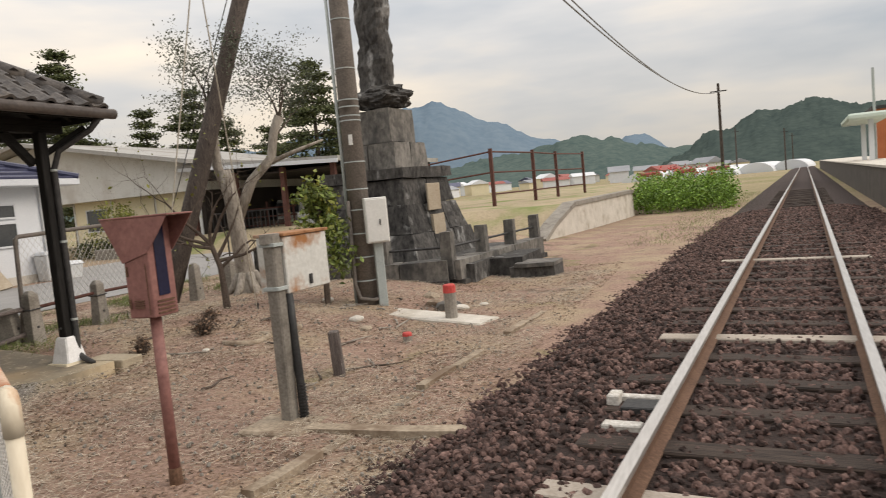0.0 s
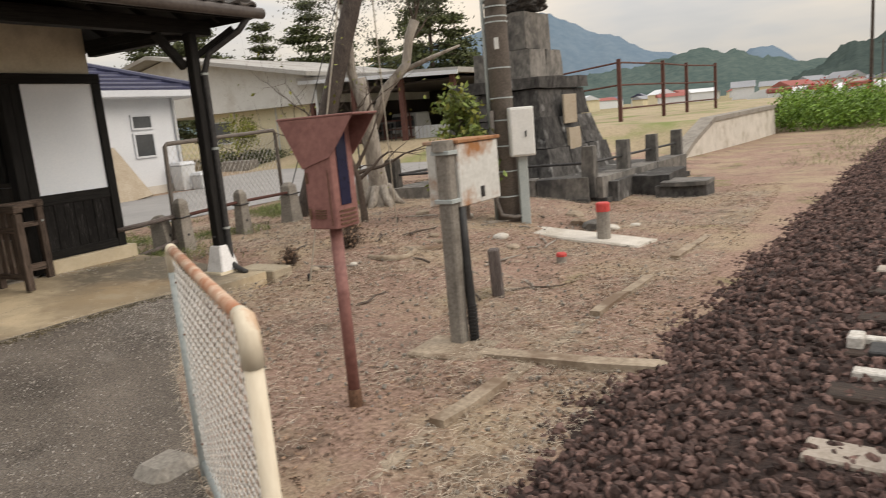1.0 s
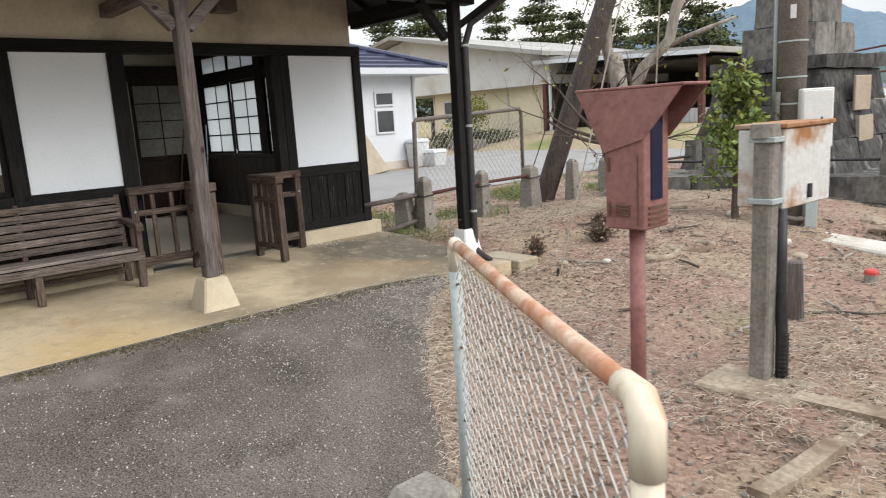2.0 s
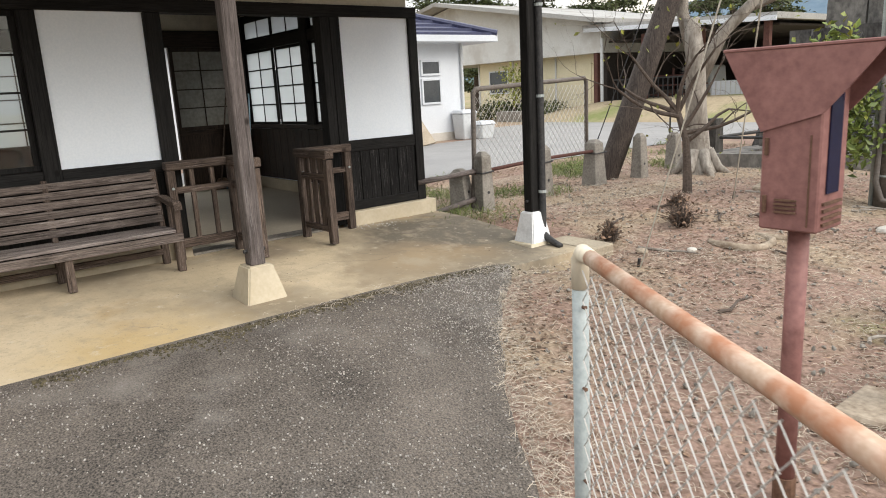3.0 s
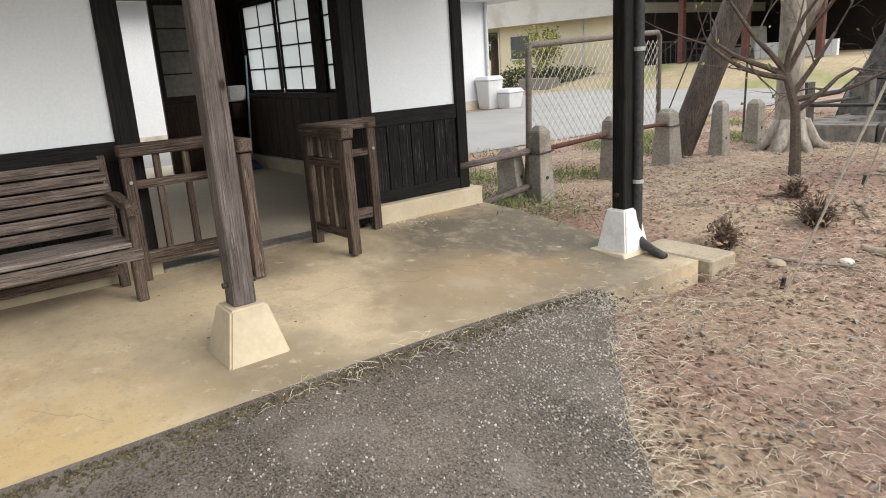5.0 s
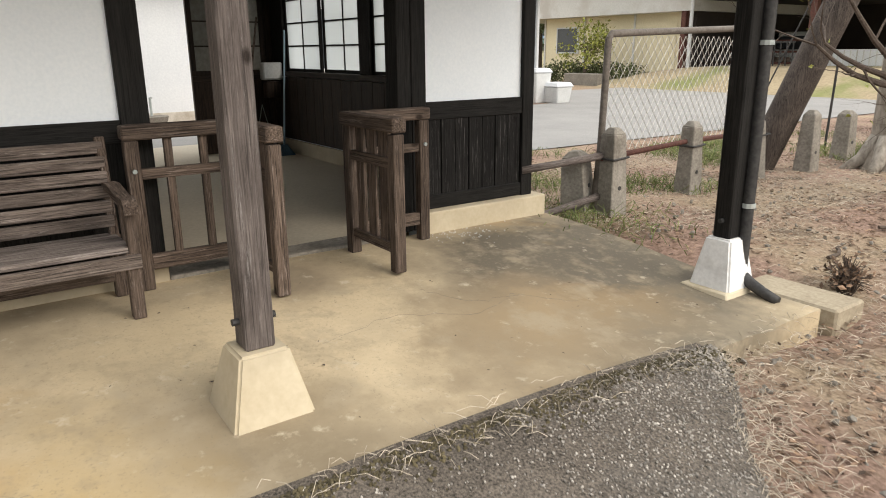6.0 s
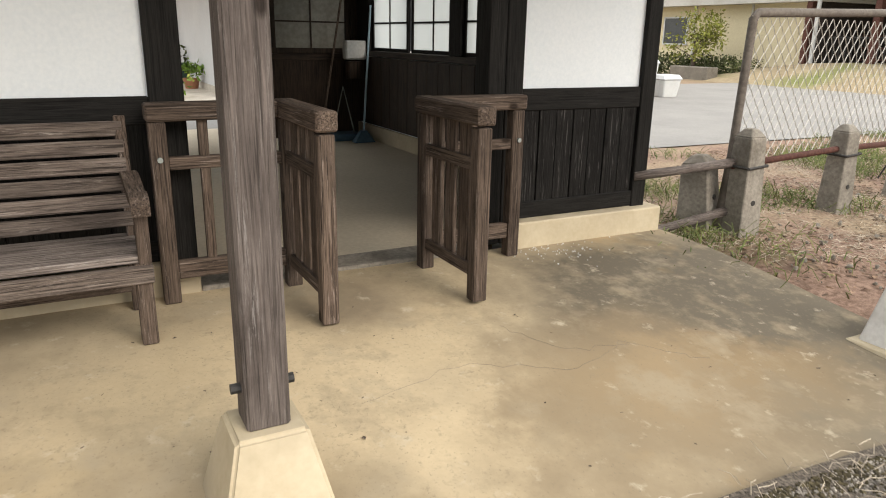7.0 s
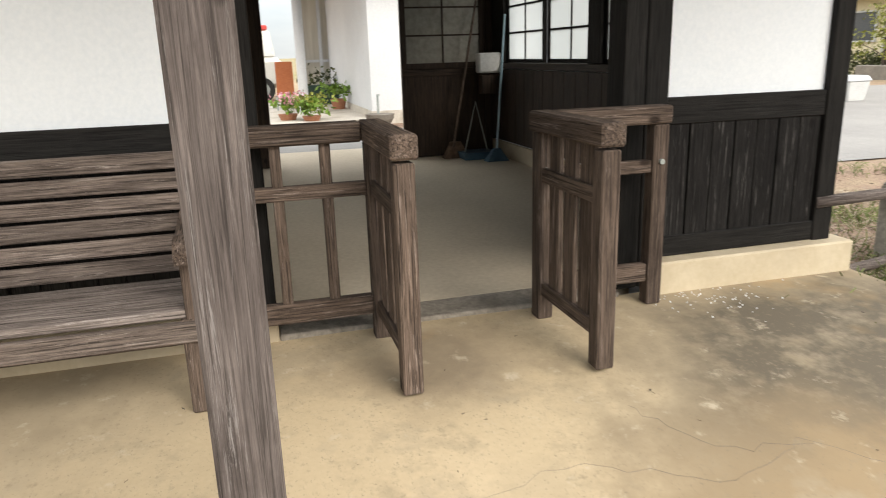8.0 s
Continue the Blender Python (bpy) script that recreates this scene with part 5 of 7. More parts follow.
run(Vector((0, 0, 0)), U, 4.2, 3, 0.0)
run(Vector((0, 0, 0)), Wd, 3.5, 3, 0.02)
run(Wd * 3.5, U, 4.2, 3, 0.0)
part("bed", box(-3.6, 0.4, 0.2, 4.6, -0.3, 0.08), M["stone"], sf, "bare dark earth inside the fence").matrix_basis = pose(0, 0, 0, 0, 0, 0)
for (x0, y0, w, d, z) in ((0.28, 1.1, 0.75, 1.5, 0.06), (0.85, 0.85, 0.85, 0.75, -0.10)):
    part("step_stone", rough(box(x0, x0 + w, y0, y0 + d, -0.4, z), 0.02, x0 * 9, 2), M["stone"], sf)
part("step_stone", rough(box(0.95, 1.72, 0.80, 1.50, -0.098, -0.03), 0.012, 2, 2), M["stone_pale"], sf)


# ---- old goods platform, bed of green plants and far platform ----
def along(y, off):
    """A place off metres beside the left rail's line at y."""
    return TRACK_X0 + TRACK_SLOPE * y + off


plat = thing("goods_platform", "low old concrete platform with a sloping end and grass on top", "platform", pose(0, 0, 0))
bm = bmesh.new()
prof = [(19.4, -0.25), (20.4, 0.12), (22.3, 0.62), (30.4, 0.68)]
top, low_, back = [], [], []
for y, z in prof:
    x = -4.30 + 0.108 * (y - 19.5)
    top.append(bm.verts.new((x, y, z)))
    low_.append(bm.verts.new((x + 0.04, y, -0.5)))
    back.append(bm.verts.new((x - 0.42, y, z)))
for i in range(3):
    bm.faces.new((low_[i], low_[i + 1], top[i + 1], top[i]))
    bm.faces.new((top[i], top[i + 1], back[i + 1], back[i]))
wall_end = [bm.verts.new((back[3].co.x, 30.4, -0.5))]
bm.faces.new((low_[3], wall_end[0], back[3], top[3]))
bmesh.ops.recalc_face_normals(bm, faces=list(bm.faces))
part("wall", bm, M["pale_concrete"], plat, "stained concrete retaining wall")
cop = bmesh.new()
for i in range(3):
    bar(Vector((-4.30 + 0.108 * (prof[i][0] - 19.5) - 0.15, prof[i][0], prof[i][1] + 0.05)), Vector((-4.30 + 0.108 * (prof[i + 1][0] - 19.5) - 0.15, prof[i + 1][0], prof[i + 1][1] + 0.05)), 0.42, 0.13, cop)
part("coping", cop, M["concrete"], plat, "dark concrete coping")
gv, gf = [], []
gx, gy = np.linspace(0, 1, 22), list(np.arange(19.4, 80, 0.7))
for y in gy:
    xe = -4.30 + 0.108 * (min(y, 31) - 19.5) - 0.25 - max(0, y - 31) * 0.02
    zt = -0.25 + 0.93 * step01(19.2, 22.6, y)
    for u in gx:
        x = xe - 24 * u
        gv.append((x, y, zt * (1 - step01(0.55, 0.9, u)) - 0.25 * step01(0.55, 0.9, u) + 0.06 * noise.noise((x * 0.8, y * 0.8, 2)) - 0.8 * step01(70, 80, y)))
for j in range(len(gy) - 1):
    for i in range(21):
        a = j * 22 + i
        gf.append((a, a + 22, a + 23, a + 1))
part_turf = soup("turf", gv, gf, surface("patchy_grass_and_dry_turf", (0.26, 0.205, 0.13), (0.40, 0.325, 0.215), 0.8, fine=12, bump=0.6, stain=(0.16, 0.19, 0.055), stain_scale=0.35, stain_at=(0.50, 0.66), rough=0.95, step=0.03), True)
part_turf.parent = plat

rf = thing("rusty_rail_fence", "rusty brown steel post-and-rail fence on the old platform", "rail fence", pose(-7.9, 26.5, 0.6))
RF = [(0, 0, 0), (0.55, 4.4, 0), (0.65, 8.6, 0), (1.3, 12.4, 0)]
for x, y, z in RF:
    part("post", bar((x, y, -0.3), (x, y, 2.32), 0.13, 0.13), M["iron_red"], rf)
for a, b in zip(RF, RF[1:]):
    for h in (0.55, 1.4, 2.2):
        part("rail", tube([(a[0], a[1], h), (b[0], b[1], h)], 0.035, 6), M["iron_red"], rf)
part("rail", tube([(0, 0, 2.2), (-3.2, -0.6, 1.85)], 0.035, 6), M["iron_red"], rf)
part("rail", tube([(0, 0, 1.4), (-3.2, -0.6, 1.15)], 0.035, 6), M["iron_red"], rf)
part("post", bar((-3.2, -0.6, -0.3), (-3.2, -0.6, 1.95), 0.13, 0.13), M["iron_red"], rf)

far_plat = thing("station_platform", "long concrete station platform beside the track", "platform", pose(0, 0, 0))
bm = bmesh.new()
prev = None
for y in (17.0, 60.0, 130.0):
    x = along(y, GAUGE + 1.75)
    row = [bm.verts.new(p) for p in ((x, y, -0.4), (x, y, 0.92), (x + 5.5, y, 0.92), (x + 5.5, y, -0.4))]
    if prev:
        for i in range(3):
            bm.faces.new((prev[i], row[i], row[i + 1], prev[i + 1]))
    else:
        bm.faces.new(row[::-1])
    prev = row
bm.faces.new(prev)
bmesh.ops.recalc_face_normals(bm, faces=list(bm.faces))
# The body is a darker concrete than the deck above it.
part("body", bm, M["dark_wall"], far_plat)
deck = bmesh.new()
prev = None
for y in (16.98, 60.0, 130.0):
    x = along(y, GAUGE + 1.75)
    row = [deck.verts.new(p) for p in ((x - 0.05, y, 0.924), (x - 0.05, y, 1.0), (x + 5.5, y, 1.0), (x + 5.5, y, 0.924))]
    for i in range(4 if prev else 0):
        deck.faces.new((prev[i], row[i], row[(i + 1) % 4], prev[(i + 1) % 4]))
    if not prev:
        deck.faces.new(row)
    prev = row
deck.faces.new(prev)
bmesh.ops.recalc_face_normals(deck, faces=list(deck.faces))
part("deck", deck, M["pale_concrete"], far_plat, "pale concrete platform deck")
shelter = thing("platform_shelter", "orange-walled platform shelter with a pale green canopy", "shelter", pose(along(52, GAUGE + 3.4), 52, 1.0, 0, 0, -6))
part("wall", box(0.3, 2.6, 0, 0.15, 0, 3.1), M["orange"], shelter)
part("wall", box(0.3, 0.45, 0.15, 5, 0, 3.1), M["orange"], shelter)
part("roof", box(0.1, 2.8, -0.3, 5.2, 3.1, 3.3), M["iron_dark"], shelter)
part("canopy", box(-1.6, 0.4, -9, -0.31, 2.2, 2.55), M["canopy"], shelter, bevel=0.1)
for y in (-8, -2):
    part("post", box(-0.6, -0.35, y, y + 0.25, 0, 2.2), M["far_white"], shelter)
part("pole", tube([(0.2, -1, 0), (0.2, -1, 5.6)], 0.08, 8), M["galv"], shelter)


# ---- leaves ----
def leaves(name, centres, spread, per, size, material, seed=1, flat=0.0, aspect=0.55):
    """Small bent leaves, per of them scattered round each centre."""
    rg = np.random.default_rng(seed)
    c = np.repeat(np.array([q[:3] for q in centres], float), per, axis=0)
    n = len(c)
    p = c + rg.normal(size=(n, 3)) * np.array(spread)
    a = rg.normal(size=(n, 3))
    a /= np.linalg.norm(a, axis=1, keepdims=True)
    b = np.cross(a, rg.normal(size=(n, 3)))
    b /= np.linalg.norm(b, axis=1, keepdims=True)
    a[:, 2] *= 1 - flat
    b[:, 2] *= 1 - flat
    k = size * rg.uniform(0.6, 1.4, (n, 1))
    lift = np.cross(a, b) * k * 0.2
    vs = np.stack([p - a * k, p + b * k * aspect + lift, p + a * k, p - b * k * aspect + lift], axis=1).reshape(-1, 3)
    i = np.arange(n)[:, None] * 4
    fs = np.concatenate([i + np.array([[0, 1, 2]]), i + np.array([[0, 2, 3]])], axis=1).reshape(-1, 3)
    return soup(name, vs.tolist(), fs.tolist(), material)


def limb(rg, p, d, length, r, depth, tips, bm, droop=0.0, split=2, wild=0.5):
    pts, rs = [Vector(p)], [r]
    q, dd = Vector(p), Vector(d).normalized()
    for k in range(4):
        dd = (dd + Vector(rg.normal(size=3)) * 0.14 * wild * 2 + Vector((0, 0, -droop))).normalized()
        q = q + dd * length / 4
        pts.append(q.copy())
        rs.append(r * (1 - 0.14 * (k + 1)))
    tube(pts, rs, 7 if r > 0.02 else 4, bm, True)
    tips.append(tuple(q))
    if depth > 0:
        for _ in range(split):
            nd = (dd + Vector(rg.normal(size=3)) * wild).normalized()
            limb(rg, pts[-1], nd, length * rg.uniform(0.6, 0.85), rs[-1] * 0.7, depth - 1, tips, bm, droop, split, wild)
        nd = (dd + Vector(rg.normal(size=3)) * wild * 1.3).normalized()
        limb(rg, pts[2], nd, length * 0.6, rs[2] * 0.5, depth - 1, tips, bm, droop, split, wild)


def conifer(x, y, h, r, seed, label):
    """Whorls of drooping limbs with flat needle clumps and gaps between them."""
    t = thing("conifer_tree", label, "tree", pose(x, y, ground_z(x, y)), "trees behind the sheds")
    rg = np.random.default_rng(seed)
    wood = tube([(0, 0, -0.2), (0.1, 0, h * 0.5), (0, 0.1, h)], [0.022 * h, 0.013 * h, 0.03], 8)
    cs, z = [], h * 0.22
    while z < h:
        u = (z / h - 0.22) / 0.78
        for k in range(7):
            if rg.random() < 0.2:
                continue
            th, reach = rg.uniform(0, 6.283), r * (1 - u) ** 0.75 * rg.uniform(0.45, 1.15) + 0.18
            tip = (reach * math.cos(th), reach * math.sin(th), z + 0.15 - 0.16 * reach)
            tube([(0.05, 0.03, z), (tip[0] * 0.5, tip[1] * 0.5, z + 0.12), tip], [0.05, 0.035, 0.015], 5, wood)
            for f in np.arange(0.35, 1.05, 0.22 / max(reach, 0.4)):
                cs.append((tip[0] * f + rg.normal() * 0.08, tip[1] * f + rg.normal() * 0.08, z + (tip[2] - z) * f + 0.10))
        z += 0.5 + 0.25 * rg.random()
    part("trunk", wood, M["twig"], t)
    leaves("crown", cs, (0.30, 0.30, 0.13), 34, 0.125, M["leaf_dark"], seed, 0.3).parent = t


for az, d, h, r, s in ((49.2, 46, 11.2, 2.6, 1), (44.0, 52, 8.6, 1.7, 2), (40.6, 48, 9.0, 2.6, 3), (38.3, 50, 7.6, 2.4, 4), (31.4, 40, 9.4, 3.0, 5), (29.4, 42, 7.2, 2.2, 6), (52.5, 50, 9, 2.6, 7), (35.0, 56, 7.5, 2.6, 8), (51, 52, 7.2, 3.0, 9)):
    conifer(0.32 - d * math.sin(radians(az)), 0.37 + d * math.cos(radians(az)), h, r, s, "tall dark green conifer with a ragged crown")

# pollarded tree with pale bark
tr = thing("pollarded_tree", "pale grey-barked pollarded tree with sparse thin leaves and spreading roots", "tree", pose(-7.35, 10.25, 0))
rg = np.random.default_rng(21)
bm = tube([(0, 0, -0.15), (0.0, 0, 0.05), (-0.02, 0, 0.35), (0.0, -0.1, 0.9), (0.06, -0.25, 1.6), (0.02, -0.30, 2.1)], [0.32, 0.25, 0.165, 0.14, 0.125, 0.10], 12)
for a in range(7):
    th = a * 0.9 + 0.3
    tube([(0.12 * math.cos(th), 0.12 * math.sin(th), 0.32), (0.26 * math.cos(th), 0.26 * math.sin(th), 0.08), (0.46 * math.cos(th), 0.46 * math.sin(th), -0.04)], [0.085, 0.07, 0.03], 7, bm)
tube([(0.0, -0.12, 1.2), (0.25, 0.1, 1.9), (0.55, 0.3, 2.25), (0.62, 0.36, 2.7), (0.72, 0.42, 2.95)], [0.10, 0.085, 0.08, 0.075, 0.085], 9, bm)
tube([(0.02, -0.2, 1.5), (-0.12, -0.3, 2.2), (-0.1, -0.3, 2.9), (-0.2, -0.3, 3.3)], [0.09, 0.08, 0.06, 0.04], 8, bm)
tube([(0.45, 0.25, 2.15), (0.95, 0.5, 2.35), (1.3, 0.8, 2.5)], [0.05, 0.035, 0.02], 7, bm)
part("trunk", bm, M["bark"], tr, smooth=True)
bm, tips = bmesh.new(), []
for p, d in (((-0.2, -0.3, 3.2), (0.35, 0.0, 0.9)), ((-0.2, -0.3, 3.1), (0.2, 0.1, 1)), ((0.72, 0.42, 2.95), (0.5, 0.3, 0.8)), ((0.72, 0.42, 2.9), (-0.3, 0.1, 1)), ((-0.1, -0.3, 2.7), (0.0, -0.2, 0.9)), ((0.6, 0.35, 2.6), (0.8, 0.6, 0.6)), ((-0.2, -0.3, 3.2), (0.15, -0.1, 1)), ((0.72, 0.42, 2.95), (0.1, 0.4, 1))):
    limb(rg, p, d, 0.52, 0.024, 3, tips, bm, 0, 2, 0.5)
part("branch", bm, M["twig"], tr)
lv = leaves("leaves", tips, (0.12, 0.12, 0.10), 24, 0.021, M["leaf_grey"], 4)
lv.parent = tr

# bare sapling in front of it
sp = thing("bare_sapling", "leafless young tree with dark spreading branches", "tree", pose(-6.50, 8.62, 0))
rg = np.random.default_rng(8)
bm, tips = tube([(0, 0, -0.1), (-0.01, 0, 0.25), (-0.03, -0.01, 0.62), (-0.12, -0.05, 0.95)], [0.06, 0.05, 0.042, 0.035], 9), []
for p, d, n in (((-0.12, -0.05, 0.93), (-0.55, -0.3, 0.55), 0.7), ((-0.06, -0.02, 0.75), (0.45, 0.25, 0.55), 0.62), ((-0.12, -0.05, 0.95), (-0.1, 0.1, 1), 0.7), ((-0.03, 0, 0.6), (0.55, 0.4, 0.75), 0.6), ((-0.1, -0.05, 0.9), (-0.9, -0.5, 0.35), 0.8), ((-0.12, -0.05, 0.95), (-0.7, -0.6, 0.8), 0.85), ((-0.05, -0.02, 0.7), (0.7, 0.5, 0.35), 0.75), ((-0.12, -0.05, 0.94), (0.25, 0.2, 0.9), 0.8)):
    limb(rg, p, d, n, 0.030, 4, tips, bm, -0.03, 2, 0.5)
part("trunk", bm, M["twig"], sp)
lv = tagged(leaves("leaf", tips[::12], (0.04, 0.04, 0.04), 1, 0.03, M["leaf_yellow"], 3), kind="stuff")
lv.parent = sp

# evergreen shrub by the pole
sb = thing("evergreen_shrub", "upright evergreen shrub with glossy yellow-green leaves", "shrub", pose(-5.14, 9.18, -0.09))
rg = np.random.default_rng(31)
bm, tips = tube([(0, 0, -0.1), (0.02, 0, 0.7), (0, 0.03, 1.5)], [0.05, 0.04, 0.02], 7), []
for k in range(26):
    z = 0.45 + 1.45 * rg.random()
    th = rg.uniform(0, 6.28)
    limb(rg, (0.01, 0.01, z * 0.85), (math.cos(th), math.sin(th), 0.7), 0.26 * (1.35 - z * 0.45), 0.012, 1, tips, bm, 0, 2, 0.45)
part("stem", bm, M["twig"], sb)
lv = leaves("leaves", [t_ for t_ in tips], (0.075, 0.075, 0.09), 15, 0.045, M["leaf"], 7)
lv.parent = sb
lv = leaves("young_leaves", [t_ for t_ in tips if t_[2] > 1.0][::2], (0.09, 0.09, 0.12), 10, 0.045, M["leaf_yellow"], 9)
lv.parent = sb

# dry bushes
for x, y, r, h, s in ((-5.58, 7.03, 0.20, 0.26, 1), (-5.84, 6.30, 0.12, 0.2, 2), (-6.05, 7.7, 0.12, 0.16, 3)):
    db = thing("dry_bush", "withered brown tuft of dry twigs", "dry bush", pose(x, y, ground_z(x, y)))
    rg = np.random.default_rng(s)
    bm = bmesh.new()
    for k in range(150):
        th, e = rg.uniform(0, 6.28), rg.uniform(0.15, 1.4)
        q = Vector((math.cos(th) * math.cos(e) * r * 1.15, math.sin(th) * math.cos(e) * r * 1.15, math.sin(e) * h)) * rg.uniform(0.6, 1.1)
        tube([(0.04 * math.cos(th), 0.04 * math.sin(th), -0.02), tuple(q * 0.55 + Vector((0, 0, 0.03))), tuple(q)], [0.004, 0.003, 0.002], 3, bm, False)
    part("twig_clump", bm, M["twig"], db)
    lv = leaves("dry_leaves", [(0, 0, h * 0.45)], (r * 0.45, r * 0.45, h * 0.22), 170, 0.02, M["dead_leaf"], s)
    lv.parent = db

# flower bed beside the goods platform
fb = thing("green_plant_bed", "dense bright green plants with a few red flowers", "plants", pose(-1.4, 31.0, -0.3))
rg = np.random.default_rng(44)
cs = [(rg.uniform(-1.7, 2.2), rg.uniform(-0.6, 6.0), 0.15 + 1.25 * rg.random() ** 0.8 * (0.8 + 0.4 * math.sin(k))) for k in range(900)]
lv = leaves("leaves", cs, (0.16, 0.16, 0.12), 16, 0.065, M["leaf_bright"], 12)
lv.parent = fb
lv = leaves("flowers", [(rg.uniform(-1.6, 1.6), rg.uniform(0.5, 6), rg.uniform(1.4, 1.85)) for k in range(34)], (0.12, 0.12, 0.08), 5, 0.055, M["flower_red"], 13)
tagged(lv, "small red flowers", kind="stuff")
lv.parent = fb


# ---- bench under the eaves ----
def bench():
    t = thing("slatted_bench", "weathered brown slatted wooden bench with armrests against the wall", "bench", pose(-7.72, 2.93, 0.08, 0, 0, 180))
    # local x runs from the wall (negative is out), y runs along the bench
    L = 1.62
    # The seat slats use a paler timber than the back slats and legs.
    for k in range(5):
        x = -0.42 + k * 0.082
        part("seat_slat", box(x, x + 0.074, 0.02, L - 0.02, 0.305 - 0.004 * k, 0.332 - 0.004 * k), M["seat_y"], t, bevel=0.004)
    for k in range(6):
        z = 0.355 + k * 0.068
        x = -0.075 + 0.011 * k
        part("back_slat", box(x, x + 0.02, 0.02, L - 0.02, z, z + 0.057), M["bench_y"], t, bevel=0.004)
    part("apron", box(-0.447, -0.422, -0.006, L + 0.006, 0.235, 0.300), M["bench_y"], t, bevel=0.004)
    part("stretcher", box(-0.06, -0.03, 0.0, L, 0.08, 0.13), M["aged_y"], t, bevel=0.004)
    for y in (0.0, L / 2 - 0.03, L - 0.055):
        part("leg", box(-0.435, -0.375, y, y + 0.055, 0, 0.304), M["aged_z"], t, bevel=0.005)
        part("leg", bar((-0.04, y + 0.027, 0), (-0.03, y + 0.027, 0.31), 0.055, 0.05), M["aged_z"], t, bevel=0.004)
        part("back_post", bar((-0.05, y + 0.027, 0.30), (0.012, y + 0.027, 0.77), 0.05, 0.04, None, (0, 1, 0)), M["aged_z"], t, bevel=0.004)
        part("seat_bearer", box(-0.41, -0.03, y + 0.008, y + 0.047, 0.245, 0.290), M["aged_x"], t)
    for y in (-0.012, L - 0.05):
        arm, loop = bmesh.new(), []
        pts = [(-0.03, 0.545), (-0.14, 0.552), (-0.26, 0.535), (-0.34, 0.525), (-0.40, 0.535), (-0.455, 0.525), (-0.475, 0.50)]
        for a, za in pts:
            loop.append([arm.verts.new(p) for p in ((a, y, za - 0.018), (a, y + 0.06, za - 0.018), (a, y + 0.06, za + 0.018), (a, y, za + 0.018))])
        for r0, r1 in zip(loop, loop[1:]):
            for q in range(4):
                arm.faces.new((r0[q], r0[(q + 1) % 4], r1[(q + 1) % 4], r1[q]))
        arm.faces.new(loop[0][::-1])
        arm.faces.new(loop[-1])
        bmesh.ops.recalc_face_normals(arm, faces=list(arm.faces))
        ar = part("armrest", arm, M["aged_x"], t)
        part("arm_support", box(-0.43, -0.385, y + 0.008, y + 0.052, 0.30, 0.52), M["aged_z"], ar, bevel=0.004)
        for k in range(3):
            part("spindle", tube([(-0.33 + k * 0.05, y + 0.03, 0.32), (-0.33 + k * 0.05, y + 0.03, 0.53)], 0.009, 6), M["aged_z"], ar)


bench()


# ---- ticket gate rails ----
def gate_rail(name, x_wall, y_in, y_wall, x_out, thin, label):
    """A fence beside the doorway: a panel along the wall and a wing out from it."""
    t = thing("ticket_gate_rail", label, "gate rail", pose(0, 0, 0.08), "ticket gate rails")
    post = 0.065
    s = 1 if y_wall > y_in else -1
    for x, y, lab in ((x_out, y_in, ""), (x_wall, y_in, ""), (x_wall, y_wall, "")):
        h = 0.735 if x == x_out else 0.745
        part("post", box(x - post / 2, x + post / 2, y - post / 2, y + post / 2, 0.0, h), M["aged_z"], t, bevel=0.005)
        if x == x_wall:
            part("bolt", tube([(x + post / 2, y, 0.60), (x + post / 2 + 0.012, y, 0.60)], 0.011, 8), M["galv"], t)
    cap_bm = box(x_wall - 0.045, x_out + 0.045, y_in - 0.042, y_in + 0.042, 0.745, 0.82)
    part("top_rail", cap_bm, M["aged_x"], t, bevel=0.008)
    a, b = sorted((y_in + s * 0.043, y_wall + s * 0.04))
    part("top_rail", box(x_wall - 0.045, x_wall + 0.042, a, b, 0.748, 0.818), M["aged_y"], t, bevel=0.008)
    for z in (0.10, 0.555):
        part("cross_rail", box(x_wall + 0.033, x_out - 0.033, y_in - 0.02, y_in + 0.02, z, z + 0.055), M["aged_x"], t, bevel=0.004)
        a, b = sorted((y_in + s * 0.033, y_wall - s * 0.033))
        part("cross_rail", box(x_wall - 0.02, x_wall + 0.02, a, b, z, z + (0.075 if z < 0.3 else 0.05)), M["aged_y"], t, bevel=0.004)
    for k in range(3):
        x = x_wall + (x_out - x_wall) * (k + 1) / 4
        part("slat", box(x - 0.042, x + 0.042, y_in - 0.009, y_in + 0.009, 0.155, 0.555), M["aged_z"], t, bevel=0.002)
        part("slat", box(x - 0.042, x + 0.042, y_in - 0.009, y_in + 0.009, 0.61, 0.746), M["aged_z"], t, bevel=0.002)
    for k in range(thin):
        y = y_in + (y_wall - y_in) * (k + 1) / (thin + 1)
        part("baluster", box(x_wall - 0.015, x_wall + 0.015, y - 0.019, y + 0.019, 0.175, 0.555), M["aged_z"], t, bevel=0.002)
        part("baluster", box(x_wall - 0.015, x_wall + 0.015, y - 0.019, y + 0.019, 0.605, 0.748), M["aged_z"], t, bevel=0.002)
    return t


gate_rail("left", -7.70, 3.545, 3.03, -7.215, 2, "brown wooden ticket gate rail beside the bench and the doorway")
gate_rail("right", -7.68, 4.195, 4.685, -7.185, 1, "brown wooden ticket gate rail beside the black plank wall")
single("door_post", box(-8.22, -8.07, 3.06, 3.165, 0.1, 2.1), M["inner_z"], "dark brown inner door post of the waiting room", "door post", bevel=0.004)

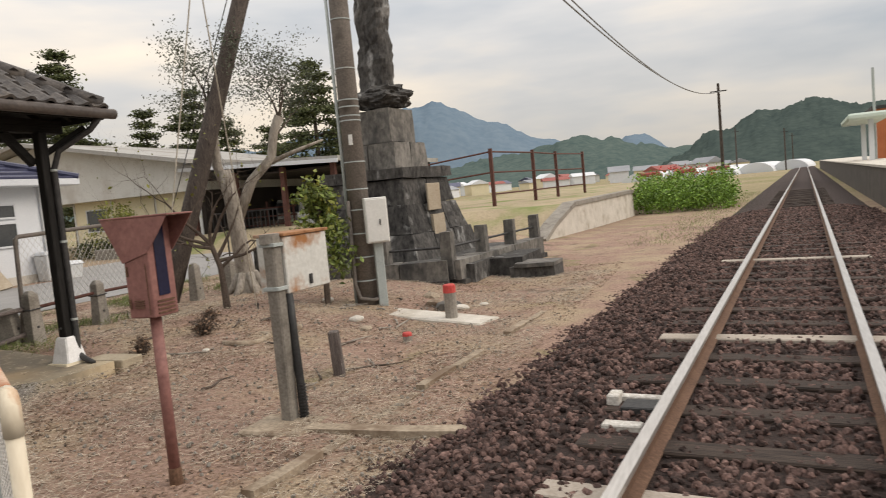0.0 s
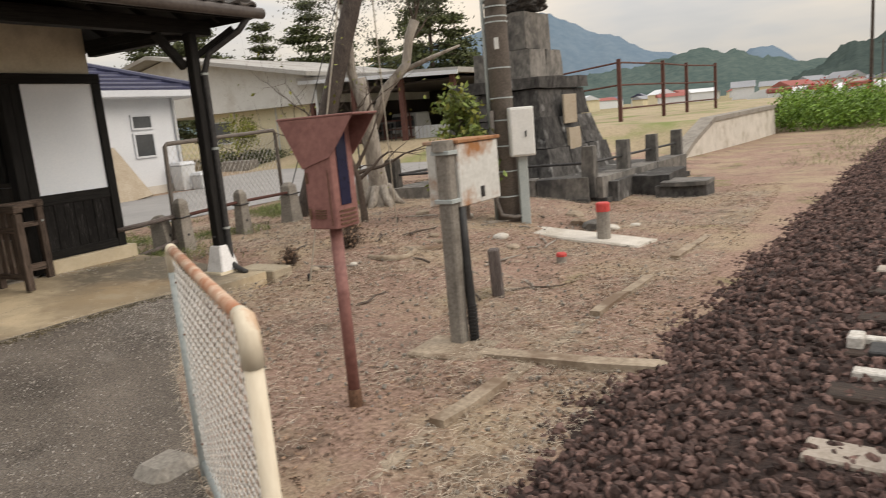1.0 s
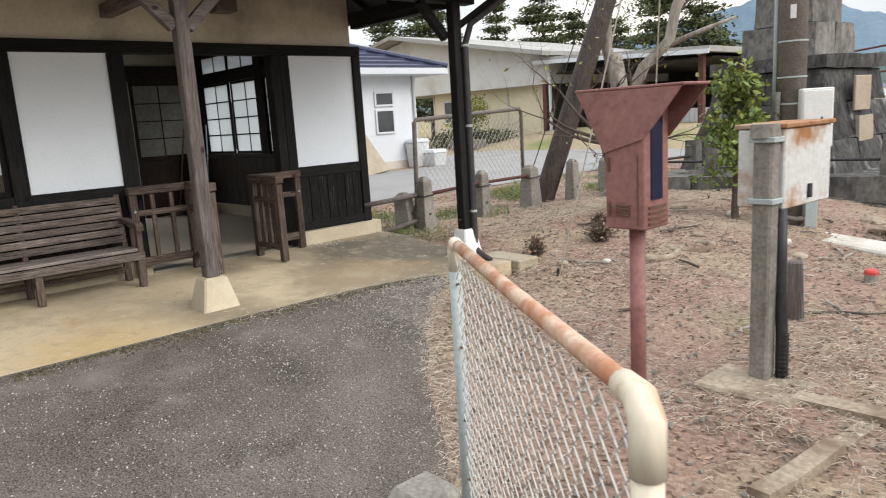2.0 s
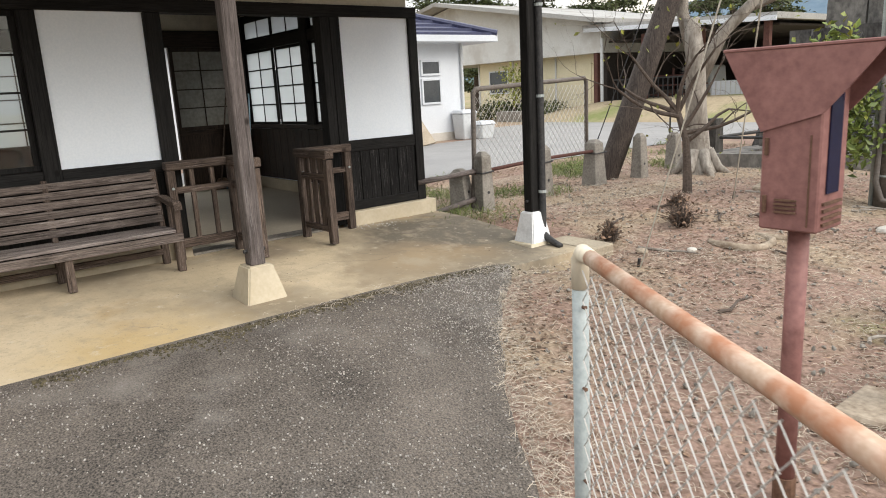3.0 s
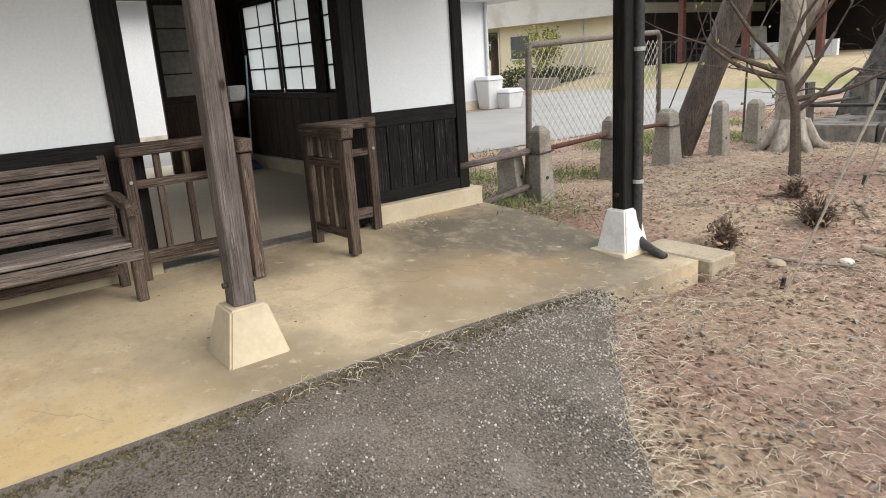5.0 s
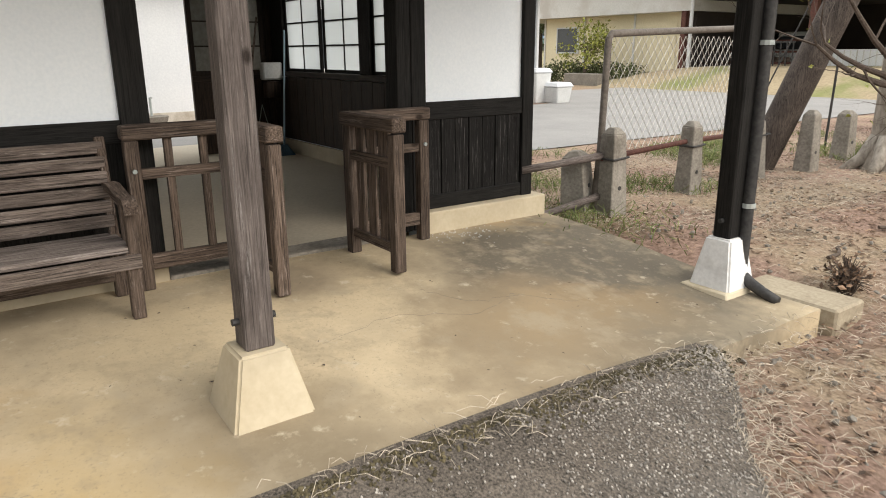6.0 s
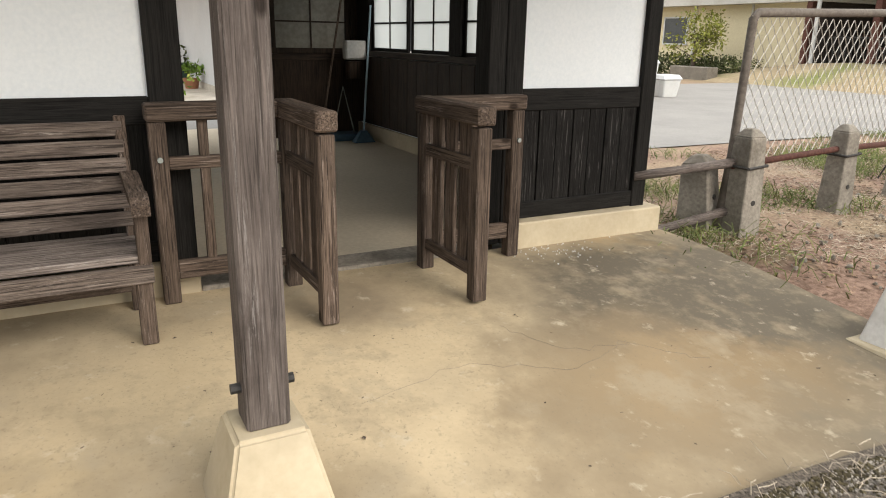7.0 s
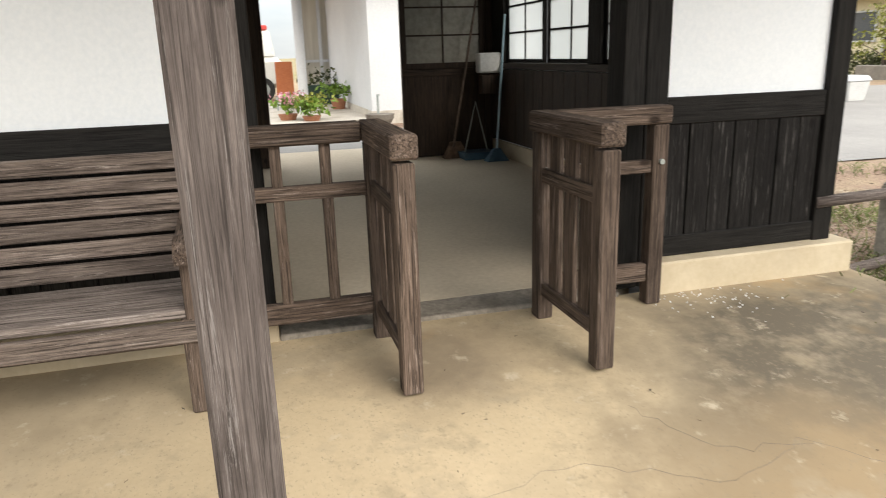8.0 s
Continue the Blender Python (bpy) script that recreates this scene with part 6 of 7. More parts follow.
# ---- waiting room clutter ----
br = thing("broom", "broom with a long brown wooden handle leaning in the corner", "broom", pose(-11.98, 5.12, 0.1))
part("handle", tube([(0.10, -0.05, 0.12), (-0.06, 0.26, 1.5)], 0.012, 8), M["aged_z"], br)
part("brush", frustum(0.10, 0.26, 0.06, 0.10, 0.0, 0.16), M["dead_leaf"], br)
dpn = thing("dustpan", "blue dustpan with a wire handle on the floor", "dustpan", pose(-11.86, 5.30, 0.1))
part("pan", frustum(0.26, 0.30, 0.28, 0.34, 0.0, 0.07), M["blue_plastic"], dpn)
part("handle", tube([(0, -0.12, 0.06), (0, 0.0, 0.55), (0, 0.12, 0.06)], 0.008, 6), M["galv"], dpn)
mop = thing("mop", "mop with a pale blue pole leaning on the window wall", "mop", pose(-11.6, 5.42, 0.1))
part("pole", tube([(0, 0, 0.06), (-0.02, 0.1, 1.35)], 0.011, 8), surface("pale_blue_plastic", (0.30, 0.46, 0.55), (0.36, 0.52, 0.62), 5, rough=0.4), mop)
part("head", frustum(0.12, 0.22, 0.05, 0.06, 0.0, 0.12), M["blue_plastic"], mop)
wb = thing("wall_box", "white plastic box hung on the post above a wooden box", "wall box", pose(-11.95, 5.47, 0.78))
part("case", box(-0.02, 0.10, -0.13, 0.10, 0.14, 0.33), M["pale_plastic"], wb, bevel=0.015)
part("box", box(-0.02, 0.09, -0.10, 0.07, -0.06, 0.12), M["inner_z"], wb, bevel=0.006)

# ---- roof tiles near the corner ----
def tile_mesh():
    bm = bmesh.new()
    rows_ = []
    for v, lift in ((0.0, 0.0), (0.215, 0.010)):
        row = []
        for k in range(7):
            u = k / 6
            row.append(bm.verts.new((-0.112 + 0.224 * u, -v, 0.022 + 0.026 * math.sin(u * math.pi * 2) * (1 if u < 0.5 else 0.55) - lift)))
        rows_.append(row)
    skirt = [bm.verts.new((p.co.x, 0.0, p.co.z - 0.03)) for p in rows_[0]]
    for a, b in ((rows_[0], rows_[1]),):
        for k in range(6):
            bm.faces.new((a[k], a[k + 1], b[k + 1], b[k]))
            bm.faces.new((skirt[k], skirt[k + 1], a[k + 1], a[k]))
    bmesh.ops.recalc_face_normals(bm, faces=list(bm.faces))
    return mesh_of("roof_tile", bm, M["tile"], False)


TILE = tile_mesh()
ang = math.degrees(math.atan(PITCH))
stepx = 0.19 * math.cos(radians(ang))
for k in range(14):
    run_in = k * stepx
    z = EZ + 0.062 + PITCH * run_in
    ymax = EY - run_in
    for j in range(15):
        y = ymax - 0.08 - j * 0.212
        if y < 2.4:
            break
        ob = new("roof_tile", TILE)
        ob.parent = roof
        ob.matrix_basis = pose(EX + 0.05 - run_in, y, z, 0, 0, -90) @ pose(0, 0, 0, ang * -1, 0, 0) @ pose(0, 0, 0.003 * math.sin(j * 5 + k * 3), 0, 0.9 * math.sin(j * 7 + k), 0)
    for j in range(8):
        x = EX - run_in - 0.08 - j * 0.212
        ob = new("roof_tile", TILE)
        ob.parent = roof
        ob.matrix_basis = pose(x, EY + 0.05 - run_in, z, 0, 0, 0) @ pose(0, 0, 0, -ang, 0, 0) @ pose(0, 0, 0.003 * math.sin(j * 3 + k), 0, 0.9 * math.sin(j * 5 + k), 0)
for k in range(14):
    a, b = k * 0.24, (k + 1) * 0.24 + 0.03
    part("hip_tile", tube([(EX - a, EY - a, EZ + 0.10 + PITCH * a), (EX - b, EY - b, EZ + 0.105 + PITCH * b)], [0.085, 0.075], 8), M["tile"], roof, smooth=True)

# concrete drain block at the corner of the porch
M["drain"] = surface("stained_beige_concrete", (0.26, 0.215, 0.155), (0.42, 0.36, 0.265), 5, fine=45, bump=0.2, rough=0.9)
single("drain_block", box(-6.22, -5.66, 5.84, 6.13, -0.25, -0.055), M["drain"], "low beige concrete block beside the downpipe outlet", "concrete block", bevel=0.012)


# ---- buildings across the road ----
def window_unit(parent, x0, x1, y0, y1, z0, z1, frame=0.05):
    """A glazed window in a wall of constant x (x0 outermost) or constant y."""
    w = part("window", box(x0, x1, y0, y1, z0, z1), M["dark_glass_far"], parent)
    along_y = (y1 - y0) > (x1 - x0)
    for a, b, c, d in (((y0 if along_y else x0) - frame, (y0 if along_y else x0), z0, z1), ((y1 if along_y else x1), (y1 if along_y else x1) + frame, z0, z1), ((y0 if along_y else x0) - frame, (y1 if along_y else x1) + frame, z1, z1 + frame), ((y0 if along_y else x0) - frame, (y1 if along_y else x1) + frame, z0 - frame, z0)):
        bm = box(x0, x1 + 0.02, a, b, c, d) if along_y else box(a, b, y0 - 0.02, y1, c, d)
        part("frame", bm, M["far_white"], w)
    return w


hs = thing("white_house", "single-storey white rendered house with a glazed blue tiled hip roof", "house", pose(0, 0, 0))
HX = -17.0
part("wall", box(-22.6, HX, 5.17, 14.25, -0.1, 2.72), M["house_white"], hs)
part("plinth", box(-22.62, HX + 0.02, 5.15, 14.27, -0.1, 0.22), M["pale_concrete"], hs)
window_unit(hs, HX - 0.05, HX + 0.03, 12.80, 13.36, 1.05, 1.62)
window_unit(hs, HX - 0.05, HX + 0.03, 12.80, 13.36, 1.80, 2.10)
window_unit(hs, HX - 0.05, HX + 0.03, 8.2, 9.8, 0.9, 2.0)
rb = bmesh.new()
e0, e1, f0, f1, ez = -23.2, HX + 0.62, 4.5, 15.0, 2.74
cx = (e0 + e1) / 2
v = [rb.verts.new(p) for p in ((e1, f0, ez), (e1, f1, ez), (e0, f1, ez), (e0, f0, ez), (cx, f0 + 3.4, ez + 1.25), (cx, f1 - 3.4, ez + 1.25))]
for q in ((0, 1, 5, 4), (1, 2, 5), (2, 3, 4, 5), (3, 0, 4), (3, 2, 1, 0)):
    rb.faces.new([v[i] for i in q])
rf_ob = part("roof", rb, M["blue_tile"], hs, "glazed dark blue tiled hip roof")
slope = math.atan2(1.25, (e1 - e0) / 2)
for k in range(9):
    u = (k + 0.2) / 9
    x = e1 + (cx - e1) * u
    part("tile_course", bar((x, f0 + 3.4 * u, ez + 1.25 * u + 0.02), (x, f1 - 3.4 * u, ez + 1.25 * u + 0.02), 0.05, 0.05), M["blue_tile"], rf_ob)
for k in range(8):
    u = (k + 0.2) / 8
    y = f1 - 3.4 * u
    part("tile_course", bar((e1 + (cx - e1) * u, y, ez + 1.25 * u + 0.02), (e0 + (cx - e0) * u, y, ez + 1.25 * u + 0.02), 0.05, 0.05), M["blue_tile"], rf_ob)
for a in ((e1, f1), (e1, f0)):
    yy = f1 - 3.4 if a[1] == f1 else f0 + 3.4
    part("hip_ridge", tube([(a[0], a[1], ez + 0.05), (cx, yy, ez + 1.30)], 0.09, 8), M["blue_tile"], rf_ob)
part("ridge", tube([(cx, f0 + 3.4, ez + 1.30), (cx, f1 - 3.4, ez + 1.30)], 0.10, 8), M["blue_tile"], rf_ob)
part("eaves_board", box(e1 - 0.02, e1 + 0.01, f0, f1, ez - 0.16, ez), M["far_white"], hs, "white eaves board")
part("eaves_board", box(e0, e1, f1 - 0.02, f1 + 0.01, ez - 0.16, ez - 0.001), M["far_white"], hs, "white eaves board")
part("soffit", box(e0, e1, f0, f1, ez - 0.17, ez - 0.161), M["far_white"], hs)
part("downpipe", tube([(HX + 0.06, 14.15, 2.6), (HX + 0.06, 14.15, 0)], 0.04, 8), M["pale_plastic"], hs)
# glazed porch of the house
gp = thing("glazed_porch", "pale glazed house porch with drawn curtains behind the glass", "porch", pose(0, 0, 0))
part("step", box(-22.6, -16.9, 3.3, 5.16, -0.1, 0.10), M["pale_concrete"], gp, "pale concrete step")
part("wall", box(-22.75, -22.6, 4.5, 6.5, 0.0, 2.9), surface("pale_curtain_behind_glass", (0.50, 0.47, 0.40), (0.66, 0.63, 0.56), 6, (1, 1, 0.05), 20, rough=0.35), gp)
for y in (4.5, 4.95, 5.45, 5.95):
    part("mullion", box(-22.6, -22.52, y, y + 0.07, 0.1, 2.8), M["far_white"], gp)
part("transom", box(-22.6, -22.53, 4.57, 6.5, 1.0, 1.06), M["far_white"], gp)
part("column", tube([(-19.0, 4.22, 0.1), (-19.0, 4.22, 2.7)], 0.09, 12), M["far_white"], gp)
part("beam", box(-22.6, -17.1, 3.3, 5.1, 2.7, 2.85), M["far_white"], gp)


def pot_plant(x, y, z, r, h, petals, seed, label, spread=0.11):
    t = thing("potted_plant", label, "potted plant", pose(x, y, z))
    part("pot", tube([(0, 0, 0), (0, 0, h)], [r * 0.75, r], 14), M["terracotta"], t)
    rg = np.random.default_rng(seed)
    cs = [(rg.normal() * r * 0.8, rg.normal() * r * 0.8, h + 0.1 + rg.random() * 0.15) for _ in range(40)]
    a = leaves("leaves", cs, (0.05, 0.05, 0.05), 5, 0.05, M["leaf_bright"], seed)
    a.parent = t
    if petals:
        b = leaves("flowers", [(c[0] * 1.2, c[1] * 1.2, c[2] + 0.08) for c in cs], (0.05, 0.05, 0.04), 4, 0.035, M[petals], seed + 1)
        tagged(b, "small flowers", kind="stuff")
        b.parent = t


pot_plant(-17.6, 3.82, 0.10, 0.17, 0.10, "flower_pink", 1, "pink flowering plant in a wide pot")
pot_plant(-17.2, 4.18, 0.10, 0.16, 0.08, "leaf_yellow", 2, "yellow-green plant in a low pot")
pot_plant(-19.6, 4.95, 0.10, 0.16, 0.2, "", 3, "leafy green plant in a terracotta pot")
gpl = thing("planter_box", "dark green plastic planter box with dark plants", "planter", pose(-21.4, 4.78, 0.10))
part("box", frustum(0.5, 0.75, 0.55, 0.85, 0, 0.42), M["green_plastic"], gpl, bevel=0.01)
lv = leaves("leaves", [(0, y, 0.55) for y in (-0.3, -0.1, 0.1, 0.3)], (0.12, 0.1, 0.12), 40, 0.05, M["leaf_dark"], 5)
lv.parent = gpl
sgn = thing("standing_sign", "orange and white standing notice board", "notice board", pose(-20.0, 3.95, 0.10))
part("board", box(-0.02, 0.02, -0.17, 0.17, 0.3, 0.95), M["orange"], sgn)
part("leg", box(-0.02, 0.02, -0.2, -0.16, 0, 0.3), M["galv"], sgn)
part("leg", box(-0.02, 0.02, 0.16, 0.2, 0, 0.3), M["galv"], sgn)
tp = thing("stone_basin", "small grey basin with a standing tap by the house wall", "basin", pose(-16.6, 5.22, 0.0))
part("bowl", tube([(0, 0, 0), (0, 0, 0.12), (0, 0, 0.2)], [0.14, 0.22, 0.24], 14), M["concrete"], tp)
part("tap", tube([(-0.12, 0.0, 0), (-0.12, 0, 0.5), (-0.02, 0, 0.5)], 0.02, 8), M["galv"], tp)

van = thing("parked_van", "white parked minivan with a red roof band", "van", pose(-26.0, 3.45, 0.0))
part("body", box(-1.0, 1.0, -1.9, 0.75, 0.35, 1.15), M["white_box"], van, bevel=0.12)
part("cabin", frustum(1.85, 2.4, 1.6, 2.2, 1.13, 1.85, None, 0, -0.6), M["white_box"], van, bevel=0.06)
part("roof_band", box(-0.8, 0.8, -1.65, 0.45, 1.85, 1.98), M["red_paint"], van, bevel=0.03)
part("window", box(0.88, 0.94, -1.5, -0.1, 1.2, 1.65), M["dark_glass_far"], van)
for y in (-1.3, 0.2):
    w_ = part("wheel", tube([(0.82, y, 0.32), (1.03, y, 0.32)], 0.32, 18), M["black_rubber"], van)
    part("rim", tube([(1.031, y, 0.32), (1.045, y, 0.32)], 0.18, 12), M["galv"], w_)

# bins by the house
for x, y, h, lab in ((-16.7, 13.95, 0.80, "tall pale grey plastic bin with a lid"), (-16.3, 14.25, 0.48, "low pale grey plastic bin")):
    b_ = thing("plastic_bin", lab, "bin", pose(x, y, 0), "bins by the house")
    part("body", frustum(0.40, 0.40, 0.50, 0.50, 0, h - 0.1), M["pale_plastic"], b_, bevel=0.02)
    part("lid", frustum(0.56, 0.56, 0.44, 0.44, h - 0.1, h), M["far_white"], b_, bevel=0.02)
lp = single("leaning_board", bar((-15.9, 11.55, -0.02), (-16.9, 11.35, 1.25), 1.5, 0.05, None, (1, 0, 0.5)), M["plaque"], "large tan board leaning against the white house", "board")

wk = thing("workshop", "long cream and grey workshop with a shallow corrugated roof", "workshop", pose(0, 0, 0))
part("wall", box(-26.4, -19.55, 23.3, 33, -0.1, 2.42), M["house_cream"], wk, "cream panel wall")
ub = bmesh.new()
prof = [(-30.0, 2.40), (-30.0, 4.55), (-27.6, 5.0), (-19.0, 3.45), (-19.0, 2.40)]
a = [ub.verts.new((x, 22.75, z)) for x, z in prof]
b = [ub.verts.new((x, 33.0, z)) for x, z in prof]
ub.faces.new(a)
ub.faces.new(b[::-1])
for k in range(5):
    ub.faces.new((a[k], b[k], b[(k + 1) % 5], a[(k + 1) % 5]))
bmesh.ops.recalc_face_normals(ub, faces=list(ub.faces))
part("upper_wall", ub, M["house_grey"], wk, "pale grey cladding")
for x in (-26.4, -24.2, -21.75):
    part("joint_strip", box(x, x + 0.07, 23.26, 23.298, 0, 2.40), M["house_grey"], wk)
part("roof", bar((-27.7, 27.6, 5.12), (-18.6, 27.6, 3.5), 11.4, 0.16), M["shed_roof"], wk, "grey corrugated roof")
part("roof", bar((-30.6, 27.6, 4.58), (-27.7, 27.6, 5.12), 11.4, 0.16), M["shed_roof"], wk, "grey corrugated roof")
window_unit(wk, -25.6, -24.5, 23.25, 23.305, 1.1, 2.0)
part("door", box(-21.0, -19.9, 23.27, 23.298, 0.0, 2.1), M["house_cream"], wk)

cp = thing("carport", "open carport, inside coloured shade-dark, with a pale roof on brown steel columns", "carport", pose(0, 0, 0))
part("roof", bar((-19.6, 27.2, 3.32), (-12.3, 27.2, 2.98), 9.6, 0.18), M["shed_roof"], cp, "pale grey corrugated roof")
part("fascia", bar((-19.5, 22.38, 3.22), (-12.3, 22.38, 2.90), 0.05, 0.14), M["far_white"], cp)
# Shade is in the colour here; side_wall is added over the cream workshop.
part("back_wall", box(-19.5, -12.6, 31.5, 31.7, 0, 3.0), M["shade_inside"], cp)
part("side_wall", box(-19.52, -19.2, 23.36, 31.5, 0, 2.73), M["shade_inside"], cp)
part("ceiling", box(-19.3, -12.6, 23.2, 31.5, 2.74, 2.80), M["shade_inside"], cp)
for x in (-19.3, -17.2, -15.0, -12.8):
    part("column", box(x - 0.09, x + 0.09, 22.8, 22.98, 0, 2.9), M["iron_red"], cp)
part("wall", box(-15.4, -12.9, 24.2, 24.35, 0, 1.15), M["house_white"], cp, "low white boarded wall")
for k in range(14):
    part("board_joint", box(-15.4 + k * 0.18, -15.37 + k * 0.18, 24.18, 24.199, 0.02, 1.13), M["house_grey"], cp)
for z in (0.35, 0.7, 1.05, 1.4):
    part("shelf_rail", box(-18.9, -16.0, 25.0, 25.06, z, z + 0.06), M["iron_red"], cp)
for x in (-18.7, -17.5, -16.2):
    part("shelf_post", box(x, x + 0.07, 25.06, 25.12, 0, 1.7), M["iron_red"], cp)
part("crate", box(-18.3, -17.3, 25.2, 26.0, 0.0, 0.9), M["aged_x"], cp)
part("crate", box(-16.8, -16.1, 25.3, 26.0, 0.0, 0.6), M["galv"], cp)

part("low_wall", rough(box(-19.0, -15.6, 22.9, 23.15, -0.05, 0.55), 0.05, 7, 3), M["iron_red"], cp, "rough brown low wall")
gate_ = part("iron_gate", box(-18.9, -15.7, 23.3, 23.34, 1.35, 1.40), M["iron_dark"], cp, "dark iron railing")
for k in range(17):
    part("bar", box(-18.88 + k * 0.195, -18.85 + k * 0.195, 23.305, 23.335, 0.5, 1.349), M["iron_dark"], gate_)
part("post", tube([(-18.92, 22.7, 0), (-18.92, 22.7, 2.9)], 0.06, 8), M["pale_plastic"], cp, "white pipe post")
truck = thing("parked_truck", "pale small truck parked in the dark carport", "truck", pose(-17.2, 28.2, 0))
part("cabin", frustum(1.5, 1.3, 1.35, 1.1, 0.45, 1.75, None, -0.9, 0), M["white_box"], truck, bevel=0.06)
part("windscreen", box(-1.5, -0.35, -0.70, -0.62, 1.15, 1.6), M["dark_glass_far"], truck)
part("cargo_bed", box(-0.1, 1.9, -0.7, 0.7, 0.55, 1.0), M["white_box"], truck, bevel=0.03)
for x in (-0.9, 1.3):
    part("wheel", tube([(x, -0.72, 0.28), (x, -0.55, 0.28)], 0.28, 16), M["black_rubber"], truck)

gtree = thing("yellow_green_tree", "small rounded tree with yellow-green leaves before the workshop", "tree", pose(-22.4, 21.5, 0))
rg = np.random.default_rng(61)
bm, tips = tube([(0, 0, -0.1), (0.05, 0, 0.7), (0, 0.05, 1.3)], [0.07, 0.06, 0.04], 8), []
for k in range(14):
    th = rg.uniform(0, 6.28)
    limb(rg, (0, 0, 0.6 + 0.6 * rg.random()), (math.cos(th), math.sin(th), 0.9), 0.6, 0.02, 1, tips, bm, 0, 2, 0.5)
part("trunk", bm, M["twig"], gtree)
lv = leaves("leaves", tips, (0.15, 0.15, 0.14), 26, 0.055, M["leaf_yellow"], 15)
lv.parent = gtree
hd = thing("clipped_hedge", "dark green hedge along the workshop wall", "hedge", pose(-22.6, 22.0, 0))
lv = leaves("leaves", [(rg.uniform(-2.2, 2.2), rg.uniform(-0.4, 0.4), 0.1 + 0.6 * rg.random()) for _ in range(260)], (0.12, 0.12, 0.08), 16, 0.05, M["leaf_dark"], 16)
lv.parent = hd
pb = single("planter_kerb", box(-22.6, -21.0, 20.7, 21.2, -0.05, 0.40), M["concrete"], "grey concrete planter trough by the road", "planter", bevel=0.02)
stk = thing("iron_stake", "thin dark iron stake in the earth", "stake", pose(-8.52, 11.3, 0, 2, 2, 0))
part("rod", tube([(0, 0, -0.2), (0, 0, 1.02)], 0.016, 6), M["iron_dark"], stk)

# ---- far fields: town, hills, pole line ----
def hill(name, dist, depth, ctrl, material, label, rough_amp, seed):
    vs, fs, n, m = [], [], 260, 14
    az0, az1 = ctrl[0][0], ctrl[-1][0]
    for i in range(n):
        az = az0 + (az1 - az0) * i / (n - 1)
        el = ctrl[-1][1]
        for (a0, e0_), (a1, e1_) in zip(ctrl, ctrl[1:]):
            if a0 >= az >= a1:
                u = (a0 - az) / (a0 - a1)
                u = u * u * (3 - 2 * u)
                el = e0_ + (e1_ - e0_) * u
        for j in range(m):
            v_ = j / (m - 1)
            d = dist - depth * (1 - v_)
            top = dist * math.tan(radians(el)) * math.sin(v_ * math.pi / 2)
            wob = rough_amp * dist * 0.006 * (noise.noise((az * 0.55, v_ * 3, seed)) + 0.6 * noise.noise((az * 2.6, v_ * 6, seed + 3)) + 0.35 * noise.noise((az * 8, v_ * 9, seed + 6)))
            vs.append((0.3 - d * math.sin(radians(az)), 0.4 + d * math.cos(radians(az)), -0.5 + max(0, top + wob * min(1, v_ * 1.5))))
    for i in range(n - 1):
        for j in range(m - 1):
            a_ = i * m + j
            fs.append((a_, a_ + 1, a_ + m + 1, a_ + m))
    tagged(soup(name, vs, fs, material, True), label, "hill", kind="structure")


# The hill colours already hold the haze; no air is modelled.
hill("backdrop_far_hills", 2100, 500, [(75, 3), (48, 4.2), (36, 4.6), (29, 6.0), (22, 7.2), (17.5, 5.4), (13, 3.6), (9, 2.3), (5.7, 3.2), (3.2, 1.8), (-20, 1.6)], M["hill_far"], "wooded mountains in the distance with blue haze painted in", 1.0, 1)
hill("backdrop_mid_hills", 1200, 300, [(60, 0.6), (24, 1.6), (15, 2.6), (10.8, 3.5), (8, 3.1), (6.0, 2.4), (3.2, 1.9), (-20, 1.2)], M["hill_mid"], "green wooded hills with haze painted in", 1.0, 4)
hill("backdrop_near_hills", 620, 170, [(5, 0.3), (3.0, 1.4), (0.0, 2.9), (-3.5, 3.8), (-6.5, 4.3), (-9.3, 3.6), (-14, 4.0), (-30, 2)], M["hill_near"], "dark green wooded hill behind the fields with slight haze painted in", 1.0, 9)

rg = np.random.default_rng(77)
for k in range(46):
    az = rg.uniform(-1.5, 27)
    d = rg.uniform(190, 360)
    x, y = 0.3 - d * math.sin(radians(az)), 0.4 + d * math.cos(radians(az))
    w_, l_, h_ = rg.uniform(4, 6.5), rg.uniform(5, 9), rg.uniform(2.2, 3.4)
    hh = thing("far_house", "small far house with a pitched roof in the town", "house", pose(x, y, -0.4, 0, 0, rg.uniform(0, 180)), "houses of the far town")
    part("wall", box(-w_ / 2, w_ / 2, -l_ / 2, l_ / 2, 0, h_), M[("house_white", "house_cream", "house_grey")[k % 3]], hh)
    r_ = bmesh.new()
    q = [r_.verts.new(p) for p in ((-w_ / 2 - 0.4, -l_ / 2 - 0.4, h_), (w_ / 2 + 0.4, -l_ / 2 - 0.4, h_), (w_ / 2 + 0.4, l_ / 2 + 0.4, h_), (-w_ / 2 - 0.4, l_ / 2 + 0.4, h_), (0, -l_ / 2 - 0.4, h_ + w_ * 0.25), (0, l_ / 2 + 0.4, h_ + w_ * 0.25))]
    for f in ((0, 1, 4), (1, 2, 5, 4), (2, 3, 5), (3, 0, 4, 5), (3, 2, 1, 0)):
        r_.faces.new([q[i] for i in f])
    part("roof", r_, M[("far_grey", "blue_tile", "far_white", "far_grey", "far_red")[k % 5]], hh)
    for s in (-0.25, 0.25):
        part("window", box(w_ / 2, w_ / 2 + 0.05, l_ * s - 0.8, l_ * s + 0.8, 1.0, 2.1), M["dark_glass_far"], hh)
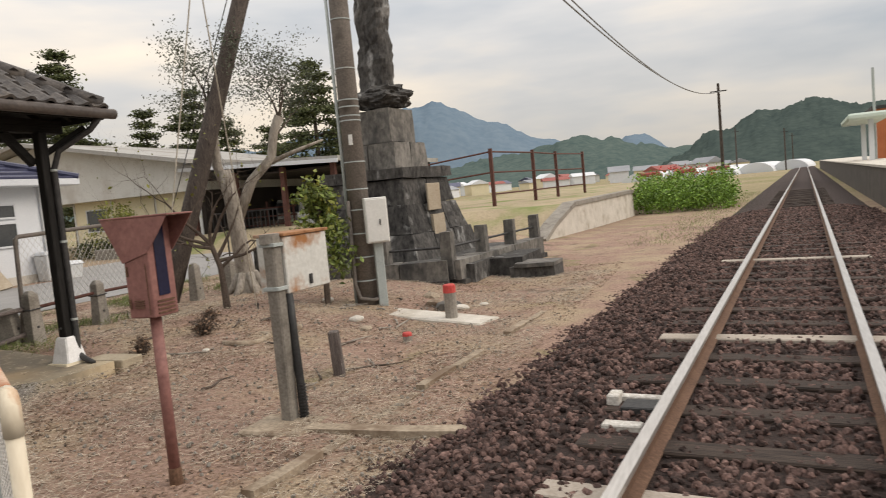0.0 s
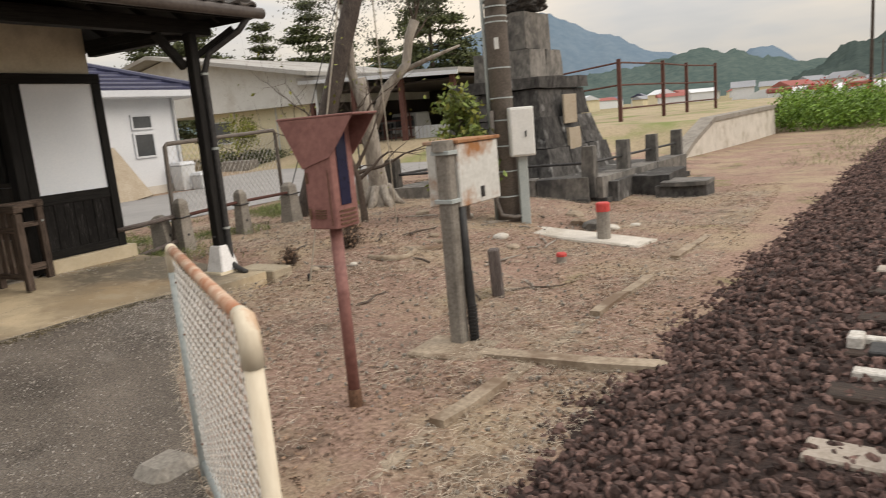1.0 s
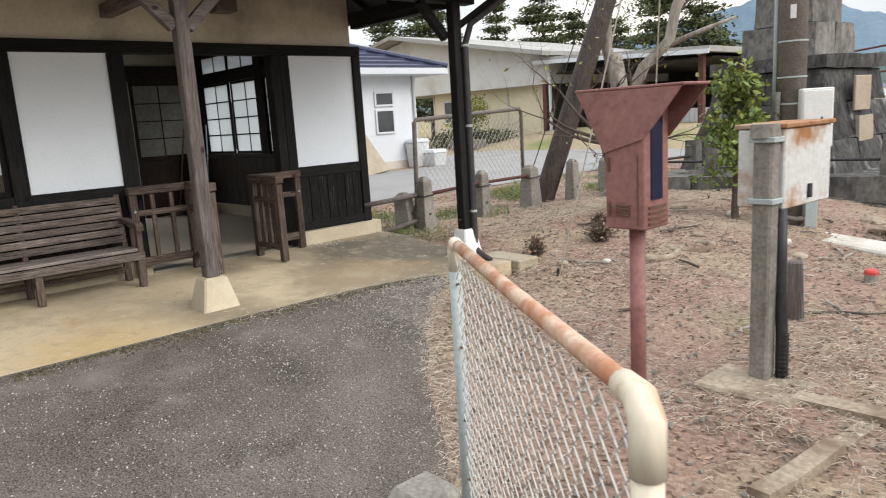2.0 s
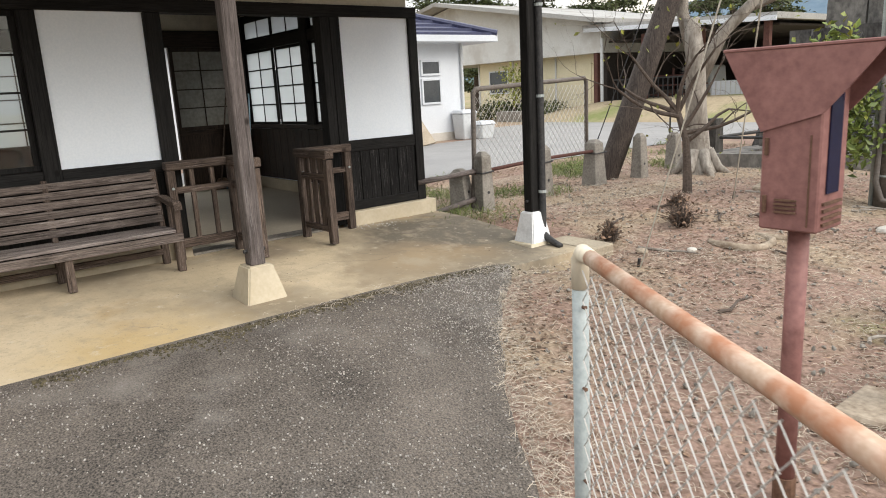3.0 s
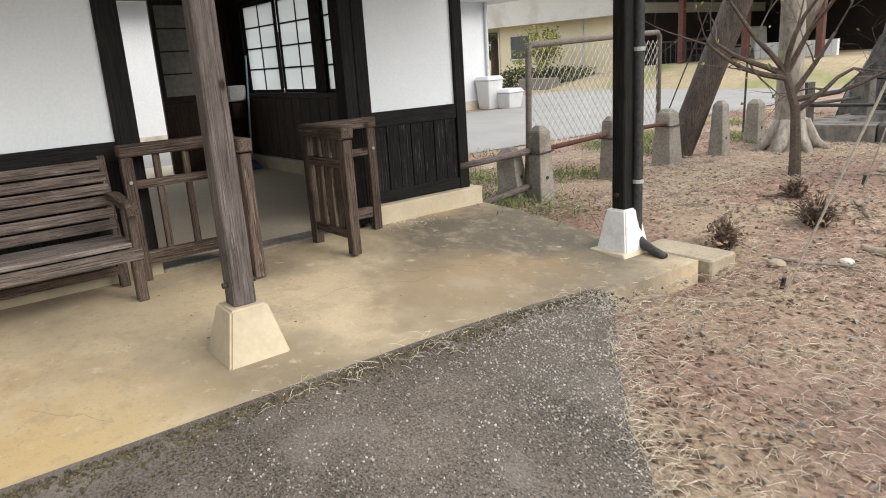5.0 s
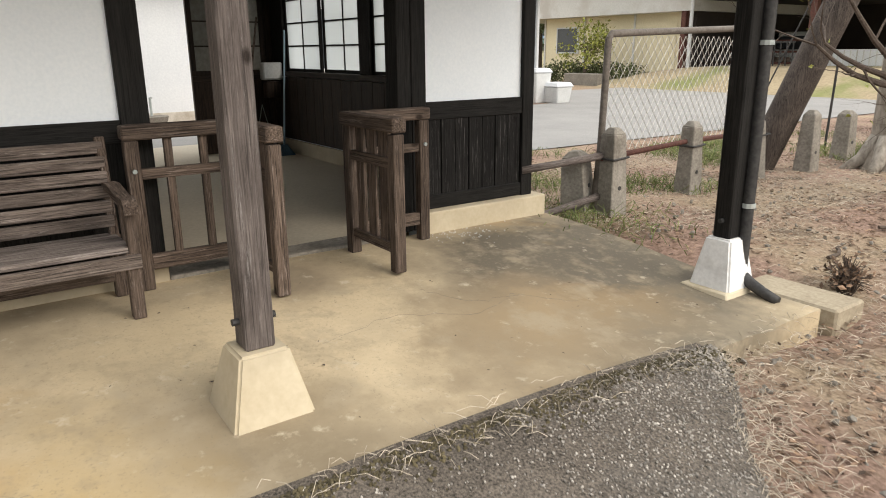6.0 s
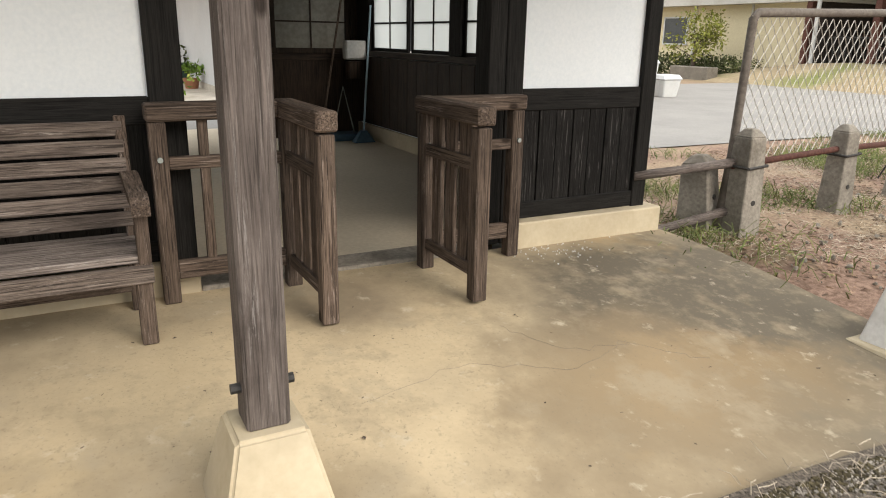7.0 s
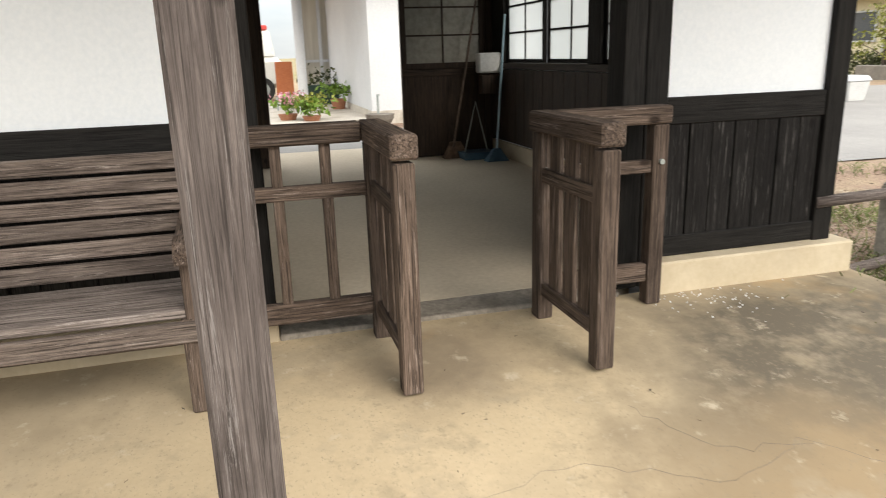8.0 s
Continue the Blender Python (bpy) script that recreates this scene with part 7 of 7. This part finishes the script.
for k in range(5):
    gh = thing("greenhouse", "long pale plastic greenhouse in the fields", "greenhouse", pose(-4 + k * 6.5 - 6, 150 + 6 * k, -0.4, 0, 0, 82), "greenhouses")
    bm = bmesh.new()
    rings = []
    for x in (-22, 22):
        rings.append([bm.verts.new((x, 3.2 * math.cos(math.pi * i / 10), 2.0 * math.sin(math.pi * i / 10))) for i in range(11)])
    for i in range(10):
        bm.faces.new((rings[0][i], rings[0][i + 1], rings[1][i + 1], rings[1][i]))
    bm.faces.new(rings[0])
    bm.faces.new(rings[1][::-1])
    part("cover", bm, M["far_white"], gh)
for k in range(3):
    ft = thing("red_tractor_shed", "low red-roofed shed in the fields", "shed", pose(-11 + k * 5.5, 125 + 6 * k, -0.3, 0, 0, 10))
    part("wall", box(-1.6, 1.6, -1.2, 1.2, 0, 1.1), M["far_white"], ft)
    part("roof", box(-1.8, 1.8, -1.4, 1.4, 1.1, 1.9), M["far_red"], ft, bevel=0.2)


def far_pole(x, y, h):
    t = thing("utility_pole", "slim dark utility pole far along the track", "utility pole", pose(x, y, -0.35), "far utility poles")
    part("shaft", tube([(0, 0, -0.3), (0, 0, h)], [0.16, 0.11], 8), M["lean_pole"], t)
    part("cross_arm", bar((-0.7, 0, h - 0.7), (0.7, 0, h - 0.7), 0.1, 0.1), M["iron_dark"], t)
    return t


far_pole(0.55, 69.0, 9.2)
far_pole(3.4, 150, 9.0)
far_pole(12.0, 150, 8.0)
far_pole(18.5, 210, 9.0)
for dx, z0, z1 in ((-0.35, 8.15, 8.05), (0.15, 8.15, 7.6)):
    pts = []
    for k in range(49):
        u = k / 48
        pts.append((0.55 + dx - (5.2 + dx) * u, 69 - 59.5 * u, z0 + (z1 - z0) * u - 4 * 1.75 * u * (1 - u)))
    single("overhead_wire", tube(pts, 0.026, 6), M["grey_wire"], "grey overhead wire between the poles", "wire", "overhead wires", smooth=True)

# ---- litter on the earth, loose grit on the asphalt, tufts of grass ----
rg = np.random.default_rng(90)


def bare(x, y):
    """True where open earth lies: not under the slab, asphalt, ballast or monument."""
    if x < -5.7 and y < 5.95 or y < 4.95 and x < asphalt_edge(y) + 0.04:
        return False
    return x < track_x(y) - 2.1


cs = []
while len(cs) < 36000:
    x, y = rg.uniform(-10.2, -1.5), 2.4 + 12 * rg.random() ** 1.5
    if bare(x, y) and noise.noise((x * 0.7, y * 0.7, 8)) + 0.35 * noise.noise((x * 2.5, y * 2.5, 1)) > rg.uniform(-0.55, 0.35):
        cs.append((x, y, ground_z(x, y) + 0.035 * noise.noise((x * 1.3, y * 1.3, 0)) + 0.018 * noise.noise((x * 4, y * 4, 3)) + 0.008))
lv = leaves("leaf_litter", cs, (0.02, 0.02, 0.004), 1, 0.021, M["dead_leaf"], 91, 0.75)
tagged(lv, "scattered dry brown leaves on the earth", "leaf litter", kind="stuff")


def strands(name, spots, length, r, material, seed, lift=0.012, upright=0.0):
    rg_ = np.random.default_rng(seed)
    vs, fs = [], []
    for x, y, z in spots:
        th, n_ = rg_.uniform(0, 6.28), length * rg_.uniform(0.4, 1.3)
        d = np.array([math.cos(th), math.sin(th), upright * rg_.uniform(0.5, 1.5)])
        side_ = np.array([-math.sin(th), math.cos(th), 0]) * r
        p0 = np.array([x, y, z])
        p1 = p0 + d * n_ * 0.5 + np.array([0, 0, lift * rg_.uniform(0.3, 1.6)]) + side_ * rg_.uniform(-8, 8)
        p2 = p0 + d * n_ + np.array([0, 0, lift * 0.3])
        k = len(vs)
        up_ = np.array([0, 0, r * 1.2])
        for p in (p0, p1, p2):
            vs += [(p - side_).tolist(), (p + side_).tolist(), (p + up_).tolist()]
        for s_ in (0, 3):
            fs += [(k + s_, k + s_ + 1, k + s_ + 4, k + s_ + 3), (k + s_ + 1, k + s_ + 2, k + s_ + 5, k + s_ + 4), (k + s_ + 2, k + s_, k + s_ + 3, k + s_ + 5)]
    return soup(name, vs, fs, material)


spots = []
while len(spots) < 34000:
    x, y = rg.uniform(-9.5, -1.6), 2.4 + 11 * rg.random() ** 1.6
    if bare(x, y) and noise.noise((x * 0.9, y * 0.9, 18)) > rg.uniform(-0.5, 0.4):
        spots.append((x, y, ground_z(x, y) + 0.03 * noise.noise((x * 1.3, y * 1.3, 0)) + 0.012))
for k in range(230):
    y = rg.uniform(2.9, 5.7)
    x = -5.72 + rg.normal() * 0.06
    spots.append((x, y, max(slab_z(x, y) + 0.006 if x < -5.70 else -1, ground_z(x, y) + (0.05 if y < 4.9 else 0.015))))
for k in range(1500):
    y = rg.uniform(2.4, 4.9)
    x = asphalt_edge(y) + abs(rg.normal()) * 0.14 - 0.05
    spots.append((x, y, ground_z(x, y) + 0.04))
tagged(strands("straw_litter", spots, 0.075, 0.0012, M["straw"], 92), "scattered dry straw and grass stems", "straw", kind="stuff")

grit = []
for k in range(15000):
    y = rg.uniform(1.2, 4.9)
    x = -5.75 + (asphalt_edge(y) + 5.75) * rg.random()
    if noise.noise((x * 1.1, y * 1.1, 30)) > rg.uniform(-0.5, 0.3):
        grit.append((x, y, ground_z(x, y) + 0.046 + rg.uniform(-0.001, 0.003), rg.uniform(0.002, 0.0065)))
tagged(stones("asphalt_grit", grit, surface("pale_loose_grit", (0.10, 0.09, 0.08), (0.52, 0.48, 0.43), 9, fine=30, rough=0.95, vary=0.4, island=True)), "loose pale grit on the asphalt", "grit", kind="stuff")
crumb = []
for k in range(2600):
    y = rg.uniform(1.6, 4.9)
    w = 0.03 + 0.09 * max(0.0, 0.3 + noise.noise((y * 2.2, 3.0, 1.0)) + 0.6 * noise.noise((y * 7.0, 5.0, 1.0)))
    x = -5.75 + abs(rg.normal()) * w
    crumb.append((x, y, ground_z(x, y) + 0.046, rg.uniform(0.003, 0.011)))
tagged(stones("edge_crumbs", crumb, surface("mossy_earth_crumbs", (0.035, 0.03, 0.018), (0.14, 0.115, 0.065), 4, fine=30, rough=0.98, vary=0.4, island=True)), "dark mossy earth crumbs along the porch floor edge", "crumbs", kind="stuff")
peb = []
for k in range(2600):
    x, y = rg.uniform(-8.5, -1.6), 2.4 + 9 * rg.random() ** 1.4
    if bare(x, y):
        peb.append((x, y, ground_z(x, y) + 0.006, rg.uniform(0.005, 0.022)))
tagged(stones("yard_pebbles", peb, M["concrete"]), "scattered grey pebbles on the earth", "pebbles", kind="stuff")
gr = []
while len(gr) < 5000:
    x, y = rg.uniform(-10.5, -7.6), rg.uniform(5.6, 14)
    if noise.noise((x * 0.8, y * 0.8, 40)) > rg.uniform(0.0, 0.5):
        gr.append((x, y, 0.0))
for k in range(2500):
    y = rg.uniform(17, 45)
    gr.append((track_x(y) - 2.9 + rg.normal() * 0.5, y, -0.28))
for k in range(500):
    gr.append((-7.8 + rg.normal() * 0.4, 6.05 + rg.normal() * 0.3, 0.0))
tagged(strands("grass_tufts", gr, 0.07, 0.003, M["grass"], 94, 0.02, 0.9), "thin green grass tufts", "grass", kind="stuff")


# leaf specks and hairline cracks on the porch floor
sp_ = []
for k in range(60):
    x, y = rg.uniform(-7.6, -5.85), rg.uniform(2.2, 5.6)
    sp_.append((x, y, slab_z(x, y) + 0.007))
lv = leaves("floor_litter", sp_, (0.01, 0.01, 0.001), 1, 0.009, M["twig"], 97, 0.85)
tagged(lv, "a few small dark leaf bits on the porch floor", "leaf litter", kind="stuff")
crumbs = [(rg.normal() * 0.10 - 7.62, 4.95 + rg.normal() * 0.12, 0.083, rg.uniform(0.002, 0.0055)) for _ in range(90)]
tagged(stones("plaster_crumbs", crumbs, M["white_paint"]), "white plaster crumbs below the plank wall", "crumbs", kind="stuff")


def crack(points):
    pts, rgc = [], np.random.default_rng(int(points[0][1] * 100))
    for (x0, y0), (x1, y1) in zip(points, points[1:]):
        for k in range(7):
            u = k / 7
            x, y = x0 + (x1 - x0) * u + rgc.normal() * 0.012, y0 + (y1 - y0) * u + rgc.normal() * 0.012
            pts.append((x, y, slab_z(x, y) + 0.0012))
    single("floor_crack", tube(pts, 0.0005, 4), M["concrete"], "hairline crack in the concrete floor", "crack")


crack([(-6.62, 3.45), (-6.72, 3.9), (-6.55, 4.25), (-6.66, 4.55), (-6.40, 4.85)])
crack([(-6.95, 4.15), (-6.70, 4.30), (-6.62, 4.62)])
crack([(-6.35, 2.2), (-6.0, 2.45)])
